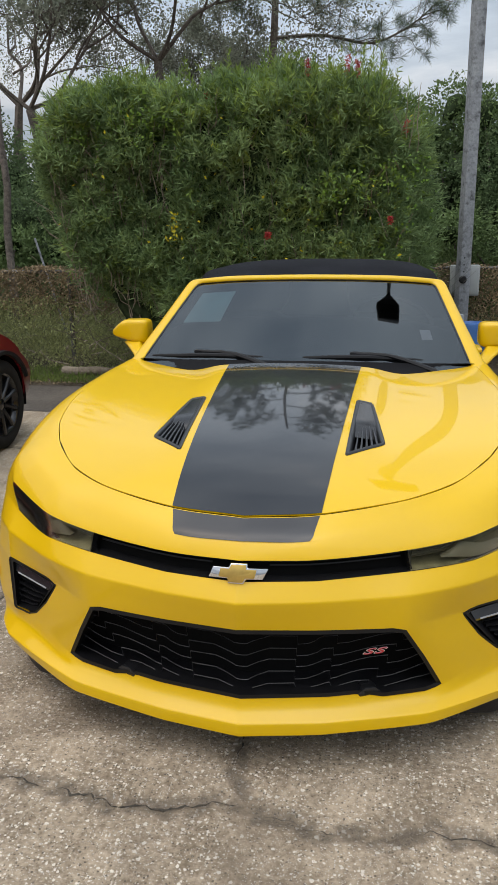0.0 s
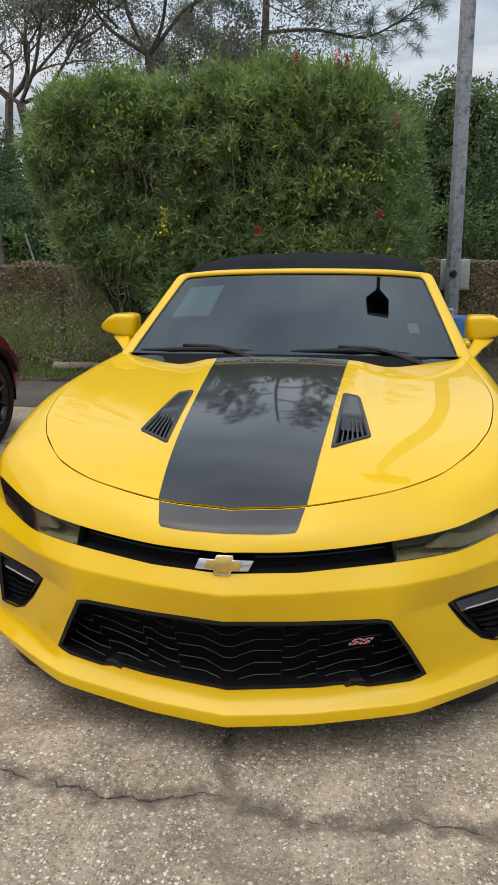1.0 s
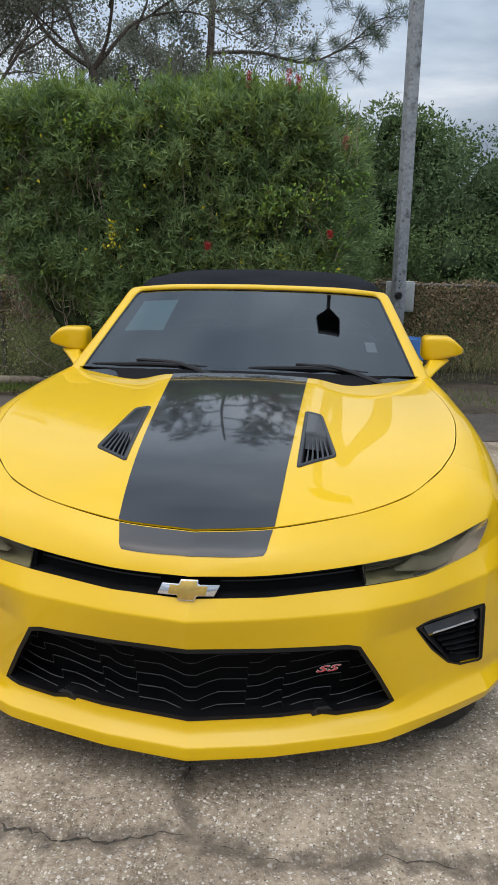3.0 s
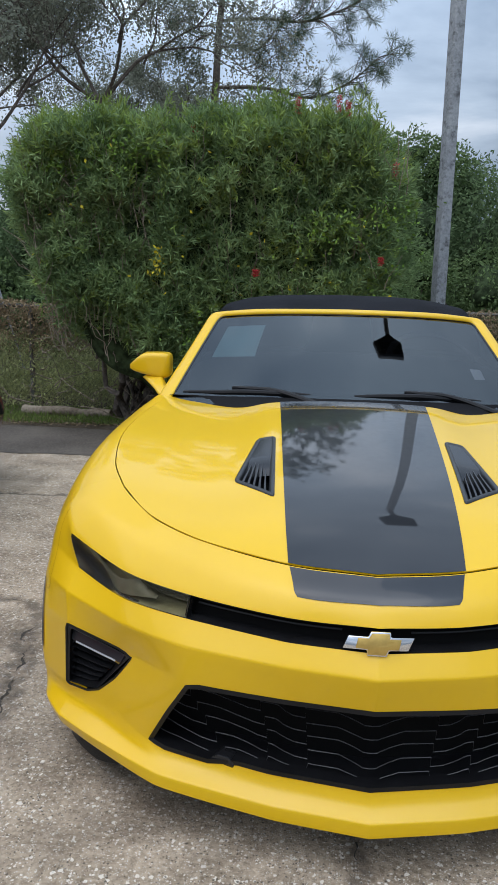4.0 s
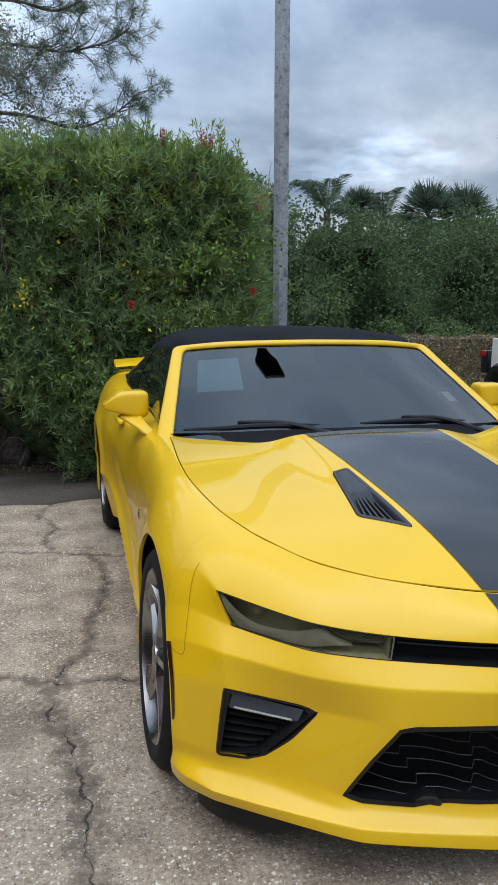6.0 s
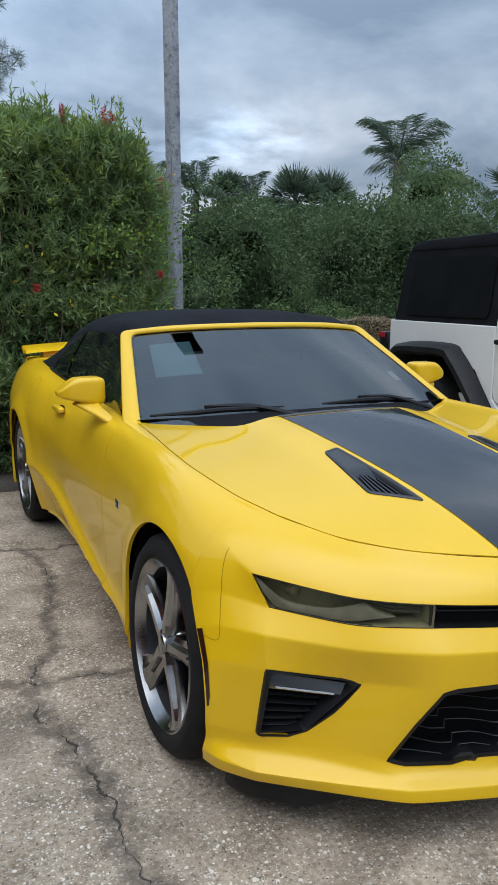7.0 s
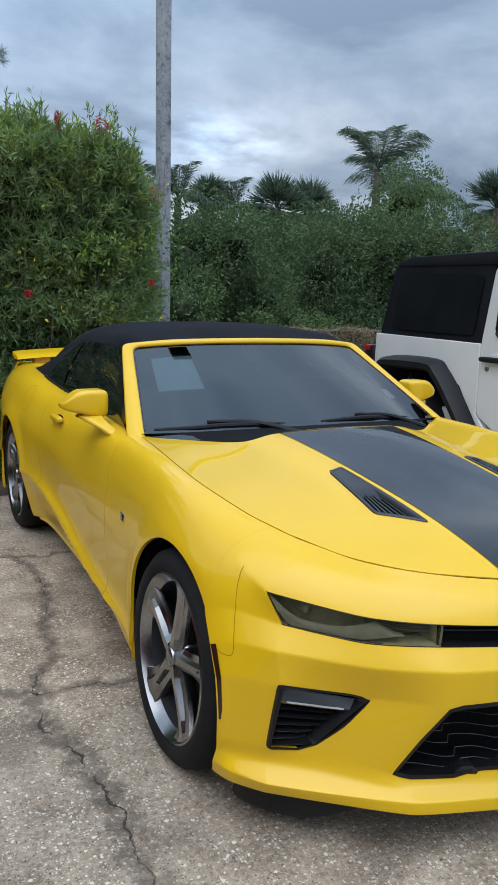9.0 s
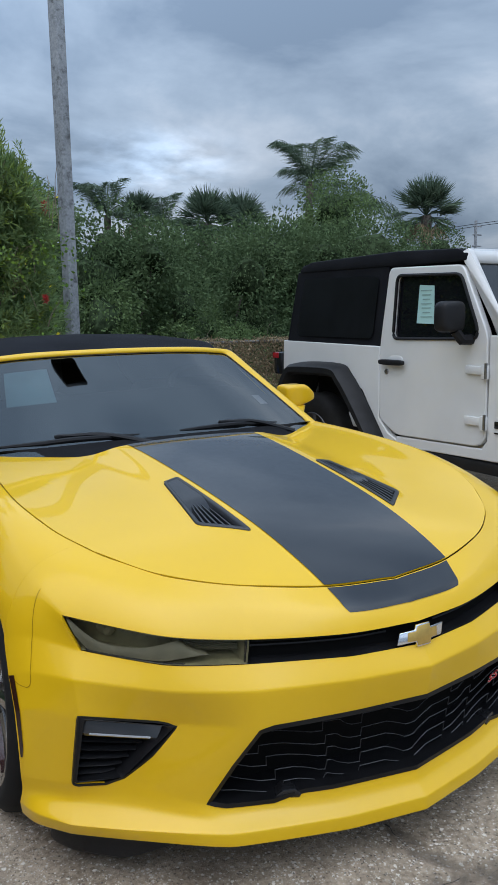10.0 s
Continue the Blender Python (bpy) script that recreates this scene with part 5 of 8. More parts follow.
for s in (-1, 1):
    # canvas quarter behind the side windows
    rows = []
    for t in np.linspace(0, 1, 9):
        up = (0.650 + 0.0 * t, 3.02 + 0.98 * t, float(np.interp(3.02 + 0.98 * t, [r[0][1] for r in ROOF], [r[4][2] for r in ROOF])) - 0.02)
        yb = 3.42 + 0.58 * t
        lo = (PEAK_X(yb) - 0.075, yb, PEAK_Z(yb) + 0.012)
        rows.append([tuple(np.array(up) * (1 - k) + np.array(lo) * k + (0.012 * math.sin(math.pi * k), 0, 0)) for k in np.linspace(0, 1, 7)])
    part("canvas_quarter", sheet("canvas_quarter", np.array(rows) * (s, 1, 1), out=(s, 0, 0)), CANVAS, top, smooth=70, thick=0.010)
    # side glass: door window and quarter window
    def pane(y0b, y1b, y0t, y1t):
        rows = []
        for t in np.linspace(0, 1, 10):
            yb, yt = y0b + (y1b - y0b) * t, y0t + (y1t - y0t) * t
            zt = float(np.interp(yt, [1.75, 2.24, 2.4, 2.7, 3.0, 3.2], [0.95, 1.225, 1.245, 1.25, 1.235, 1.20]))
            xt = float(np.interp(yt, [1.75, 2.24, 3.2], [0.80, 0.655, 0.655]))
            a, b = np.array((PEAK_X(yb) - 0.062, yb, PEAK_Z(yb) + 0.005)), np.array((xt, yt, zt))
            rows.append([tuple(a * (1 - k) + b * k + (0.018 * math.sin(math.pi * k), 0, 0)) for k in np.linspace(0, 1, 7)])
        return sheet("pane", np.array(rows) * (s, 1, 1), flip=s < 0)
    part("door_window", pane(1.78, 3.02, 1.80, 2.94), DARKGLASS, car, "dark tinted side window", smooth=80)
    part("quarter_window", pane(3.05, 3.40, 2.97, 3.10), DARKGLASS, car, "dark tinted quarter window", smooth=80)
    yy = np.linspace(1.72, 3.45, 14)
    part("belt_seal", tube([(s * (PEAK_X(y) - 0.072), y, PEAK_Z(y) + 0.020) for y in yy], 0.010, 6), BLACKPLASTIC, car, "black belt seal")

# door mirrors
def mirror_unit(s):
    def form(x, y, z):
        # tall inner end, top edge falling outwards, flat foot, outer end swept back
        k = 0.5 * (x + 1)
        zz = z * (1.0 - 0.95 * max(0.0, (k - 0.60) / 0.40) ** 1.3 - 0.06 * k) if z > 0 else z * (0.95 - 0.55 * max(0.0, (k - 0.25) / 0.75))
        return x, y * (1 - 0.15 * k) + 0.55 * x * x * 0.5 + 0.30 * k, zz
    b = moved(pillow((0.200, 0.13, 0.124), 0.34, 0.36, 48, form), Matrix.Translation((0.918, 1.985, 1.025)))
    if s < 0:
        b = mirrored(b)
    m = part("door_mirror", b, YELLOW, car, "yellow door mirror", smooth=70)
    loops = []
    for cx, cy, cz, ax_, ay_ in ((0.800, 1.870, 0.895, 0.030, 0.062), (0.832, 1.885, 0.914, 0.026, 0.056), (0.858, 1.915, 0.936, 0.026, 0.046), (0.884, 1.955, 0.958, 0.034, 0.040), (0.905, 1.995, 0.985, 0.050, 0.038)):
        loops.append([(cx + ax_ * math.copysign(abs(math.cos(a)) ** 0.6, math.cos(a)), cy + ay_ * math.copysign(abs(math.sin(a)) ** 0.6, math.sin(a)), cz - 0.35 * ax_ * math.cos(a)) for a in np.linspace(0, 2 * math.pi, 25)])
    part("mirror_stalk", sheet("mirror_stalk", cr(np.array(loops), 4) * (s, 1, 1), flip=s < 0), YELLOW, m, smooth=50)
    part("mirror_glass", moved(pillow((0.105, 0.012, 0.075), 0.4, 0.4, 20), Matrix.Translation((s * 0.900, 2.066, 1.010)) @ pose(0, 0, 0, 0, 0, s * 8)), CHROME, m, "mirror glass")
    part("lower_trim", moved(pillow((0.10, 0.08, 0.012), 0.6, 0.5, 20), Matrix.Translation((s * 0.890, 1.990, 0.970)) @ pose(0, 0, 0, 0, 0, s * 8)), YELLOW, m)


mirror_unit(1), mirror_unit(-1)


def wheel(s, hy, width, label, face, camber=0.0):
    """Five-spoke grey alloy with a low-profile tyre; the face looks outwards."""
    w = new("wheel"); w.parent = car
    tagged(w, label)
    w.matrix_local = Matrix.Translation((s * face, hy, HUB_Z)) @ pose(0, 0, 0, 0, -camber, 0 if s > 0 else 180)
    hw = width
    R, r = TYRE_R, 0.268
    tyre = lathe([(r - 0.004, -hw + 0.02), (r + 0.02, -hw), (R - 0.035, -hw - 0.006), (R - 0.008, -hw + 0.016), (R, -hw + 0.05), (R, -0.045), (R - 0.008, -0.012), (R - 0.035, 0.012), (r + 0.018, 0.010), (r + 0.004, 0.003), (r - 0.004, -0.012)], 72)
    part("tyre", tyre, RUBBER, w, "black low-profile tyre", smooth=50)
    rim = lathe([(r + 0.004, -0.004), (r + 0.004, 0.004), (r - 0.002, 0.007), (r - 0.006, 0.000), (r - 0.012, -0.008), (r - 0.018, -0.016), (r - 0.030, -0.028)], 72)
    part("rim", rim, ALLOY, w, "grey alloy rim", smooth=50)
    part("barrel", lathe([(r - 0.030, -0.026), (r - 0.032, -0.06), (r - 0.036, -hw + 0.03), (r - 0.01, -hw + 0.01)], 72), BARREL, w, "dark rim barrel", smooth=50)
    hub = lathe([(0.001, -0.014), (0.026, -0.014), (0.031, -0.018), (0.034, -0.024), (0.058, -0.034), (0.066, -0.048), (0.066, -0.11)], 40)
    part("hub", hub, ALLOY, w, smooth=35)
    part("hub_cap", lathe([(0.001, 0.004), (0.024, 0.003), (0.030, 0.000), (0.033, -0.006), (0.034, -0.020)], 28), ALLOY, w, smooth=30)
    for k in range(5):
        a = 2 * math.pi * k / 5 + 0.18
        # one spoke: flat plate with a raised ridge along its middle that sinks into the rim
        rows = []
        for rad, half, ridge, top_, foot_, edge_ in ((0.012, 0.020, 0.012, -0.006, -0.010, -0.014), (0.040, 0.033, 0.014, -0.004, -0.012, -0.020), (0.070, 0.038, 0.012, -0.004, -0.018, -0.027), (0.110, 0.036, 0.010, -0.006, -0.023, -0.030), (0.160, 0.040, 0.010, -0.008, -0.023, -0.029), (0.200, 0.047, 0.011, -0.009, -0.021, -0.025), (0.235, 0.058, 0.014, -0.008, -0.014, -0.017), (0.256, 0.068, 0.020, -0.004, -0.006, -0.008), (0.265, 0.068, 0.024, -0.001, -0.002, -0.003)):
            c_, d_ = math.sqrt(1 - (half / 0.27) ** 2 * (rad / 0.265) ** 3), math.sqrt(1 - (ridge / 0.27) ** 2)
            side_ = [(-0.075 + 0.10 * rad, rad * c_, half * 0.95), (edge_ - 0.014, rad * c_, half), (edge_, rad * c_, half * 0.94), (foot_, rad * d_, ridge * 1.9), (top_, rad * d_, ridge)]
            rows.append(side_ + [(x_, y_, -z_) for x_, y_, z_ in reversed(side_)])
        b = sheet("spoke", rows)
        bmesh.ops.rotate(b, verts=b.verts, cent=(0, 0, 0), matrix=Matrix.Rotation(a, 3, "X"))
        bmesh.ops.recalc_face_normals(b, faces=b.faces)
        part("spoke", b, ALLOY, w, smooth=14)
        b = lathe([(0.001, -0.020), (0.008, -0.020), (0.0095, -0.04)], 10, "x", (0, 0.046 * math.cos(a + 0.63), 0.046 * math.sin(a + 0.63)))
        part("wheel_nut", b, STEEL, w)
    part("brake_disc", lathe([(0.09, -0.13), (0.172, -0.13), (0.174, -0.137), (0.172, -0.155), (0.09, -0.155)], 48), DISC, w, "steel brake disc", smooth=40)
    part("brake_backing", lathe([(0.001, -0.16), (0.235, -0.165)], 32), DARKVOID, w)
    part("brake_caliper", box(-0.14, 0.135 * (-1 if s > 0 else 1), 0.07, 0.09, 0.07, 0.17, 0.015), GLOSSBLACK, w, "black brake caliper")
    part("valve", tube([(-0.03, 0.225, 0.04), (-0.008, 0.205, 0.04)], 0.005, 6), BLACKPLASTIC, w)
    return w


for s in (-1, 1):
    wheel(s, HUB_F, 0.245, "front wheel", 0.948, 3.0)
    wheel(s, HUB_R, 0.275, "rear wheel", 0.925)

# floor pan and dark cabin
part("underbody", joined(box(0, 0.75, 0.30, 1.10, 0.9, 0.24, 0.03), box(0, 2.3, 0.25, 1.54, 1.9, 0.14, 0.03), box(0, 3.9, 0.32, 1.10, 1.3, 0.24, 0.03)), DARKVOID, car, "dark underbody")
part("dashboard", moved(pillow((1.40, 0.55, 0.16), 0.6, 0.4, 32), Matrix.Translation((0, 1.86, 0.885))), BLACKPLASTIC, car, "black dashboard")
part("cabin_lining", joined(box(0, 3.3, 0.80, 1.5, 0.06, 0.50, 0.02), box(0, 2.5, 0.42, 1.55, 1.7, 0.05, 0.01), box(0.80, 2.5, 0.66, 0.03, 1.6, 0.46, 0.01), box(-0.80, 2.5, 0.66, 0.03, 1.6, 0.46, 0.01)), DARKVOID, car, "black cabin lining")
for x in (-0.38, 0.38):
    st = part("seat", joined(moved(pillow((0.50, 0.52, 0.18), 0.5, 0.5, 24), Matrix.Translation((x, 2.45, 0.54))), moved(pillow((0.48, 0.16, 0.62), 0.5, 0.5, 24), Matrix.Translation((x, 2.78, 0.82)) @ pose(0, 0, 0, -16))), BLACKPLASTIC, car, "black front seat", smooth=60)
    part("headrest", moved(pillow((0.25, 0.10, 0.17), 0.6, 0.6, 20), Matrix.Translation((x, 2.88, 1.15))), BLACKPLASTIC, st)
whl = [(0.38 + 0.185 * math.cos(a), 2.10 + 0.07 * math.sin(a), 0.93 + 0.17 * math.sin(a)) for a in np.linspace(0, 2 * math.pi, 24, endpoint=False)]
part("steering_wheel", tube(whl, 0.016, 8, closed=True), BLACKPLASTIC, car, "black steering wheel")
# papers behind the glass


def on_glass(u, v, off):
    """A place just behind the windscreen: u across (-1..1), v up."""
    i, j = v * (ws.shape[0] - 1), abs(u) * (ws.shape[1] - 1)
    a, b = min(int(i), ws.shape[0] - 2), min(int(j), ws.shape[1] - 2)
    p = ws[a, b] * (1 - (i - a)) * (1 - (j - b)) + ws[a + 1, b] * (i - a) * (1 - (j - b)) + ws[a, b + 1] * (1 - (i - a)) * (j - b) + ws[a + 1, b + 1] * (i - a) * (j - b)
    return np.array((math.copysign(p[0], u), p[1] + off * 0.55, p[2] - off * 0.8))


pap = np.array([[on_glass(u, v, 0.006) for u in np.linspace(-0.85, -0.53, 6)] for v in np.linspace(0.46, 0.85, 6)])
part("window_paper", sheet("window_paper", pap, flip=False), PAPER, car, "pale green sheet behind the windscreen")
st2 = np.array([[on_glass(u, v, 0.006) for u in np.linspace(0.70, 0.78, 3)] for v in np.linspace(0.30, 0.40, 3)])
part("sticker", sheet("sticker", st2), WHITEPAPER, car, "small pale sticker")

# ---------------------------------------------------------------- plain wheel for the other cars
def road_wheel(parent, x, y, z, R, rim_r, width, s, rim_mat, spokes, label):
    w = new("wheel"); w.parent = parent
    tagged(w, label)
    w.matrix_local = Matrix.Translation((x, y, z)) @ pose(0, 0, 0, 0, 0, 0 if s > 0 else 180)
    part("tyre", lathe([(rim_r - 0.01, -width + 0.02), (rim_r + 0.02, -width), (R - 0.05, -width - 0.005), (R - 0.01, -width + 0.02), (R, -width + 0.06), (R, -0.055), (R - 0.01, -0.014), (R - 0.05, 0.010), (rim_r + 0.02, 0.006), (rim_r - 0.005, -0.01)], 56), RUBBER, w, "black tyre", smooth=50)
    part("rim", lathe([(rim_r, 0.002), (rim_r + 0.006, -0.004), (rim_r - 0.012, -0.012), (rim_r - 0.03, -0.06), (rim_r - 0.03, -width + 0.03)], 56), rim_mat, w, smooth=50)
    part("hub", lathe([(0.001, -0.02), (0.03, -0.022), (0.05, -0.03), (0.06, -0.06), (0.06, -0.12)], 28), rim_mat, w)
    for k in range(spokes):
        a = 2 * math.pi * k / spokes + 0.3
        rows = [[(-0.08, r, h), (-0.035 + 0.02 * t, r, h), (-0.022 + 0.016 * t, r, h * 0.5), (-0.022 + 0.016 * t, r, -h * 0.5), (-0.035 + 0.02 * t, r, -h), (-0.08, r, -h)] for t, r, h in ((0, 0.04, 0.022), (0.5, 0.5 * rim_r, 0.015), (1, rim_r - 0.006, 0.022))]
        b = sheet("spoke", cr(np.array(rows), 3))
        bmesh.ops.rotate(b, verts=b.verts, cent=(0, 0, 0), matrix=Matrix.Rotation(a, 3, "X"))
        bmesh.ops.recalc_face_normals(b, faces=b.faces)
        part("spoke", b, rim_mat, w, smooth=30)
    part("brake_disc", lathe([(0.001, -0.14), (0.15, -0.14), (0.155, -0.15)], 32), STEEL, w)
    return w


CANVASWIN = surface("black_vinyl_window", (0.008, 0.009, 0.011), 0.35, var=0.2, spec=0.2)

# ---------------------------------------------------------------- white off-roader, parked alongside, nose the same way
JX, JW = 2.44, 1.62                    # flank towards the convertible, body width
offroader = thing("off_road_car", "white two-door off-roader with black soft top and flares", "car")


def side_plate(name, outline, x, t, material, parent, holes=(), label="", bev=0.008):
    """A flat body side cut to an outline in (y, z), with openings, given thickness."""
    bm = bmesh.new()
    edges = []
    for loop in (outline, *holes):
        vs = [bm.verts.new((x, y, z)) for y, z in loop]
        edges += [bm.edges.new((vs[i], vs[(i + 1) % len(vs)])) for i in range(len(vs))]
    bmesh.ops.triangle_fill(bm, use_beauty=True, use_dissolve=True, edges=edges)
    bmesh.ops.recalc_face_normals(bm, faces=bm.faces)
    if bm.faces and sum(f.normal.x for f in bm.faces) > 0:
        bmesh.ops.reverse_faces(bm, faces=bm.faces)
    return part(name, bm, material, parent, label, smooth=30, thick=t, bevel=bev)


def round_loop(pts, r=0.04, n=4):
    """Rounds the corners of an outline."""
    P = [np.array(p, float) for p in pts]
    out = []
    for i, p in enumerate(P):
        a, b_ = P[i - 1] - p, P[(i + 1) % len(P)] - p
        ra = min(r, np.linalg.norm(a) * 0.45); rb = min(r, np.linalg.norm(b_) * 0.45)
        p0, p1 = p + a / np.linalg.norm(a) * ra, p + b_ / np.linalg.norm(b_) * rb
        for t in np.linspace(0, 1, n + 1):
            out.append(tuple(p0 * (1 - t) ** 2 + p * 2 * t * (1 - t) + p1 * t * t))
    return out


for sx_, name in ((JX, "near"), (JX + JW, "far")):
    sg = -1 if sx_ == JX else 1
    th = 0.05
    # rear quarter with the wheel opening
    quarter = [(4.50, 1.225), (3.165, 1.205), (3.165, 0.66), (3.06, 0.56), (2.92, 0.50), (3.02, 0.46), (3.12, 0.52), (3.37, 0.86), (3.62, 1.0), (4.18, 1.0), (4.34, 0.88), (4.46, 0.66), (4.52, 0.66)]
    p = side_plate("rear_quarter", quarter, sx_, th, WHITE, offroader, label="white rear quarter panel")
    if sg > 0:
        p.matrix_local = Matrix.Translation((2 * sx_, 0, 0)) @ Matrix.Diagonal((-1, 1, 1, 1)); p.data.flip_normals()
    door = round_loop([(3.155, 1.21), (3.055, 1.775), (2.33, 1.755), (2.10, 1.30), (2.095, 0.63), (2.16, 0.575), (2.96, 0.555), (3.155, 0.66)], 0.05)
    pane_ = round_loop([(3.005, 1.265), (2.965, 1.715), (2.34, 1.695), (2.185, 1.345), (2.19, 1.275)], 0.05)
    dd_ = side_plate("door", door, sx_ - 0.004 * 1, th, WHITE, offroader, (pane_,), "white door with a framed window")
    frame_ = [(sx_ + 0.006 * sg, y, z) for y, z in pane_]
    part("window_seal", tube(frame_, 0.012, 6, closed=True), BLACKPLASTIC, dd_, "black window seal")
    side_plate("window_pane", pane_, sx_ + 0.02, 0.005, DARKGLASS, dd_, label="dark window pane", bev=0)
    if sg < 0:
        part("door_handle", moved(pillow((0.035, 0.28, 0.042), 0.5, 0.5, 20), Matrix.Translation((sx_ - 0.035, 2.99, 1.092))), BLACKPLASTIC, dd_, "black door handle")
        part("handle_cup", moved(pillow((0.012, 0.16, 0.085), 0.7, 0.7, 20), Matrix.Translation((sx_ - 0.004, 2.97, 1.10))), WHITE, dd_)
        part("lock", lathe([(0.001, -0.012), (0.016, -0.011), (0.019, 0.0)], 16, "x", (sx_ - 0.004, 3.07, 1.02)), STEEL, dd_)
        for z in (1.075, 0.745):
            h = part("hinge", joined(box(sx_ - 0.016, 2.185, z, 0.022, 0.16, 0.055, 0.006), box(sx_ - 0.018, 2.10, z - 0.008, 0.034, 0.05, 0.095, 0.008)), WHITE, dd_, "white exposed hinge")
            part("hinge_pin", tube([(sx_ - 0.028, 2.085, z - 0.05), (sx_ - 0.028, 2.085, z + 0.05)], 0.010, 8), STEEL, h)
    mi = part("door_mirror", moved(pillow((0.20, 0.12, 0.20), 0.45, 0.45, 24), Matrix.Translation((sx_ + sg * 0.16, 2.28, 1.42))), BLACKPLASTIC, offroader, "black door mirror", smooth=60)
    part("mirror_arm", tube([(sx_, 2.24, 1.27), (sx_ + sg * 0.08, 2.25, 1.27), (sx_ + sg * 0.13, 2.26, 1.33)], 0.035, 8), BLACKPLASTIC, mi)
    # cowl side and front tub
    side_plate("cowl_side", [(2.085, 1.30), (1.72, 1.30), (1.68, 0.62), (1.70, 0.50), (2.98, 0.47), (2.96, 0.545), (2.13, 0.565), (2.085, 0.62)], sx_, th, WHITE, offroader, label="white body side ahead of the door")
    part("sill_rail", box(sx_ - sg * 0.04, 2.45, 0.44, 0.08, 1.5, 0.08, 0.015), BLACKPLASTIC, offroader, "black sill rail")
    # flares: a bent black channel over each wheel
    for yc, pts in ((3.90, [(4.47, 0.66), (4.44, 0.80), (4.34, 0.97), (4.20, 1.045), (3.64, 1.055), (3.49, 0.98), (3.30, 0.78), (3.08, 0.50)]), (1.16, [(1.72, 0.52), (1.66, 0.80), (1.55, 0.97), (1.40, 1.05), (0.86, 1.05), (0.66, 0.98), (0.56, 0.86)])):
        P = cr(np.array([(0, y, z) for y, z in pts]), 4)
        cpt = np.array((0, yc, 0.42))
        inw = (cpt - P) / np.linalg.norm(cpt - P, axis=1)[:, None]
        rows = np.stack([P + (sx_ + sg * 0.005, 0, 0), P + (sx_ + sg * 0.10, 0, 0) + inw * 0.012, P + (sx_ + sg * 0.14, 0, 0) + inw * 0.04, P + (sx_ + sg * 0.14, 0, 0) + inw * 0.085, P + (sx_ + sg * 0.10, 0, 0) + inw * 0.11, P + (sx_ - sg * 0.25, 0, 0) + inw * 0.10])
        part("wheel_flare", sheet("wheel_flare", rows, out=(sg, 0, 0.5)), BLACKPLASTIC, offroader, "black plastic wheel flare", smooth=45, thick=0.01)
    road_wheel(offroader, sx_ + sg * 0.08, 3.93, 0.40, 0.40, 0.23, 0.24, sg, surface("dark_alloy", (0.12, 0.12, 0.125), 0.4, metal=0.7), 5, "rear wheel")
    road_wheel(offroader, sx_ + sg * 0.08, 1.16, 0.40, 0.40, 0.23, 0.24, sg, surface("dark_alloy", (0.12, 0.12, 0.125), 0.4, metal=0.7), 5, "front wheel")
    # canvas side with its window
    cw = side_plate("canvas_side", [(4.44, 1.195), (3.17, 1.175), (3.075, 1.80), (4.24, 1.83)], sx_ + 0.012, 0.02, CANVAS, offroader, label="black canvas side")
    side_plate("canvas_window", round_loop([(4.28, 1.27), (3.25, 1.26), (3.17, 1.72), (4.16, 1.75)], 0.06), sx_ - 0.001 if sg < 0 else sx_ + 0.04, 0.004, CANVASWIN, cw, label="black vinyl window", bev=0)
    part("tail_lamp", box(sx_ - sg * 0.05, 4.56, 1.02, 0.17, 0.12, 0.20, 0.02), GLOSSBLACK, offroader, "black framed tail lamp")
    part("lamp_lens", box(sx_ + sg * 0.03, 4.575, 1.09, 0.03, 0.09, 0.05, 0.006), TAIL, offroader, "red lamp lens")
mx_ = JX + JW / 2
part("tub", joined(box(mx_, 3.0, 0.60, JW - 0.12, 2.9, 0.12, 0.02), box(mx_, 4.47, 0.90, JW - 0.02, 0.06, 0.62, 0.02), box(mx_, 1.90, 0.95, JW - 0.14, 0.35, 0.65, 0.02)), WHITE, offroader, "white body tub")
part("cabin_lining", joined(box(mx_, 3.0, 0.90, JW - 0.16, 2.2, 0.40, 0.05), box(mx_ - 0.36, 2.85, 1.25, 0.42, 0.16, 0.55, 0.05), box(mx_ + 0.36, 2.85, 1.25, 0.42, 0.16, 0.55, 0.05)), DARKVOID, offroader, "black cabin and seats")
top_pts = [(4.24, 1.80), (4.20, 1.855), (4.05, 1.882), (3.0, 1.888), (2.40, 1.862), (2.28, 1.83), (2.30, 1.775), (3.08, 1.785)]
part("canvas_roof", prism(top_pts, "x", JX + 0.0, JX + JW, 0.018), CANVAS, offroader, "black canvas roof")
part("canvas_back", box(mx_, 4.35, 1.50, JW - 0.02, 0.03, 0.64, 0.01, 2, Matrix.Rotation(radians(17), 4, "X")), CANVAS, offroader, "black canvas back")
# windscreen frame and bonnet
wsf = [(JX + 0.02, 2.30, 1.80), (JX + JW - 0.02, 2.30, 1.80), (JX + JW - 0.02, 1.98, 1.30), (JX + 0.02, 1.98, 1.30)]
jf = part("windscreen_frame", tube(wsf, 0.055, 8, closed=True), WHITE, offroader, "white windscreen frame", smooth=60)
part("windscreen", sheet("windscreen", [[(JX + 0.05, 1.99, 1.32), (JX + JW - 0.05, 1.99, 1.32)], [(JX + 0.05, 2.29, 1.78), (JX + JW - 0.05, 2.29, 1.78)]], out=(0, -1, 0.5)), DARKGLASS, jf, thick=0.005)
hoodp = [[(mx_ + x * w, y, z - 0.05 * abs(x) ** 3) for x in np.linspace(-1, 1, 13)] for y, w, z in ((0.62, 0.52, 1.12), (0.70, 0.56, 1.19), (1.2, 0.64, 1.245), (1.95, 0.72, 1.28))]
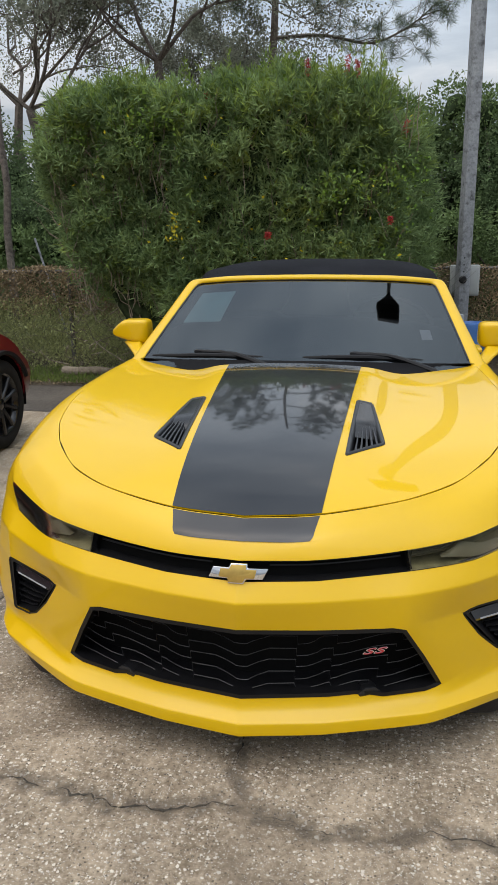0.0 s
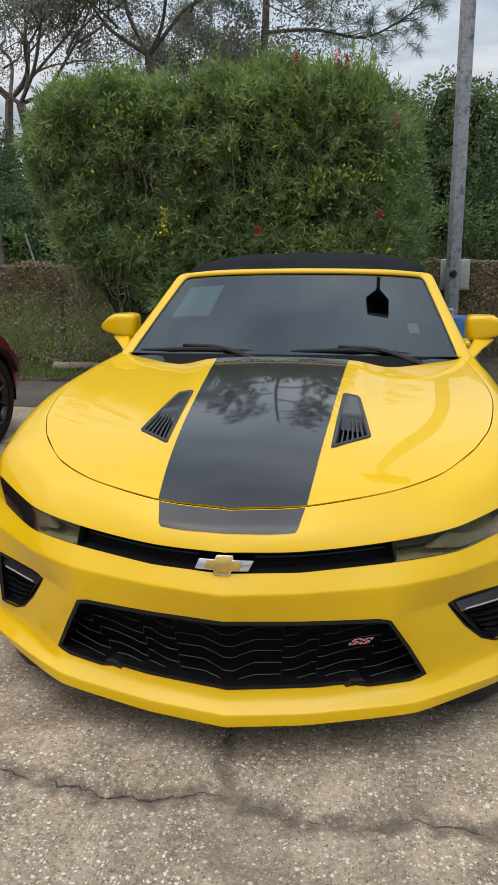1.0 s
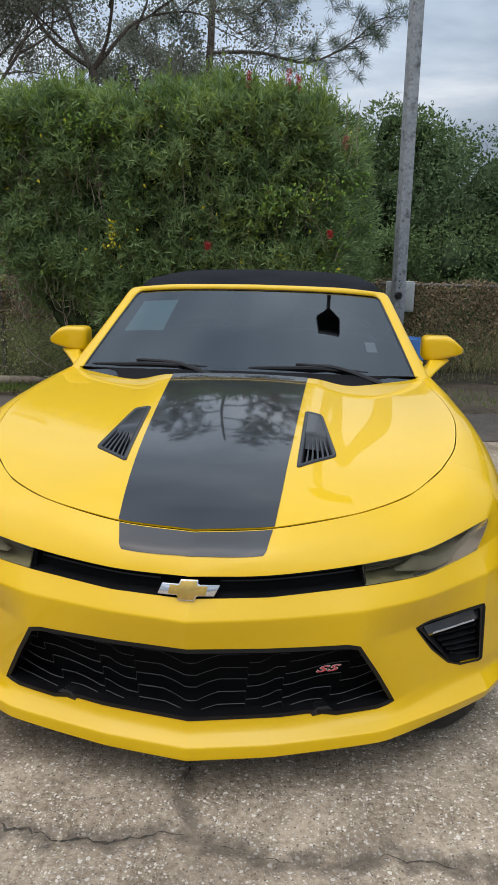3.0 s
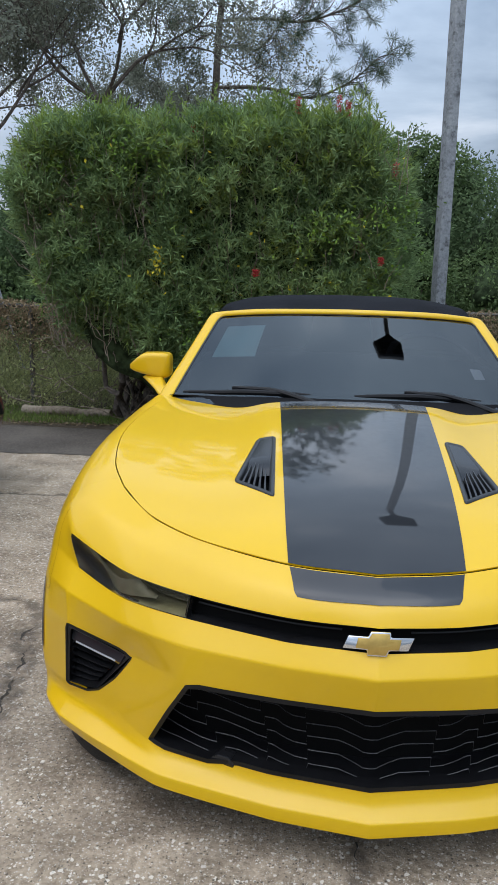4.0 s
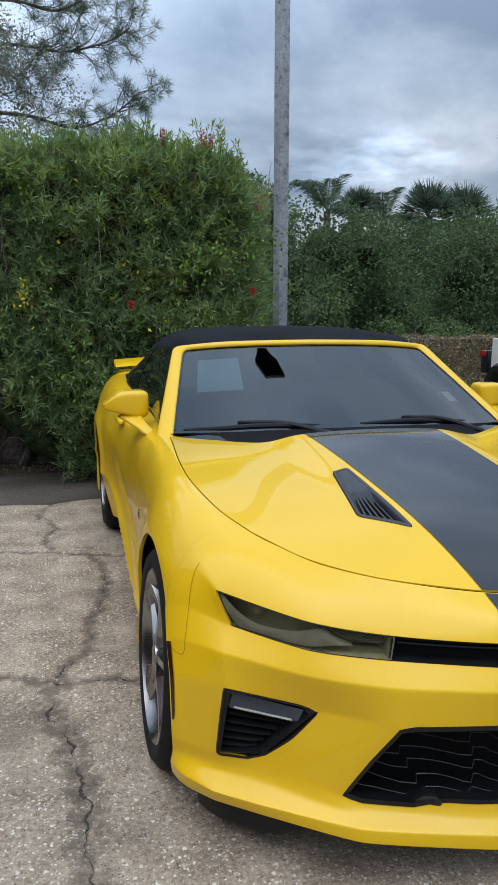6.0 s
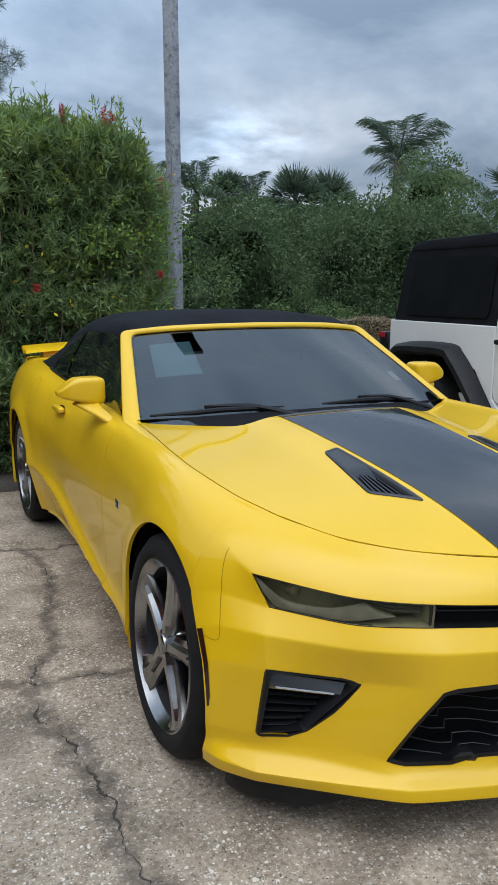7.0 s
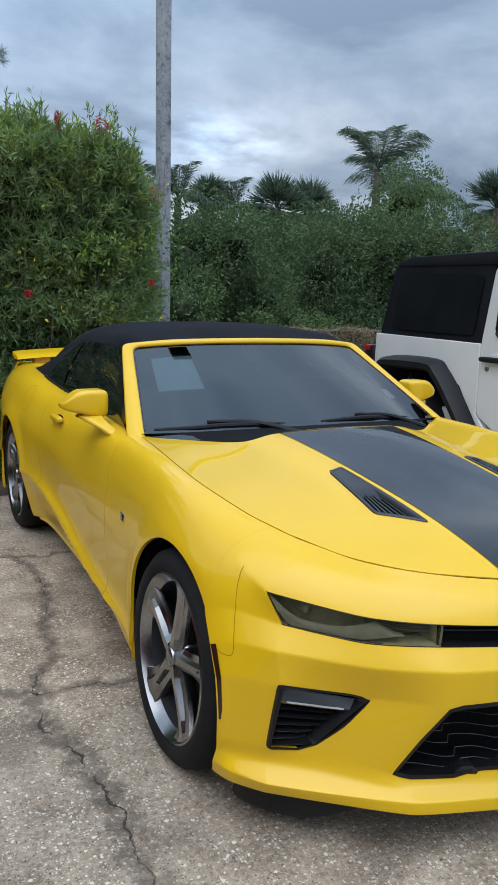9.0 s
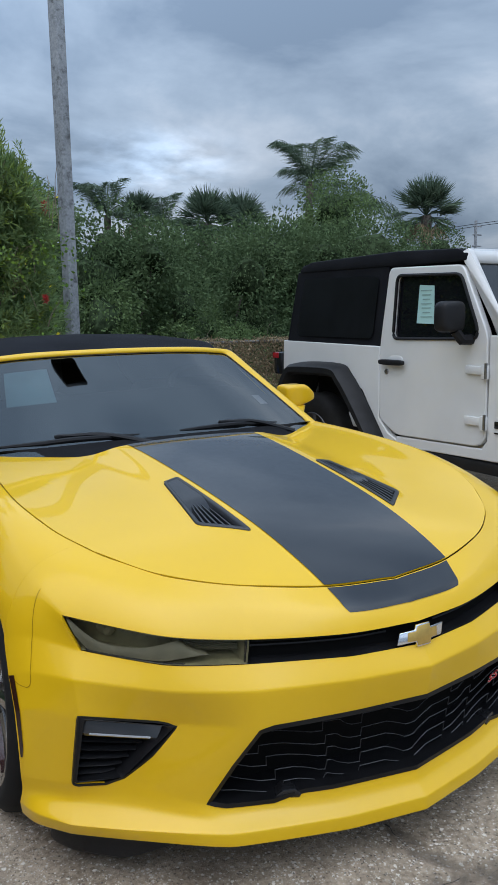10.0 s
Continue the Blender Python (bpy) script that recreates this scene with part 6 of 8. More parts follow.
part("bonnet", sheet("bonnet", cr(np.array(hoodp), 5), out=(0, 0, 1)), WHITE, offroader, "white bonnet", smooth=60, thick=0.02)
part("engine_bay_sides", prism([(0.62, 0.62), (1.95, 0.62), (1.95, 1.24), (1.2, 1.20), (0.66, 1.12)], "x", mx_ - 0.55, mx_ + 0.55, 0.02), WHITE, offroader, "white inner wings")
part("front_bumper", box(mx_, 0.42, 0.58, 1.45, 0.18, 0.20, 0.03), BLACKPLASTIC, offroader, "black front bumper")
for s in (-1, 1):
    part("headlamp", lathe([(0.001, -0.05), (0.085, -0.03), (0.095, 0.0), (0.095, 0.05)], 28, "y", (mx_ + s * 0.40, 0.62, 0.96)), CHROME, offroader, "round headlamp")
jp = part("price_sheet", prism([(2.775, 1.375), (2.60, 1.37), (2.605, 1.63), (2.75, 1.64)], "x", JX + 0.012, JX + 0.014), PAPER, offroader, "pale green sheet in the side window")
for k in range(7):
    part("print_bar", box(JX + 0.0105, 2.68, 1.60 - 0.03 * k, 0.002, 0.11 - 0.02 * (k % 3), 0.007), INK, jp)
# maker's mark on the cowl as plain dark bars
part("maker_mark", box(JX - 0.004, 1.92, 0.735, 0.006, 0.20, 0.045, 0.002), GLOSSBLACK, offroader, "dark bar-shaped mark")
part("model_mark", box(JX - 0.004, 1.92, 0.682, 0.006, 0.20, 0.010, 0.002), GLOSSBLACK, offroader, "thin dark bar-shaped mark")

# ---------------------------------------------------------------- dark red car on the other side
RXO, RW = -2.29, 1.78
red = thing("red_car", "dark red parked car with black alloy wheels", "car")
RH = 3.22
R_TOP = line((-0.6, 0.72), (-0.3, 0.95), (0.3, 1.02), (1.0, 1.04), (2.0, 1.02), (2.7, 0.985), (3.1, 0.93), (3.4, 0.84), (3.65, 0.70), (3.80, 0.56))
R_IN = line((-0.6, 0.16), (-0.3, 0.07), (0.5, 0.06), (2.4, 0.06), (3.0, 0.07), (3.4, 0.11), (3.65, 0.20), (3.80, 0.32))


def red_panel(s):
    ys_ = sorted(set(np.linspace(-0.6, 3.80, 60).round(4)) | {round(h + 0.36 * math.cos(a), 4) for h in (0.55, RH) for a in np.linspace(0, math.pi, 31)} | {round(h + q * 0.3605, 4) for h in (0.55, RH) for q in (-1, 1)})
    rows = []
    for y in ys_:
        zl = 0.19
        for h in (0.55, RH):
            if abs(y - h) < 0.36:
                zl = 0.33 + math.sqrt(0.36**2 - (y - h) ** 2)
        zt, xi = float(R_TOP(y)), float(R_IN(y))
        zt = max(zt, zl + 0.02)
        col = [(-RW / 2 * 0.99 + 0.0 + (RW / 2) * 0.99, y, zt + 0.10 * (1 if y < 3.5 else 0.5)), (RW * 0.28, y, zt + 0.07), (RW / 2 - xi - 0.10, y, zt + 0.015), (RW / 2 - xi, y, zt - 0.03)]
        for v in np.linspace(0.1, 1, 12):
            z = (zt - 0.03) * (1 - v) + zl * v
            k = math.sin(math.pi * min(1, (z - 0.1) / 0.85)) ** 0.5 if 0.1 < z < 0.95 else 0
            col.append((RW / 2 - xi * (1 - 0.75 * k) - 0.0 + 0.015 * math.exp(-((math.hypot(y - RH, z - 0.33) - 0.36) / 0.07) ** 2), y, z))
        rows.append(col)
    return np.array(rows) * (s, 1, 1) + (RXO - RW / 2, 0, 0)


for s in (-1, 1):
    part("body_side", sheet("body_side", red_panel(s), out=(s, 0, 0.3)), REDPAINT, red, "dark red body side and wing", smooth=50, thick=0.012)
    for h in (0.55, RH):
        road_wheel(red, RXO - RW / 2 + s * (RW / 2 - 0.02), h, 0.33, 0.33, 0.225, 0.225, s, GLOSSBLACK, 10, "wheel with a black alloy rim")
        rows = [[(RXO - RW / 2 + s * x, h + 0.365 * math.cos(a), 0.33 + 0.365 * math.sin(a)) for x in (RW / 2 - 0.03, 0.45)] for a in np.linspace(-0.2, math.pi + 0.2, 20)]
        part("wheel_liner", sheet("wheel_liner", rows), DARKVOID, red)
for s in (-1, 1):
    P = [[(RXO - RW / 2 + s * (RW / 2 - 0.015 + dx_), y, z) for dx_, z in ((-0.03, 0.46), (0.006, 0.45), (0.014, 0.36), (0.010, 0.24), (-0.03, 0.19))] for y in np.linspace(0.93, 2.84, 20)]
    part("sill_cladding", sheet("sill_cladding", P, out=(s, 0, 0)), BLACKPLASTIC, red, "black plastic sill cladding", thick=0.01)
    for h in (0.55, RH):
        P = [[(RXO - RW / 2 + s * x_, h + q * math.cos(a), 0.33 + q * math.sin(a)) for x_, q in ((RW / 2 - 0.01, 0.358), (RW / 2 + 0.012, 0.366), (RW / 2 + 0.010, 0.388), (RW / 2 - 0.03, 0.395))] for a in np.linspace(0.42 if h > 2 else -0.15, math.pi + 0.15, 24)]
        part("arch_cladding", sheet("arch_cladding", P, out=(s, 0, 0)), BLACKPLASTIC, red, "black plastic arch trim", thick=0.006)
cab = [(-0.35, 1.0), (0.05, 1.25), (0.55, 1.42), (1.2, 1.44), (1.7, 1.36), (2.35, 1.06)]
rows = []
for y, z in cr(np.array(cab), 5):
    rows.append([(RXO - RW / 2 + x, y, 1.0 + (z - 1.0) * (1 - abs(x / 0.72) ** 6 * 0.9)) for x in np.linspace(-0.72, 0.72, 17)])
part("cabin", sheet("cabin", rows, out=(0, 0, 1)), DARKGLASS, red, "dark glass cabin", smooth=60, thick=0.01)
part("roof", sheet("roof", np.array(rows)[8:17, 3:14] + (0, 0, 0.008), out=(0, 0, 1)), REDPAINT, red, smooth=60, thick=0.01)
part("underbody", box(RXO - RW / 2, 1.6, 0.32, 1.1, 4.1, 0.24, 0.03), DARKVOID, red)
part("nose_cover", moved(pillow((1.35, 0.30, 0.50), 0.5, 0.5, 28), Matrix.Translation((RXO - RW / 2, 3.72, 0.42))), REDPAINT, red, "dark red bumper", smooth=60)
part("tail_cover", moved(pillow((1.50, 0.30, 0.60), 0.5, 0.5, 28), Matrix.Translation((RXO - RW / 2, -0.55, 0.50))), REDPAINT, red, "dark red bumper", smooth=60)

# ---------------------------------------------------------------- ground
rng = np.random.default_rng(7)
CRACKS = [
    [(-0.75, -0.13), (-0.50, -0.114), (-0.32, -0.143), (-0.12, -0.122), (0.04, -0.072), (0.23, -0.109), (0.44, -0.157), (0.69, -0.174), (1.1, -0.16), (1.7, -0.2)],
    [(0.0, -0.08), (-0.03, 0.11), (0.02, 0.5), (-0.01, 1.0)],
    [(-2.6, 3.30), (-2.11, 3.257), (-1.60, 3.30), (-1.28, 3.233), (-1.10, 3.13), (-0.95, 3.02), (-0.6, 3.08), (0.2, 3.1), (1.2, 3.05), (2.2, 3.1)],
    [(-1.12, 3.15), (-1.03, 2.85), (-1.07, 2.41), (-1.13, 2.10), (-1.11, 1.78), (-1.22, 1.46)],
    [(-2.6, 1.72), (-1.77, 1.66), (-1.57, 1.57), (-1.22, 1.46), (-0.95, 1.43), (-0.5, 1.46), (0.4, 1.44), (1.3, 1.47), (2.2, 1.42)],
    [(-1.22, 1.46), (-1.25, 1.23), (-1.18, 0.99), (-1.17, 0.68), (-1.17, 0.30), (-1.13, -0.05), (-1.18, -0.5), (-1.12, -0.9)],
    [(-1.28, 3.24), (-1.33, 3.5), (-1.24, 3.75), (-1.36, 4.1), (-1.30, 4.4)],
]


def ragged(pts, step=0.009, amp=0.017, seed=0):
    P = np.asarray(pts, float)
    d = np.r_[0, np.cumsum(np.hypot(*np.diff(P, axis=0).T))]
    s = np.arange(0, d[-1], step)
    q = np.stack([np.interp(s, d, P[:, 0]), np.interp(s, d, P[:, 1])], 1)
    r = np.random.default_rng(seed)
    j = np.zeros(len(s))
    for f, a in ((0.9, 1.0), (0.35, 0.8), (0.12, 0.7), (0.045, 0.5), (0.018, 0.28)):
        k = r.normal(size=int(d[-1] / f) + 3)
        j += a * np.interp(s / f, np.arange(len(k)), k)
    t = np.gradient(q, axis=0)
    t /= np.linalg.norm(t, axis=1)[:, None] + 1e-9
    return q + np.stack([-t[:, 1], t[:, 0]], 1) * (j * amp)[:, None]


crack_lines = [ragged(c, seed=k + 3) for k, c in enumerate(CRACKS)]
crack_width = [0.011, 0.006, 0.008, 0.009, 0.010, 0.013, 0.006]

xs = np.r_[-900, -300, -100, -40, -15, -8, np.arange(-5, -2.5, 0.25), np.arange(-2.5, 1.0, 0.0135), np.arange(1.0, 5, 0.2), 8, 15, 40, 100, 300, 900]
ys = np.r_[-900, -300, -100, -40, -15, -6, -3, -1.5, np.arange(-1.0, 3.9, 0.0145), np.arange(3.9, 5.8, 0.1), 8, 15, 40, 100, 300, 900]
GX, GY = np.meshgrid(xs, ys)
GZ = np.zeros_like(GX)
DIRT = np.zeros_like(GX)
fine = (GX > -2.7) & (GX < 1.2) & (GY > -1.2) & (GY < 4.6)
fi = np.flatnonzero(fine.ravel())
fp = np.stack([GX.ravel()[fi], GY.ravel()[fi]], 1)
dep, drt = np.zeros(len(fp)), np.zeros(len(fp))
grime_reach = [0.060, 0.045, 0.040, 0.050, 0.050, 0.085, 0.040]
for L, w, gr_ in zip(crack_lines, crack_width, grime_reach):
    for a in range(0, len(L), 12):
        seg = L[a:a + 13:2]
        lo, hi = seg.min(0) - 0.32, seg.max(0) + 0.32
        k = np.flatnonzero(((fp > lo) & (fp < hi)).all(1))
        if not len(k):
            continue
        d = np.sqrt(((fp[k, None] - seg[None]) ** 2).sum(-1)).min(1)
        dep[k] = np.maximum(dep[k], 0.006 * np.exp(-(d / (w * 0.8)) ** 2) + 0.004 * np.exp(-(d / 0.05) ** 2))
        drt[k] = np.maximum(drt[k], np.exp(-(d / gr_) ** 2))
zz = GZ.ravel(); zz[fi] -= dep
dd = DIRT.ravel(); dd[fi] = drt
nx, ny = len(xs), len(ys)
idx = np.arange(nx * ny).reshape(ny, nx)
F = np.stack([idx[:-1, :-1], idx[:-1, 1:], idx[1:, 1:], idx[1:, :-1]], -1).reshape(-1, 4)
gme = bpy.data.meshes.new("ground")
gme.from_pydata(np.stack([GX.ravel(), GY.ravel(), zz], 1).tolist(), [], F.tolist())
at_ = gme.attributes.new("grime", "FLOAT", "POINT")
at_.data.foreach_set("value", dd)
# grime gathers along the cracks, with a ragged edge
n, l = CONCRETE.node_tree.nodes, CONCRETE.node_tree.links
b = n["Principled BSDF"]
src = b.inputs["Base Color"].links[0].from_socket
ga = n.new("ShaderNodeAttribute"); ga.attribute_name = "grime"
tcn = n.new("ShaderNodeTexCoord")
gn = n.new("ShaderNodeTexNoise"); gn.inputs["Scale"].default_value = 16; gn.inputs["Detail"].default_value = 6
l.new(tcn.outputs["Object"], gn.inputs["Vector"])
gm = n.new("ShaderNodeMath"); gm.operation = "MULTIPLY"
l.new(ga.outputs["Fac"], gm.inputs[0]); l.new(gn.outputs[0], gm.inputs[1])
gr = n.new("ShaderNodeMapRange"); gr.inputs[1].default_value = 0.26; gr.inputs[2].default_value = 0.50; gr.inputs[4].default_value = 0.66
l.new(gm.outputs[0], gr.inputs[0])
gx = n.new("ShaderNodeMix"); gx.data_type = "RGBA"; gx.inputs[7].default_value = (0.085, 0.068, 0.052, 1)
l.new(gr.outputs[0], gx.inputs[0]); l.new(src, gx.inputs[6]); l.new(gx.outputs[2], b.inputs["Base Color"])
ground = tagged(part("ground", gme, CONCRETE, smooth=60), "worn pale concrete with shell chips and cracks", "ground", kind="structure")

# dirt lying in the cracks
for k, (L, w) in enumerate(zip(crack_lines, crack_width)):
    t = np.gradient(L, axis=0); t /= np.linalg.norm(t, axis=1)[:, None] + 1e-9
    nrm = np.stack([-t[:, 1], t[:, 0]], 1)
    r = np.random.default_rng(k + 50)
    hw = (w * 0.27 * np.clip(np.interp(np.arange(len(L)) / 9, np.arange(len(L) // 9 + 2), r.normal(0.5, 0.75, len(L) // 9 + 2)), 0.06, 2.2) * r.uniform(0.4, 1.6, len(L)))[:, None]
    z = np.full((len(L), 1), -0.0045)
    part("crack_fill", sheet("crack_fill", np.stack([np.c_[L + nrm * hw, z], np.c_[L - nrm * hw, z]]), out=(0, 0, 1)), CRACKDIRT, ground, smooth=0)


def wavy(y0, amp, seed, x0=-60, x1=60):
    xx = np.r_[np.linspace(x0, -7, 12), np.arange(-6.8, 6.8, 0.12), np.linspace(7, x1, 12)]
    r = np.random.default_rng(seed)
    off = np.interp(xx * 1.7, np.arange(-110, 110), r.normal(size=220)) * amp + np.interp(xx * 6, np.arange(-400, 400), r.normal(size=800)) * amp * 0.5
    return xx, y0 + off


xx, ye = wavy(4.42, 0.05, 3)
rows = [np.c_[xx, ye, np.full(len(xx), 0.004)], np.c_[xx, ye + 0.05, np.full(len(xx), 0.010)], np.c_[xx, np.full(len(xx), 5.9), np.full(len(xx), 0.010)]]
tagged(part("asphalt_strip", sheet("asphalt_strip", rows, out=(0, 0, 1)), ASPHALT), "dark worn asphalt strip before the verge", "road", kind="structure")
xx, ye = wavy(5.52, 0.04, 5)
rows = [np.c_[xx, ye, np.full(len(xx), 0.012)], np.c_[xx, ye + 0.06, np.full(len(xx), 0.035)], np.c_[xx, np.full(len(xx), 6.3), np.full(len(xx), 0.06)], np.c_[xx, np.full(len(xx), 12), np.full(len(xx), 0.05)], np.c_[xx * 6, np.full(len(xx), 300), np.full(len(xx), 0.05)]]
tagged(part("verge", sheet("verge", rows, out=(0, 0, 1)), SOIL), "bare soil verge with leaf litter", "verge", kind="structure")


# ---------------------------------------------------------------- foliage tools
def unit(v):
    return v / (np.linalg.norm(v, axis=-1, keepdims=True) + 1e-9)


def blades(name, base, way, length, width, material, parent=None, label="", kind="", lift=0.12):
    """Many small leaves: each a pointed four-cornered blade with a slight fold."""
    n_ = len(base)
    way = unit(way)
    side = unit(np.cross(way, rng.normal(size=(n_, 3))))
    up = np.cross(side, way)
    L = np.broadcast_to(np.asarray(length, float), (n_,))[:, None]
    W = np.broadcast_to(np.asarray(width, float), (n_,))[:, None]
    V = np.stack([base, base + way * L * 0.45 + side * W * 0.5 + up * L * lift * 0.3, base + way * L - up * L * lift, base + way * L * 0.45 - side * W * 0.5 + up * L * lift * 0.3], 1)
    me = bpy.data.meshes.new(name)
    me.vertices.add(4 * n_); me.loops.add(4 * n_); me.polygons.add(n_)
    me.vertices.foreach_set("co", V.ravel())
    me.loops.foreach_set("vertex_index", np.arange(4 * n_))
    me.polygons.foreach_set("loop_start", np.arange(0, 4 * n_, 4))
    me.update(calc_edges=True)
    ob = part(name, me, material, parent, label, smooth=0)
    return tagged(ob, kind=kind) if kind else ob


def sprigs(c, axis, k, spread, reach):
    """Leaf roots and ways for k leaves along each short twig."""
    n_ = len(c)
    axis = unit(axis)
    t = rng.uniform(0, 1, (n_, k, 1))
    base = c[:, None] + axis[:, None] * t * reach
    way = unit(axis[:, None] * (0.35 + 0.7 * t) + rng.normal(size=(n_, k, 3)) * spread)
    return base.reshape(-1, 3), way.reshape(-1, 3)


def limb(p0, p1, r0, r1, sag=0.0, wob=0.03, n=8, seed=0):
    r = np.random.default_rng(seed)
    t = np.linspace(0, 1, n)[:, None]
    P = np.array(p0) * (1 - t) + np.array(p1) * t
    d = np.linalg.norm(np.array(p1) - p0)
    P[1:-1] += r.normal(size=(n - 2, 3)) * wob * d
    P[:, 2] += (-sag * d * 4 * t * (1 - t))[:, 0]
    return cr(P, 2), np.linspace(r0, r1, 2 * n - 1)


def many_tubes(name, items, material, parent, label="", sides=5):
    """Several rods joined into one part."""
    V, F = [], []
    for pts, rad in items:
        pts = np.asarray(pts, float)
        rad = np.broadcast_to(np.asarray(rad, float), (len(pts),))
        d = unit(np.gradient(pts, axis=0))
        s = unit(np.cross(d, np.array((0.31, 0.22, 0.93))))
        u = np.cross(s, d)
        k0 = len(V)
        for i in range(len(pts)):
            for k in range(sides):
                a = 2 * math.pi * k / sides
                V.append(pts[i] + (s[i] * math.cos(a) + u[i] * math.sin(a)) * rad[i])
        for i in range(len(pts) - 1):
            for k in range(sides):
                F.append((k0 + i * sides + k, k0 + i * sides + (k + 1) % sides, k0 + (i + 1) * sides + (k + 1) % sides, k0 + (i + 1) * sides + k))
    return part(name, from_arrays(name, V, F), material, parent, label, smooth=60)


# ---------------------------------------------------------------- big clipped bush behind the car
bush = thing("hedge_bush", "tall broad bottlebrush bush with narrow leaves and red blooms", "bush", (-1.0, 5.9, 0.03))


def under(ob):
    """Lets parts given in world places sit under a thing that stands elsewhere."""
    for c in ob.children:
        c.location = tuple(-v for v in ob.location)


HX0, HX1, HY0, HY1 = -2.70, 0.60, 4.98, 6.28


def hedge_points(n_):
    """Places on the bush's uneven outer skin with the way outwards."""
    pick = rng.random(n_)
    p, nr = np.zeros((n_, 3)), np.zeros((n_, 3))
    u, v = rng.random(n_), rng.random(n_)
    fr, tp, rt = pick < 0.60, (pick >= 0.60) & (pick < 0.78), (pick >= 0.78) & (pick < 0.92)
    lf = pick >= 0.92
    top_z = lambda x: 2.74 + 0.035 * np.sin(x * 1.9 + 2.2) + 0.025 * np.sin(x * 5.3) - 0.20 * np.clip((x - 0.15) / 0.5, 0, 1) ** 2
    X = HX0 + (HX1 - HX0) * u
    low = np.where(X < -1.25, 0.42 + 0.85 * np.clip((-1.25 - X) / 1.4, 0, 1), 0.06)
    p[fr] = np.c_[X, np.full(n_, HY0), low + (top_z(X) - low) * v][fr]; nr[fr] = (0, -1, 0.12)
    p[tp] = np.c_[X, HY0 + (HY1 - HY0) * v, top_z(X)][tp]; nr[tp] = (0, -0.1, 1)
    Z = 0.25 + 2.2 * u
    p[rt] = np.c_[np.full(n_, HX1), HY0 + (HY1 - HY0) * v, Z][rt]; nr[rt] = (1, -0.1, 0.15)
    p[lf] = np.c_[np.full(n_, HX0), HY0 + (HY1 - HY0) * v, 0.9 + 1.6 * u][lf]; nr[lf] = (-1, -0.1, 0.15)
    # rounded edges and lumps
    q = p.copy()
    cx = np.clip(q[:, 0], HX0 + 0.35, HX1 - 0.35); cz = np.minimum(q[:, 2], 2.35 - 0.16 * np.clip((q[:, 0] - 0.1) / 0.5, 0, 1)); cy = np.clip(q[:, 1], HY0 + 0.35, HY1 - 0.35)
    d = q - np.c_[cx, cy, cz]
    ln = np.linalg.norm(d, axis=1)
    over = ln > 0.36
    q[over] = np.c_[cx, cy, cz][over] + d[over] / ln[over, None] * 0.40
    nr[over] = d[over] / ln[over, None]
    lump = 0.03 * np.sin(q[:, 0] * 3.1 + q[:, 2] * 2.3) * np.sin(q[:, 2] * 3.7 - q[:, 0]) + np.array([0.26 * min(0.22, noise.noise(Vector(v) * 3.4)) + 0.20 * min(0.15, noise.noise(Vector(v) * 8.0)) for v in q])
    q = q + unit(nr) * lump[:, None]
    # the side over the fence draws in towards its foot
    pull = 0.62 * np.clip((1.9 - q[:, 2]) / 1.5, 0, 1) * np.clip((-1.0 - q[:, 0]) / 1.7, 0, 1)
    q[:, 0] += pull
    # the end by the lamp post slants back
    q[:, 0] += (0.30 * np.clip(q[:, 1] - 5.0, 0, 1) - 0.20) * np.clip((q[:, 0] + 0.4) / 1.0, 0, 1.2)
    return q, unit(nr)


hp, hn = hedge_points(16000)
depth = rng.exponential(0.075, len(hp))
hp = hp - hn * depth[:, None] + rng.normal(size=hp.shape) * 0.025
ax = unit(hn * 0.7 + (0, -0.05, 0.55) + rng.normal(size=hp.shape) * 0.55)
# paler young leaves crowd the top, partly to paint in sky light
young = rng.random(len(hp)) < np.clip(0.04 + 0.75 * (hp[:, 2] - 2.1), 0.05, 0.62)
bs, wy = sprigs(hp[~young], ax[~young], 11, 0.55, 0.10)
blades("leaves", bs, wy, rng.uniform(0.055, 0.105, len(bs)), rng.uniform(0.009, 0.015, len(bs)), L_BUSH, bush, "narrow green leaves", "stuff")
bs, wy = sprigs(hp[young], ax[young], 11, 0.5, 0.11)
blades("young_leaves", bs, wy, rng.uniform(0.055, 0.10, len(bs)), rng.uniform(0.009, 0.014, len(bs)), L_BUSHTIP, bush, "paler young leaves, crowded on top to look sky-lit", "stuff")
# shoots that stand above the clipped top
sx = rng.uniform(HX0 + 0.2, 0.38, 90)
sx = np.r_[sx, rng.uniform(0.0, 0.42, 40)]
sy = rng.uniform(HY0 + 0.05, HY0 + 0.9, len(sx))
roots = np.c_[sx, sy, 2.64 - 0.14 * np.clip((sx - 0.15) / 0.4, 0, 1)]
hs = rng.uniform(0.10, 0.40, len(sx))
tips = roots + np.c_[rng.normal(size=len(sx)) * 0.05, rng.normal(size=len(sx)) * 0.05, hs]
bb, ww = [], []
for a, b_ in zip(roots, tips):
    t = rng.uniform(0, 1, (26, 1))
    bb.append(a + (b_ - a) * t); ww.append(unit(b_ - a) * 0.8 + rng.normal(size=(26, 3)) * 0.55)
bb, ww = np.concatenate(bb), np.concatenate(ww)
blades("shoot_leaves", bb, ww, rng.uniform(0.04, 0.075, len(bb)), 0.011, L_BUSHTIP, bush, "upright leafy shoots", "stuff")
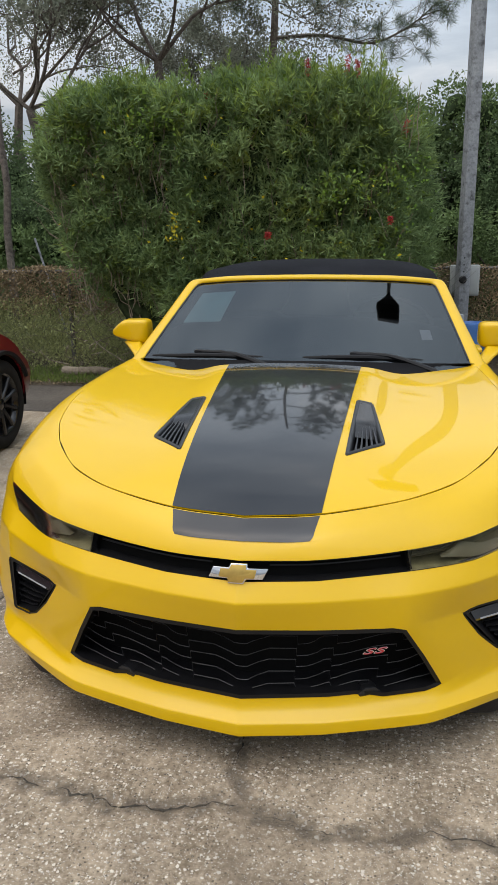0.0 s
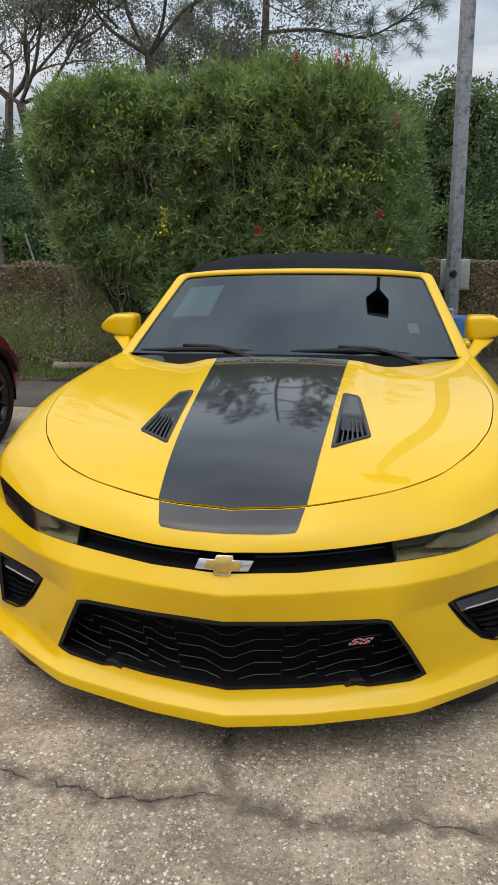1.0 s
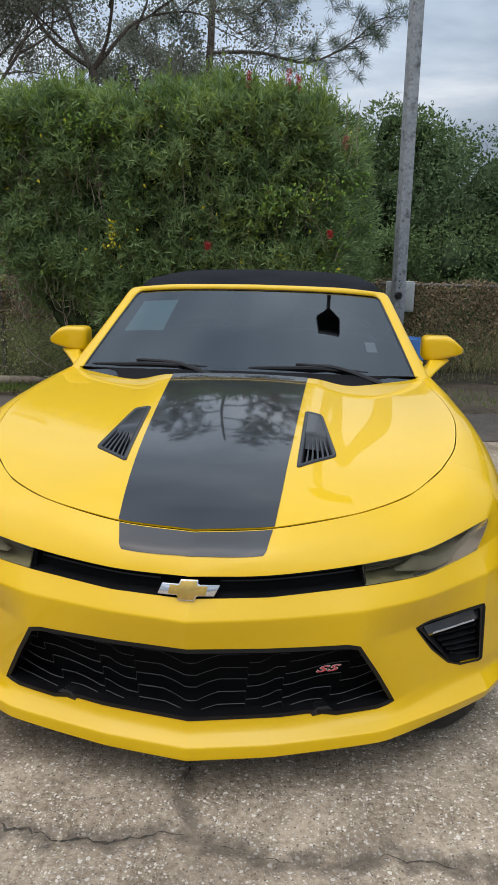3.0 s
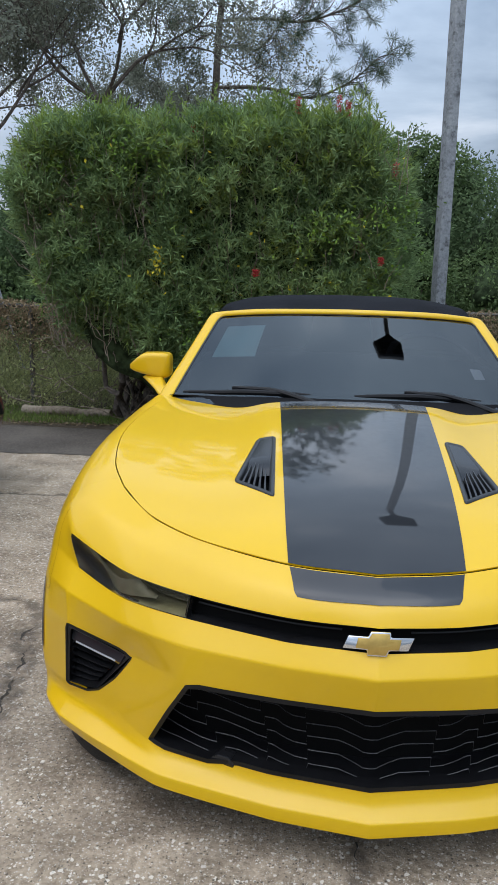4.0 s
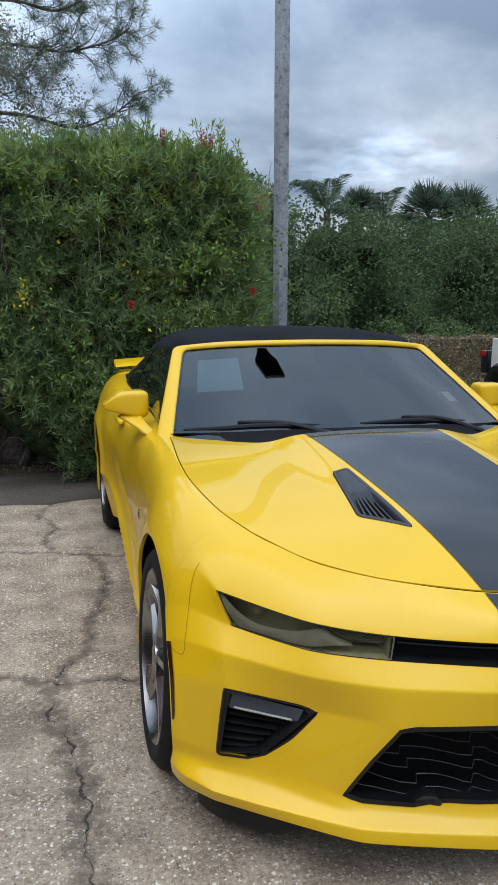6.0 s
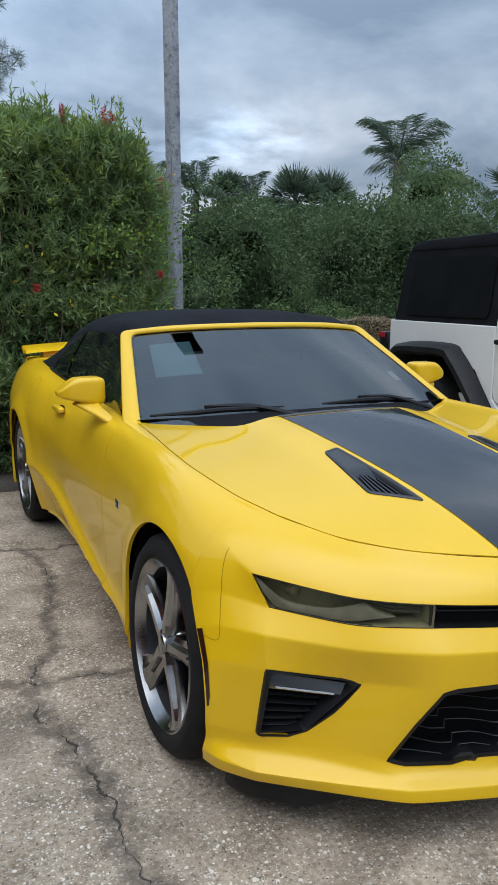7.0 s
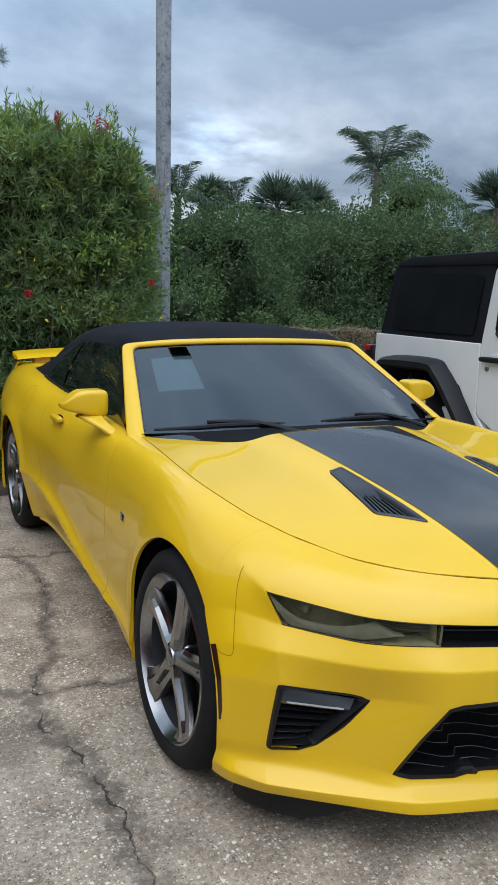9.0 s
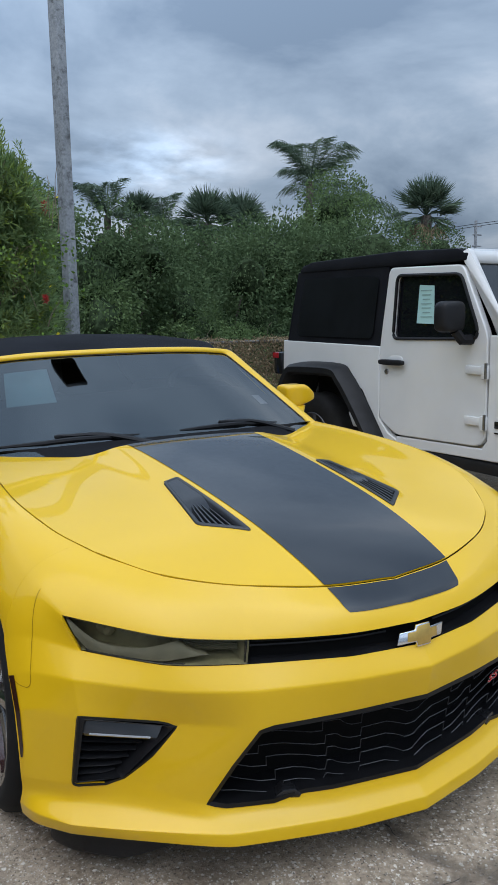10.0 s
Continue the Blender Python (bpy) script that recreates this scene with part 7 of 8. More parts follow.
# creeper with broader yellow-green leaves
vb, vw = [], []
for k, (a, b_, m) in enumerate(((( -2.5, 4.95, 2.35), (-1.3, 4.90, 2.45), 420), ((-0.3, 4.86, 1.75), (0.62, 4.88, 2.05), 300), ((0.45, 4.86, 1.3), (0.6, 4.9, 2.0), 70), ((-2.3, 5.0, 2.55), (-0.4, 5.0, 2.60), 300), ((-1.15, 4.86, 0.8), (-0.95, 4.86, 1.15), 90))):
    t = rng.random((m, 1))
    q = np.array(a) * (1 - t) + np.array(b_) * t + rng.normal(size=(m, 3)) * (0.10, 0.04, 0.09)
    vb.append(q); vw.append(rng.normal(size=(m, 3)) + (0, -0.8, -0.3))
vb, vw = np.concatenate(vb), np.concatenate(vw)
blades("creeper_leaves", vb, vw, rng.uniform(0.028, 0.048, len(vb)), rng.uniform(0.018, 0.030, len(vb)), L_VINE, bush, "yellow-green creeper leaves", "stuff", 0.05)
q = np.array((-1.42, 4.79, 1.57)) + rng.normal(size=(30, 3)) * (0.040, 0.02, 0.07)
q = np.concatenate([q, np.stack([rng.uniform(-2.5, 0.6, 40), np.full(40, 4.83), rng.uniform(1.3, 2.5, 40)], 1)])
blades("yellow_leaves", q, rng.normal(size=q.shape) + (0, -0.8, 0), 0.042, 0.026, L_YELLOW, bush, "a few yellowed leaves", "stuff", 0.05)
for k, (p, h, m) in enumerate((((0.02, 5.0, 2.74), 0.15, 1), ((-0.31, 5.0, 2.75), 0.13, 1), ((0.09, 5.04, 2.73), 0.13, 1), ((0.40, 4.83, 1.58), 0.05, 1), ((-0.61, 4.76, 1.47), 0.045, 1), ((0.50, 5.10, 2.30), 0.09, 1), ((-1.15, 5.0, 2.60), 0.05, 1))):
    t = rng.random((140, 1))
    q = np.array(p) + (0.0, 0.0, 1.0) * t * h + rng.normal(size=(140, 3)) * 0.006
    blades("blossom", q, rng.normal(size=q.shape) * (1, 1, 0.5) + (0, 0, 0.25), 0.030, 0.006, L_RED, bush, "red bottlebrush bloom", lift=0.0)
# stems at the open foot
stems = []
for k in range(16):
    x0 = -1.85 + rng.normal() * 0.16
    e = (rng.uniform(-2.7, -0.9), rng.uniform(5.15, 6.4), rng.uniform(1.0, 1.9))
    stems.append(limb((x0, 6.05 + rng.normal() * 0.12, 0.02), e, rng.uniform(0.018, 0.045), 0.008, -0.05, 0.05, 8, k))
for k in range(10):
    x0 = rng.uniform(-0.9, 0.6)
    stems.append(limb((x0, 5.9, 0.02), (x0 + rng.normal() * 0.3, 5.6, 1.8), 0.03, 0.012, 0, 0.04, 7, k + 40))
tagged(many_tubes("stem_clump", stems, BARK, bush, "grey-brown stems", 6), kind="stuff")
part("stump", moved(pillow((0.42, 0.34, 0.62), 0.7, 0.9, 24, lambda x, y, z: (x * (1 - 0.18 * z), y * (1 - 0.18 * z), z)), Matrix.Translation((-1.60, 6.05, 0.30))), BARK, bush, "dark stump at the foot")
dead = []
for k in range(70):
    a = np.array((rng.uniform(-2.75, -1.2), rng.uniform(5.2, 6.1), rng.uniform(0.25, 1.3)))
    dead.append(limb(a, a + rng.normal(size=3) * (0.30, 0.15, 0.22), 0.006, 0.002, 0, 0.08, 5, k + 90))
for k in range(420):
    a = np.array((-2.6 + 3.2 * rng.random() ** 1.8, rng.uniform(4.93, 5.10), rng.uniform(0.7, 2.45)))
    a[0] += 0.5 * max(0.0, (1.7 - a[2]) / 1.5) * max(0.0, (-1.2 - a[0]) / 1.5)
    dead.append(limb(a, a + (rng.normal() * 0.07, -0.03, rng.uniform(0.12, 0.35)), 0.0042, 0.0018, 0, 0.05, 4, k + 300))
tagged(many_tubes("twig_tangle", dead, TWIG, bush, "pale bare twigs", 4), kind="stuff")
# dark solid added inside the leaves, in place of shade, to stop light
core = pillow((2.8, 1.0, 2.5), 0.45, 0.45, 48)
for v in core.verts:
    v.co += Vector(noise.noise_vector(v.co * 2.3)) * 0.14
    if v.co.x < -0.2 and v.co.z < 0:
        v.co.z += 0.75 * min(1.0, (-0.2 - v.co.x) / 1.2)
part("inner_mass", moved(core, Matrix.Translation((-1.03, 5.66, 1.38))), CORE, bush, "dark solid core painted as the bush's inner shade", smooth=60)
under(bush)

# ---------------------------------------------------------------- chain-link fence under dried creeper
FY, FZ = 6.42, 1.13
FYR = 6.98                                    # the run beyond the bush stands further back
fence_y = lambda x: np.where(np.asarray(x) < 0.2, FY, FYR)
fence = thing("chain_link_fence", "chain-link fence overgrown with dried brown creeper", "fence", (0, FY, 0.05))
for k, x in enumerate(np.arange(-9.5, 12, 2.1)):
    x += 0.11
    part("post", tube([(x, float(fence_y(x)), 0.0), (x, float(fence_y(x)), FZ + 0.02)], 0.028, 10), WIRE, fence, "grey steel fence post")
part("top_rail", tube([(-11, FY, FZ), (0.2, FY, FZ)], 0.02, 8), WIRE, fence)
part("top_rail", tube([(0.2, FYR, FZ), (14, FYR, FZ)], 0.02, 8), WIRE, fence)
V, F = [], []
for sgn in (1, -1):
    for x in np.arange(-10, 13, 0.075):
        yw = float(fence_y(x)) - 0.003 * sgn
        a, b_ = np.array((x, yw, 0.05)), np.array((x + sgn * (FZ - 0.05), yw, FZ))
        k = len(V)
        dx = np.array((0.0022, 0, 0)); dy = np.array((0, 0.0022, 0))
        V += [a - dx, a + dy, a + dx, a - dy, b_ - dx, b_ + dy, b_ + dx, b_ - dy]
        F += [(k, k + 1, k + 5, k + 4), (k + 1, k + 2, k + 6, k + 5), (k + 2, k + 3, k + 7, k + 6), (k + 3, k, k + 4, k + 7)]
tagged(part("wire_mesh", from_arrays("wire_mesh", V, F), WIRE, fence, "diamond wire mesh", smooth=0), kind="stuff")


def fence_cloud(n_, x0, x1, zlo, zhi, pw):
    x = rng.uniform(x0, x1, n_)
    z = zlo + (zhi - zlo) * rng.random(n_) ** pw + 0.02 * np.sin(x * 7)
    return np.c_[x, fence_y(x) - 0.02 + rng.normal(size=n_) * 0.055, z]


q = np.concatenate([fence_cloud(26000, -7, -1.2, 0.62, FZ + 0.05, 0.55), fence_cloud(46000, 0.9, 8, 0.20, FZ + 0.05, 0.65)])
blades("dried_creeper", q, rng.normal(size=q.shape) + (0, -0.3, -0.5), rng.uniform(0.02, 0.045, len(q)), rng.uniform(0.008, 0.022, len(q)), L_DRYVINE, fence, "dried brown creeper", "stuff")
q = np.concatenate([fence_cloud(26000, -7, -1.2, 0.06, 0.85, 1.0), fence_cloud(2500, 0.9, 8, 0.06, 0.7, 1.0)])
blades("green_creeper", q, rng.normal(size=q.shape) + (0, -0.3, 0.2), rng.uniform(0.02, 0.05, len(q)), rng.uniform(0.008, 0.02, len(q)), L_STRAW, fence, "thin olive creeper", "stuff")
tw = []
for k in range(420):
    x = rng.uniform(-6.5, -1.2) if k % 2 else rng.uniform(1.0, 7.5)
    a = np.array((x, float(fence_y(x)) - 0.03, rng.uniform(0.25, FZ)))
    tw.append(limb(a, a + (rng.normal() * 0.3, rng.normal() * 0.02, rng.normal() * 0.18), 0.003, 0.0015, 0.05, 0.06, 5, k + 700))
tagged(many_tubes("creeper_tangle", tw, TWIG, fence, "dry creeper stems", 4), kind="stuff")
under(fence)

# weeds and grass
def grass(name, n_, box_, h, mat_, label, lean=0.35, w=0.006):
    x0, x1, y0, y1, z0 = box_
    q = np.c_[rng.uniform(x0, x1, n_), rng.uniform(y0, y1, n_), np.full(n_, z0)]
    wv = np.c_[rng.normal(size=n_) * lean, rng.normal(size=n_) * lean, np.ones(n_)]
    ob = blades(name, q, wv, rng.uniform(0.4, 1.0, n_) * h, w, mat_, None, "", "stuff", 0.15)
    return tagged(ob, label, "grass", kind="stuff")


grass("verge_grass", 11000, (-6.5, -1.95, 5.58, 6.40, 0.03), 0.10, L_GRASS, "short green grass along the verge", 0.6, 0.007)
grass("verge_grass", 1800, (1.0, 7, 5.62, 6.40, 0.03), 0.10, L_GRASS, "short green grass along the verge", 0.6, 0.007)
grass("weeds", 9000, (-9, -1.0, 6.55, 8.8, 0.05), 0.85, L_STRAW, "tall olive weeds behind the fence", 0.25, 0.012)
grass("weeds", 4000, (0.8, 9, 7.15, 8.7, 0.05), 0.7, L_STRAW, "tall olive weeds behind the fence", 0.25, 0.012)
q = np.c_[rng.uniform(-4.5, 1.2, 1500), 5.52 + np.abs(rng.normal(size=1500)) * 0.22, np.full(1500, 0.045)]
tagged(blades("leaf_litter", q, rng.normal(size=q.shape) * (1, 1, 0.15), rng.uniform(0.02, 0.05, len(q)), 0.018, L_DRY, None, "", "stuff"), "fallen dry leaves along the kerbless edge", "leaf litter", kind="stuff")
lg, lr = limb((-3.05, 6.02, 0.09), (-2.12, 5.94, 0.09), 0.055, 0.042, 0, 0.015, 7, 5)
tagged(part("fallen_log", tube(lg, lr, 10), TWIG), "pale weathered log lying on the verge", "log")
tagged(part("paper_scrap", moved(pillow((0.20, 0.13, 0.05), 0.8, 0.8, 16, lambda x, y, z: (x, y + 0.2 * math.sin(3 * x), z + 0.4 * math.sin(4 * x + y))), Matrix.Translation((-1.02, 5.80, 0.07))), surface("dull_plastic", (0.25, 0.27, 0.29), 0.5)), "crumpled grey plastic scrap under the bush", "litter")

# ---------------------------------------------------------------- lamp post, meter box, drum
PX, PY = 1.175, 6.66
post = thing("lamp_post", "weathered galvanised square lamp post with a box lamp on top", "lamp post", (PX, PY, 0.05))
rot45 = Matrix.Rotation(radians(20), 4, "Z")
sh = box(0, 0, 3.55, 0.118, 0.118, 7.1, 0.012, 2, None)
part("shaft", moved(sh, rot45), GALV, post, "mottled square steel shaft")
PENTA = [(-0.29, -1.09), (0.29, -1.09), (0.32, -0.60), (0.0, -0.36), (-0.32, -0.60)]
lamp = part("lamp_head", moved(prism(PENTA, "z", 7.06, 7.22, 0.025), Matrix.Rotation(radians(7), 4, "Z")), surface("bronze_lamp_housing", (0.03, 0.03, 0.032), 0.5, var=0.1), post, "dark flat box lamp head")
part("lamp_lens", moved(prism([(-0.23, -1.03), (0.23, -1.03), (0.25, -0.64), (-0.25, -0.64)], "z", 7.045, 7.062), Matrix.Rotation(radians(7), 4, "Z")), SMOKED, lamp)
part("lamp_arm", moved(box(0, -0.22, 7.12, 0.09, 0.44, 0.09, 0.01), Matrix.Rotation(radians(7), 4, "Z")), GALV, post, "short steel arm")
part("knob", lathe([(0.001, -0.10), (0.030, -0.098), (0.040, -0.088), (0.042, -0.06)], 20, "y", (-0.005, 0, 0.98)), BLACKPLASTIC, post, "black round cover")
for z in (1.20, 1.13, 1.06):
    part("bolt", lathe([(0.001, -0.072), (0.008, -0.070), (0.009, -0.05)], 10, "y", (0.0, 0, z)), BLACKPLASTIC, post)
mb = thing("meter_box", "pale grey painted metal box behind the lamp post", "box", (1.21, 6.83, 0.85))
part("body", box(0, 0, 0.16, 0.30, 0.12, 0.32, 0.01), PALEBOX, mb)
part("lid", box(0, -0.064, 0.16, 0.27, 0.012, 0.28, 0.004), PALEBOX, mb)
part("stand", box(0, 0.03, -0.40, 0.05, 0.05, 0.82, 0.004), WIRE, mb)
drum = thing("drum", "blue plastic drum with a pale valve on top", "drum", (1.21, 5.95, 0.035))
part("body", lathe([(0.001, 0.0), (0.16, 0.0), (0.172, 0.03), (0.176, 0.18), (0.184, 0.20), (0.176, 0.22), (0.176, 0.40), (0.184, 0.42), (0.176, 0.44), (0.172, 0.58), (0.16, 0.62), (0.148, 0.60), (0.001, 0.60)], 36, "z"), BLUE, drum, smooth=35)
part("valve", joined(lathe([(0.001, 0.70), (0.035, 0.69), (0.04, 0.61), (0.04, 0.60)], 16, "z", (-0.10, 0.05, 0)), box(-0.10, 0.02, 0.685, 0.03, 0.12, 0.02, 0.005)), PALEBOX, drum, "grey valve cap")


# ---------------------------------------------------------------- shrubs and trees
def shrub(name, label, at, size, n_, mat_, leafsize, seed, lumps=13, mat2=None):
    """Many-stemmed shrub: lumpy crown of leaves round bare stems."""
    r = np.random.default_rng(seed)
    t = thing(name, label, "shrub", (at[0], at[1], 0.05), "thicket shrubs")
    C = r.uniform(-1, 1, (lumps, 3)) * np.array(size) * (0.40, 0.35, 0.36) + (0, 0, size[2] * 0.52)
    R = r.uniform(0.24, 0.44, lumps) * min(size[0], size[2]) * 0.78
    k = r.integers(0, lumps, n_)
    d = unit(r.normal(size=(n_, 3)))
    rad = R[k] * (1.06 - r.exponential(0.16, n_)).clip(0.1, 1.06) * (1 + 0.24 * np.sin(d[:, 0] * 7 + k) * np.sin(d[:, 2] * 6 + 2 * k) * np.cos(d[:, 1] * 5 + k))
    q = C[k] + d * rad[:, None]
    ok = q[:, 2] > 0.05
    q, d = q[ok], d[ok]
    w = d + r.normal(size=d.shape) * 0.8 + (0, 0, -0.2)
    blades("crown", q, w, r.uniform(0.6, 1.25, len(q)) * leafsize, r.uniform(0.35, 0.55, len(q)) * leafsize, mat_, t, "", "stuff")
    items = [limb((r.normal() * 0.12, r.normal() * 0.12, 0), c, 0.03 * size[2] / 2, 0.01, 0, 0.05, 6, seed * 10 + j) for j, c in enumerate(C)]
    tagged(many_tubes("stems", items, BARK, t, "", 5), kind="stuff")
    # dark lumps round the stems stand in for shade deep in the crown
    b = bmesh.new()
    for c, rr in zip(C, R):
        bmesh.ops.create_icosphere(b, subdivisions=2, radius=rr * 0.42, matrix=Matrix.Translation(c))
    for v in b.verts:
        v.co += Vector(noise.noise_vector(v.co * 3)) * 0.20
    tagged(part("inner_mass", b, CORE, t, "dark lumps painted as the shrub's inner shade", smooth=60), kind="stuff")
    return t


SHRUBS = [  # x, y, width, depth, height, leaves, tone, leaf
    (1.75, 8.2, 1.5, 1.2, 1.7, 2600, 1, 0.065), (2.7, 9.3, 2.4, 2.0, 2.7, 5200, 0, 0.078), (1.5, 10.4, 1.4, 1.4, 3.7, 3800, 1, 0.075), (0.9, 10.2, 2.6, 2.0, 2.9, 4600, 0, 0.078), (4.6, 9.6, 2.7, 2.2, 2.75, 5600, 0, 0.078),
    (6.6, 9.8, 2.7, 2.2, 2.75, 5600, 0, 0.078), (8.8, 10.0, 2.7, 2.2, 2.9, 5400, 0, 0.078), (12.4, 13.4, 2.8, 1.8, 3.5, 4200, 0, 0.085),
    (3.6, 8.2, 1.6, 1.2, 1.5, 2300, 1, 0.065), (5.6, 8.3, 1.6, 1.2, 1.5, 2300, 0, 0.065), (7.6, 8.5, 1.7, 1.3, 1.6, 2300, 1, 0.065), (8.55, 12.5, 2.8, 2.6, 4.15, 5200, 1, 0.085), (7.3, 12.8, 2.8, 2.4, 3.3, 4800, 0, 0.085),
    (-4.4, 9.0, 2.2, 1.8, 2.5, 4200, 0, 0.07), (-6.4, 9.6, 2.8, 2.2, 3.0, 4600, 0, 0.078), (-8.6, 10.5, 3.0, 2.4, 3.4, 4200, 0, 0.085), (-3.0, 11.5, 2.8, 2.2, 2.9, 4200, 0, 0.085), (-0.8, 12, 2.8, 2.2, 3.0, 3000, 0, 0.095), (-7.0, 13.5, 3.4, 2.4, 3.8, 5200, 0, 0.085), (-9.6, 14.5, 3.6, 2.6, 4.0, 5200, 0, 0.085), (-3.9, 7.9, 1.2, 0.9, 1.5, 1600, 1, 0.08), (-5.4, 8.2, 1.3, 1.0, 1.6, 1600, 1, 0.08),
    (2.6, 13.4, 3.2, 1.8, 3.2, 2600, 0, 0.10), (4.6, 13.8, 3.2, 1.8, 3.3, 2600, 0, 0.10), (6.6, 14.2, 3.2, 1.8, 3.2, 2600, 0, 0.10), (10.6, 15.2, 3.4, 1.8, 3.4, 2600, 0, 0.10),
]
for k, (x, y, w, d, h, m, tone, ls) in enumerate(SHRUBS):
    shrub("shrub", "dense dark green shrub of the thicket" if not tone else "lighter green broad-leaved shrub", (x, y), (w, d, h), int(m * 5 * max(1.0, w * h / 9)), L_LIGHT if tone else L_DARK, ls * (0.85 + 0.02 * max(0.0, w * h - 6)), k + 11)


def branches(p, d, length, r, depth, r_, out, tips, bend=0.35, kids=3, up=0.15):
    """Grows limbs: each splits into thinner, shorter ones; tips are kept for the leaves."""
    e = p + d * length
    mid_ = (p + e) / 2 + r_.normal(size=3) * length * 0.08
    out.append((cr(np.array([p, mid_, e]), 4), np.linspace(r, r * 0.62, 9)))
    if depth == 0:
        tips.append((e, d))
        return
    for k in range(kids):
        nd = unit(d + r_.normal(size=3) * bend + (0, 0, up))
        s = e if k < 2 else p + (e - p) * r_.uniform(0.4, 0.85)
        branches(s, nd, length * r_.uniform(0.55, 0.8), r * 0.58, depth - 1, r_, out, tips, bend * 1.12, kids, up)


def oak(at, h0, scale, seed, label, leaves=14, leafsize=0.13, lean=(0.05, 0, 1)):
    r_ = np.random.default_rng(seed)
    t = thing("broadleaf_tree", label, "tree", (at[0], at[1], 0.05), "far trees")
    out, tips = [], []
    out.append(limb((0, 0, 0), np.array(lean) * h0, 0.17 * scale, 0.10 * scale, 0, 0.015, 6, seed))
    for k in range(4):
        a = k * 1.6 + r_.uniform(0, 0.6)
        branches(np.array(lean) * h0, unit(np.array((math.cos(a) * 0.8, math.sin(a) * 0.5, 0.70))), 1.75 * scale, 0.050 * scale, 5, r_, out, tips, 0.48, 3, 0.03)
    many_tubes("trunk", out, BARK, t, "grey-brown forked trunk and limbs", 5)
    E_ = np.array([e for e, _ in tips]); D_ = np.array([d for _, d in tips])
    bs_, wy_ = sprigs(E_ - D_ * 0.25, D_ + r_.normal(size=D_.shape) * 0.5, leaves, 0.8, 0.36 * scale)
    bs_ = bs_ + r_.normal(size=bs_.shape) * 0.13 * scale
    blades("crown", bs_, wy_, r_.uniform(0.6, 1.2, len(bs_)) * leafsize, leafsize * 0.5, L_OAK, t, "sparse small dark leaves", "stuff")
    return t


oak((-6.7, 22.0), 6.4, 1.3, 21, "dark tree with a forked grey trunk", 34, 0.105)
oak((-6.5, 28.0), 4.6, 1.15, 41, "lower dark tree far behind the bush", 34, 0.12)
oak((-9.4, 20.5), 5.0, 1.3, 25, "dark tree with twisted limbs", 20, 0.105, (-0.08, 0, 1))
oak((-13.0, 26.0), 6.0, 1.5, 29, "broad dark tree behind the fence", 22, 0.12)
tb = thing("tree_trunk", "slim grey-brown pine trunk behind the fence", "tree", (-4.14, 7.2, 0.05))
many_tubes("trunk", [limb((0, 0, 0), (-0.09, 0.15, 4.6), 0.052, 0.035, 0, 0.002, 10, 3)], BARK, tb, "", 10)
r_ = np.random.default_rng(5)
E_ = np.array((-0.09, 0.15, 4.5)) + r_.normal(size=(160, 3)) * (0.38, 0.38, 0.30)
bs_, wy_ = sprigs(E_, r_.normal(size=E_.shape), 14, 0.9, 0.2)
blades("crown", bs_, wy_, 0.075, 0.034, L_OAK, tb, "thin crown of small leaves", "stuff")


st_ = thing("stake", "thin grey steel stake leaning behind the fence", "stake", (-3.2, 6.75, 0.05))
part("rod", tube([(0, 0, 0), (-0.41, 0, 1.44)], 0.012, 6), GALV, st_)


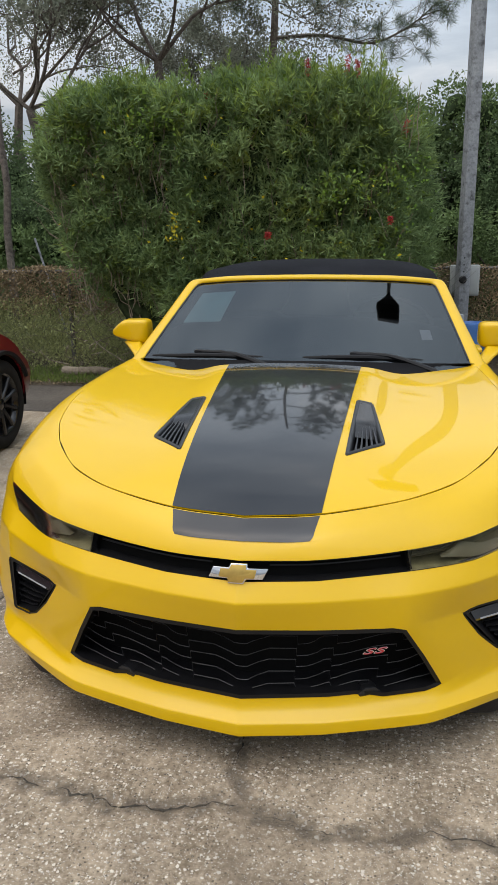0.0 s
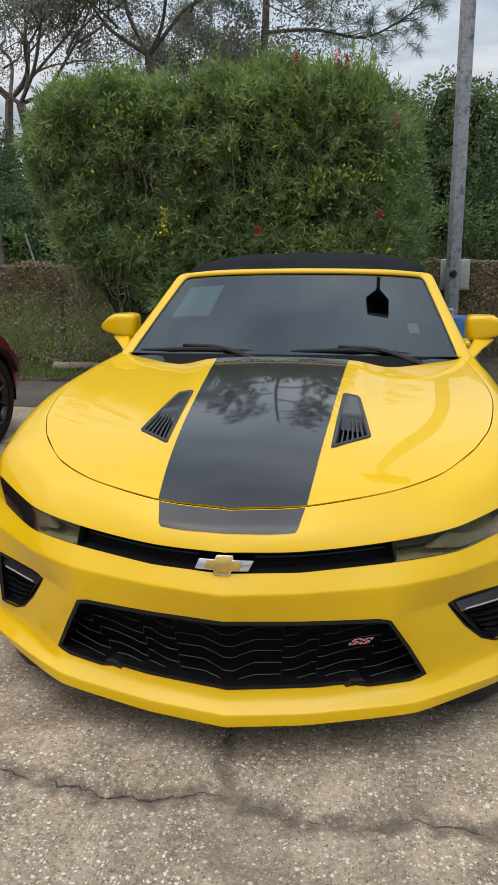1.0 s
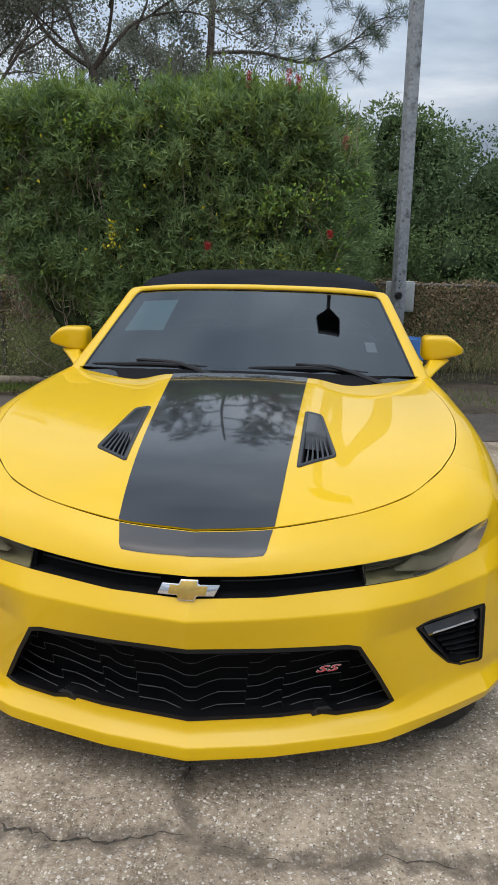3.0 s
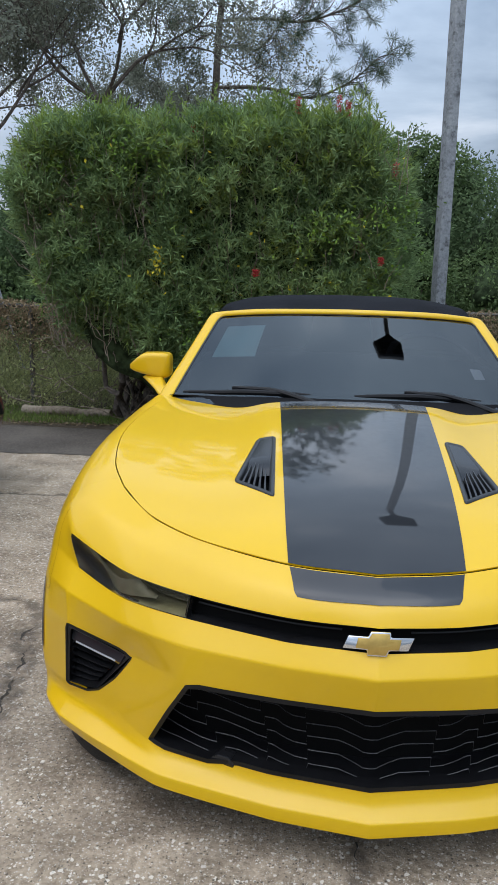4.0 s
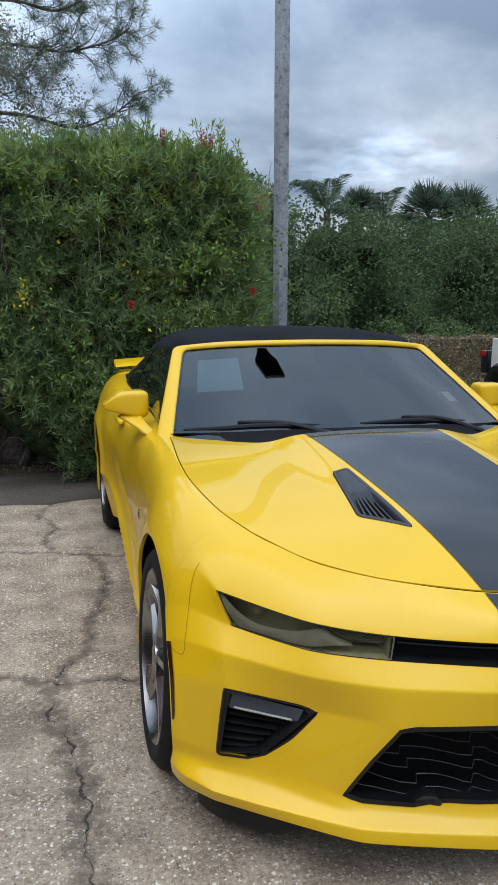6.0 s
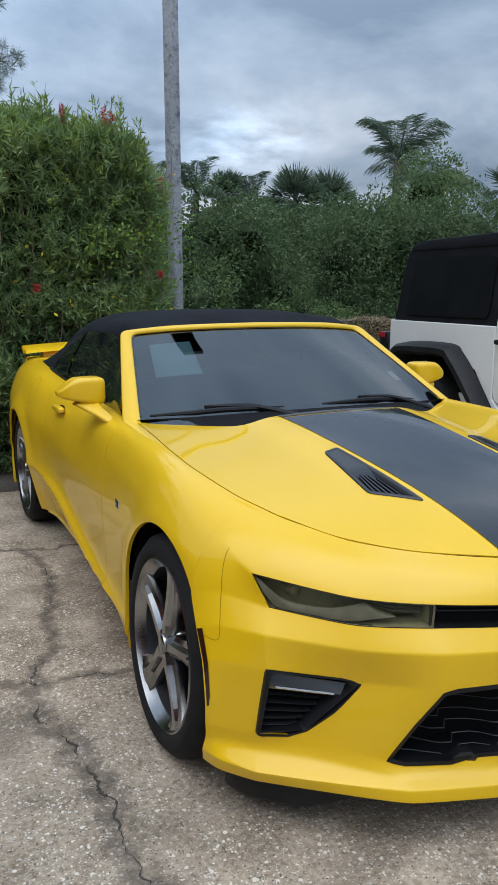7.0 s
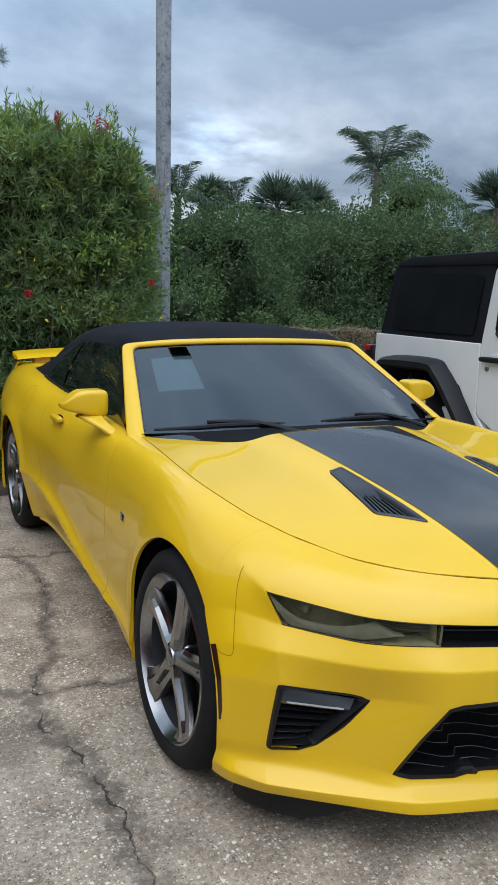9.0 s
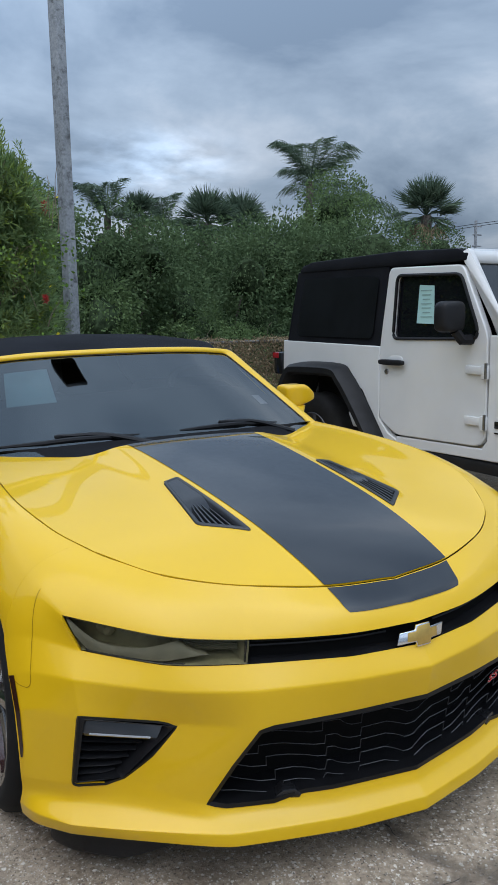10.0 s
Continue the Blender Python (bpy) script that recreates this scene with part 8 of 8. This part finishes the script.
def pine(at, seed):
    """Tall pine: bare trunk, long sweeping limbs on one side, needle tufts at the twig ends."""
    r_ = np.random.default_rng(seed)
    t = thing("pine_tree", "tall slim pine with sweeping limbs and needle tufts", "tree", (at[0], at[1], 0.05), "far trees")
    out, tufts = [], []
    H = 17.0
    out.append(limb((0, 0, 0), (0.5, 0, H), 0.165, 0.06, 0, 0.006, 10, seed))
    tx = lambda z: np.array((0.5 * z / H, 0, z))
    LIMBS = ((7.45, 6.3, 1.15, 0.065), (9.4, 5.6, 0.6, 0.06), (8.6, 2.6, 0.9, 0.05), (10.6, 5.2, 1.2, 0.06), (11.8, 4.6, 1.3, 0.055), (13.0, 4.2, 1.5, 0.05), (14.2, 3.4, 1.5, 0.045), (15.4, 2.4, 1.3, 0.04), (12.4, -3.0, 0.9, 0.05), (13.6, -3.4, 1.2, 0.05), (15.0, -2.4, 1.2, 0.04), (9.0, -0.9, 0.9, 0.035), (16.3, 1.4, 1.0, 0.03))
    for k, (z, L, rise, rad) in enumerate(LIMBS):
        L, p = 0.83 * L, tx(z)
        dy = r_.uniform(-0.25, 0.25) * abs(L)
        P = np.array([p, p + (0.30 * L, 0.3 * dy, 0.06 * rise), p + (0.58 * L, 0.6 * dy, -0.12 * rise), p + (0.82 * L, 0.85 * dy, 0.35 * rise), p + (L, dy, 1.05 * rise)])
        P = cr(P, 6)
        out.append((P, np.linspace(rad, 0.018, len(P))))
        m = int(7 + 3.2 * abs(L))
        for j in range(m):
            f = 0.22 + 0.78 * j / (m - 1)
            q = P[min(int(f * (len(P) - 1)), len(P) - 1)]
            sgn = 1 if j % 2 else -1
            e = q + np.array((math.copysign(r_.uniform(0.25, 0.9), L), r_.normal() * 0.5, sgn * r_.uniform(0.15, 0.75) + 0.12))
            P2 = cr(np.array([q, (q + e) / 2 + (0.12, 0, -0.12 * sgn), e]), 4)
            out.append((P2, np.linspace(0.020, 0.008, len(P2))))
            for h in range(3):
                q2 = P2[r_.integers(3, len(P2))]
                e2 = q2 + r_.normal(size=3) * 0.28 + (math.copysign(0.18, L), 0, 0.10)
                out.append((np.array([q2, (q2 + e2) / 2 + r_.normal(size=3) * 0.03, e2]), np.linspace(0.010, 0.006, 3)))
                tufts.append((e2, unit(e2 - q2)))
            tufts.append((e, unit(e - q)))
    many_tubes("trunk", out, BARK, t, "grey-brown trunk and limbs", 5)
    E_ = np.array([a for a, _ in tufts]); D_ = np.array([b_ for _, b_ in tufts])
    bs_, wy_ = sprigs(E_ - D_ * 0.12, D_, 64, 0.85, 0.18)
    blades("crown", bs_, wy_, r_.uniform(0.26, 0.40, len(bs_)), 0.010, L_PINE, t, "tufts of long needles", "stuff", 0.05)


pine((-3.55, 24.6), 4)


def feather_palm(at, top_z, reach, seed, label, low=0.25, fronds=17):
    r_ = np.random.default_rng(seed)
    t = thing("palm_tree", label, "palm", (at[0], at[1], 0.05), "palms")
    many_tubes("trunk", [limb((0, 0, 0), (0.1, 0, top_z), 0.10 * reach, 0.075 * reach, 0, 0.005, 8, seed)], BARK, t, "grey ringed trunk", 10)
    b0, w0, ribs, ln = [], [], [], []
    for k in range(fronds):
        a = k * 2.4 + r_.uniform(-0.2, 0.2)
        # most fronds stand up before they arch; the oldest hang out sideways
        u = (k * 0.618) % 1.0
        el = 0.12 + 0.40 * r_.random() if u < low else 0.90 + 0.46 * (u - low) / (1 - low)
        d = np.array((math.cos(a) * math.cos(el), math.sin(a) * math.cos(el), math.sin(el)))
        c0 = np.array((0.1, 0, top_z))
        # a smooth arch that bows under its own weight
        run = np.linspace(0, 1, 22)[:, None] * r_.uniform(0.9, 1.1)
        P = c0 + reach * 1.15 * (d * run + np.array((math.cos(a), math.sin(a), 0)) * 0.12 * run ** 2 - np.array((0, 0, 1.0)) * run ** 3.0 * (0.20 + 0.22 * math.cos(el)))
        ribs.append((P, np.linspace(0.020, 0.005, len(P))))
        s_ = unit(np.cross(d, (0, 0, 1)))
        T_ = unit(np.gradient(P, axis=0))
        for j in range(3, len(P)):
            for q in range(4):
                f = r_.random()
                base = P[j - 1] * f + P[j] * (1 - f)
                for sg in (-1, 1):
                    b0.append(base); w0.append(T_[j] * 0.62 + s_ * sg * 0.55 + (0, 0, -0.25 - 0.45 * math.cos(el)) + r_.normal(size=3) * 0.08); ln.append(reach * 0.36 * (1.05 - 0.75 * abs(j / len(P) - 0.5)))
    tagged(many_tubes("ribs", ribs, L_PALM, t, "", 4), kind="stuff")
    blades("crown", np.array(b0), np.array(w0), np.array(ln), 0.0095 * reach + 0.003, L_PALM, t, "arching feather fronds", "stuff", 0.12)


def fan_palm(at, top_z, reach, seed, label):
    r_ = np.random.default_rng(seed)
    t = thing("palm_tree", label, "palm", (at[0], at[1], 0.05), "palms")
    many_tubes("trunk", [limb((0, 0, 0), (0.05, 0, top_z), 0.17, 0.16, 0, 0.005, 8, seed)], BARK, t, "rough grey trunk", 10)
    b0, w0, ln, dry = [], [], [], []
    stalks = []
    for k in range(52):
        a = k * 2.4
        el = 1.4 - 2.2 * r_.random() ** 1.5
        d = np.array((math.cos(a) * math.cos(el), math.sin(a) * math.cos(el), math.sin(el)))
        c0 = np.array((0.05, 0, top_z))
        c1 = c0 + d * reach * r_.uniform(0.28, 0.5)
        stalks.append((np.array([c0, (c0 + c1) / 2 + (0, 0, 0.03), c1]), (0.012, 0.010, 0.008)))
        s_ = unit(np.cross(d, (0, 0, 1)))
        for j in range(26):
            f = (j / 25 - 0.5) * 2.5
            b0.append(c1); w0.append(d * math.cos(f) + s_ * math.sin(f) + (0, 0, -0.12) + r_.normal(size=3) * 0.07); ln.append(reach * 0.62 * (0.75 + 0.25 * math.cos(f))); dry.append(el < -0.55)
    tagged(many_tubes("stalks", stalks, L_PALM, t, "", 4), kind="stuff")
    b0, w0, ln, dry = np.array(b0), np.array(w0), np.array(ln), np.array(dry)
    blades("crown", b0[~dry], w0[~dry], ln[~dry], 0.036 * reach, L_PALM, t, "stiff fan fronds", "stuff", 0.10)
    blades("dead_fronds", b0[dry], w0[dry] + (0, 0, -0.6), ln[dry], 0.036 * reach, L_DRY, t, "hanging brown dead fronds", "stuff", 0.10)


feather_palm((13.35, 20.0), 5.67, 1.75, 3, "tall feather palm above the thicket", 0.08, 12)
feather_palm((14.74, 21.0), 5.3, 1.95, 13, "feather palm with wide drooping fronds behind the thicket", 0.55, 14)
feather_palm((5.49, 17.5), 3.94, 1.15, 8, "low feather palm above the thicket", 0.3, 14)
feather_palm((7.48, 18.5), 3.93, 1.05, 9, "low feather palm above the thicket", 0.3, 14)
fan_palm((6.14, 17.0), 3.87, 0.65, 15, "small fan palm above the thicket")
fan_palm((7.58, 16.0), 3.64, 0.95, 5, "fan palm with dead fronds hanging below")
fan_palm((8.99, 16.8), 3.81, 0.9, 6, "fan palm amid the thicket")
fan_palm((14.71, 16.0), 4.2, 1.15, 7, "fan palm at the thicket's end")
tp = thing("utility_pole", "distant grey utility pole with cross-arms", "pole", (41.8, 40, 0.05))
part("shaft", tube([(0, 0, 0), (0, 0, 8.0)], [0.14, 0.10], 10), GALV, tp)
for z in (7.6, 7.0, 6.2):
    part("cross_arm", box(0.15, 0, z, 0.85, 0.10, 0.09, 0.01), GALV, tp)
for k in (-0.6, 0.6):
    part("cable", tube(cr(np.array([(k, -30, 6.5), (k, 0, 7.68), (k, 40, 6.6)]), 8), 0.02, 5), BLACKPLASTIC, tp)
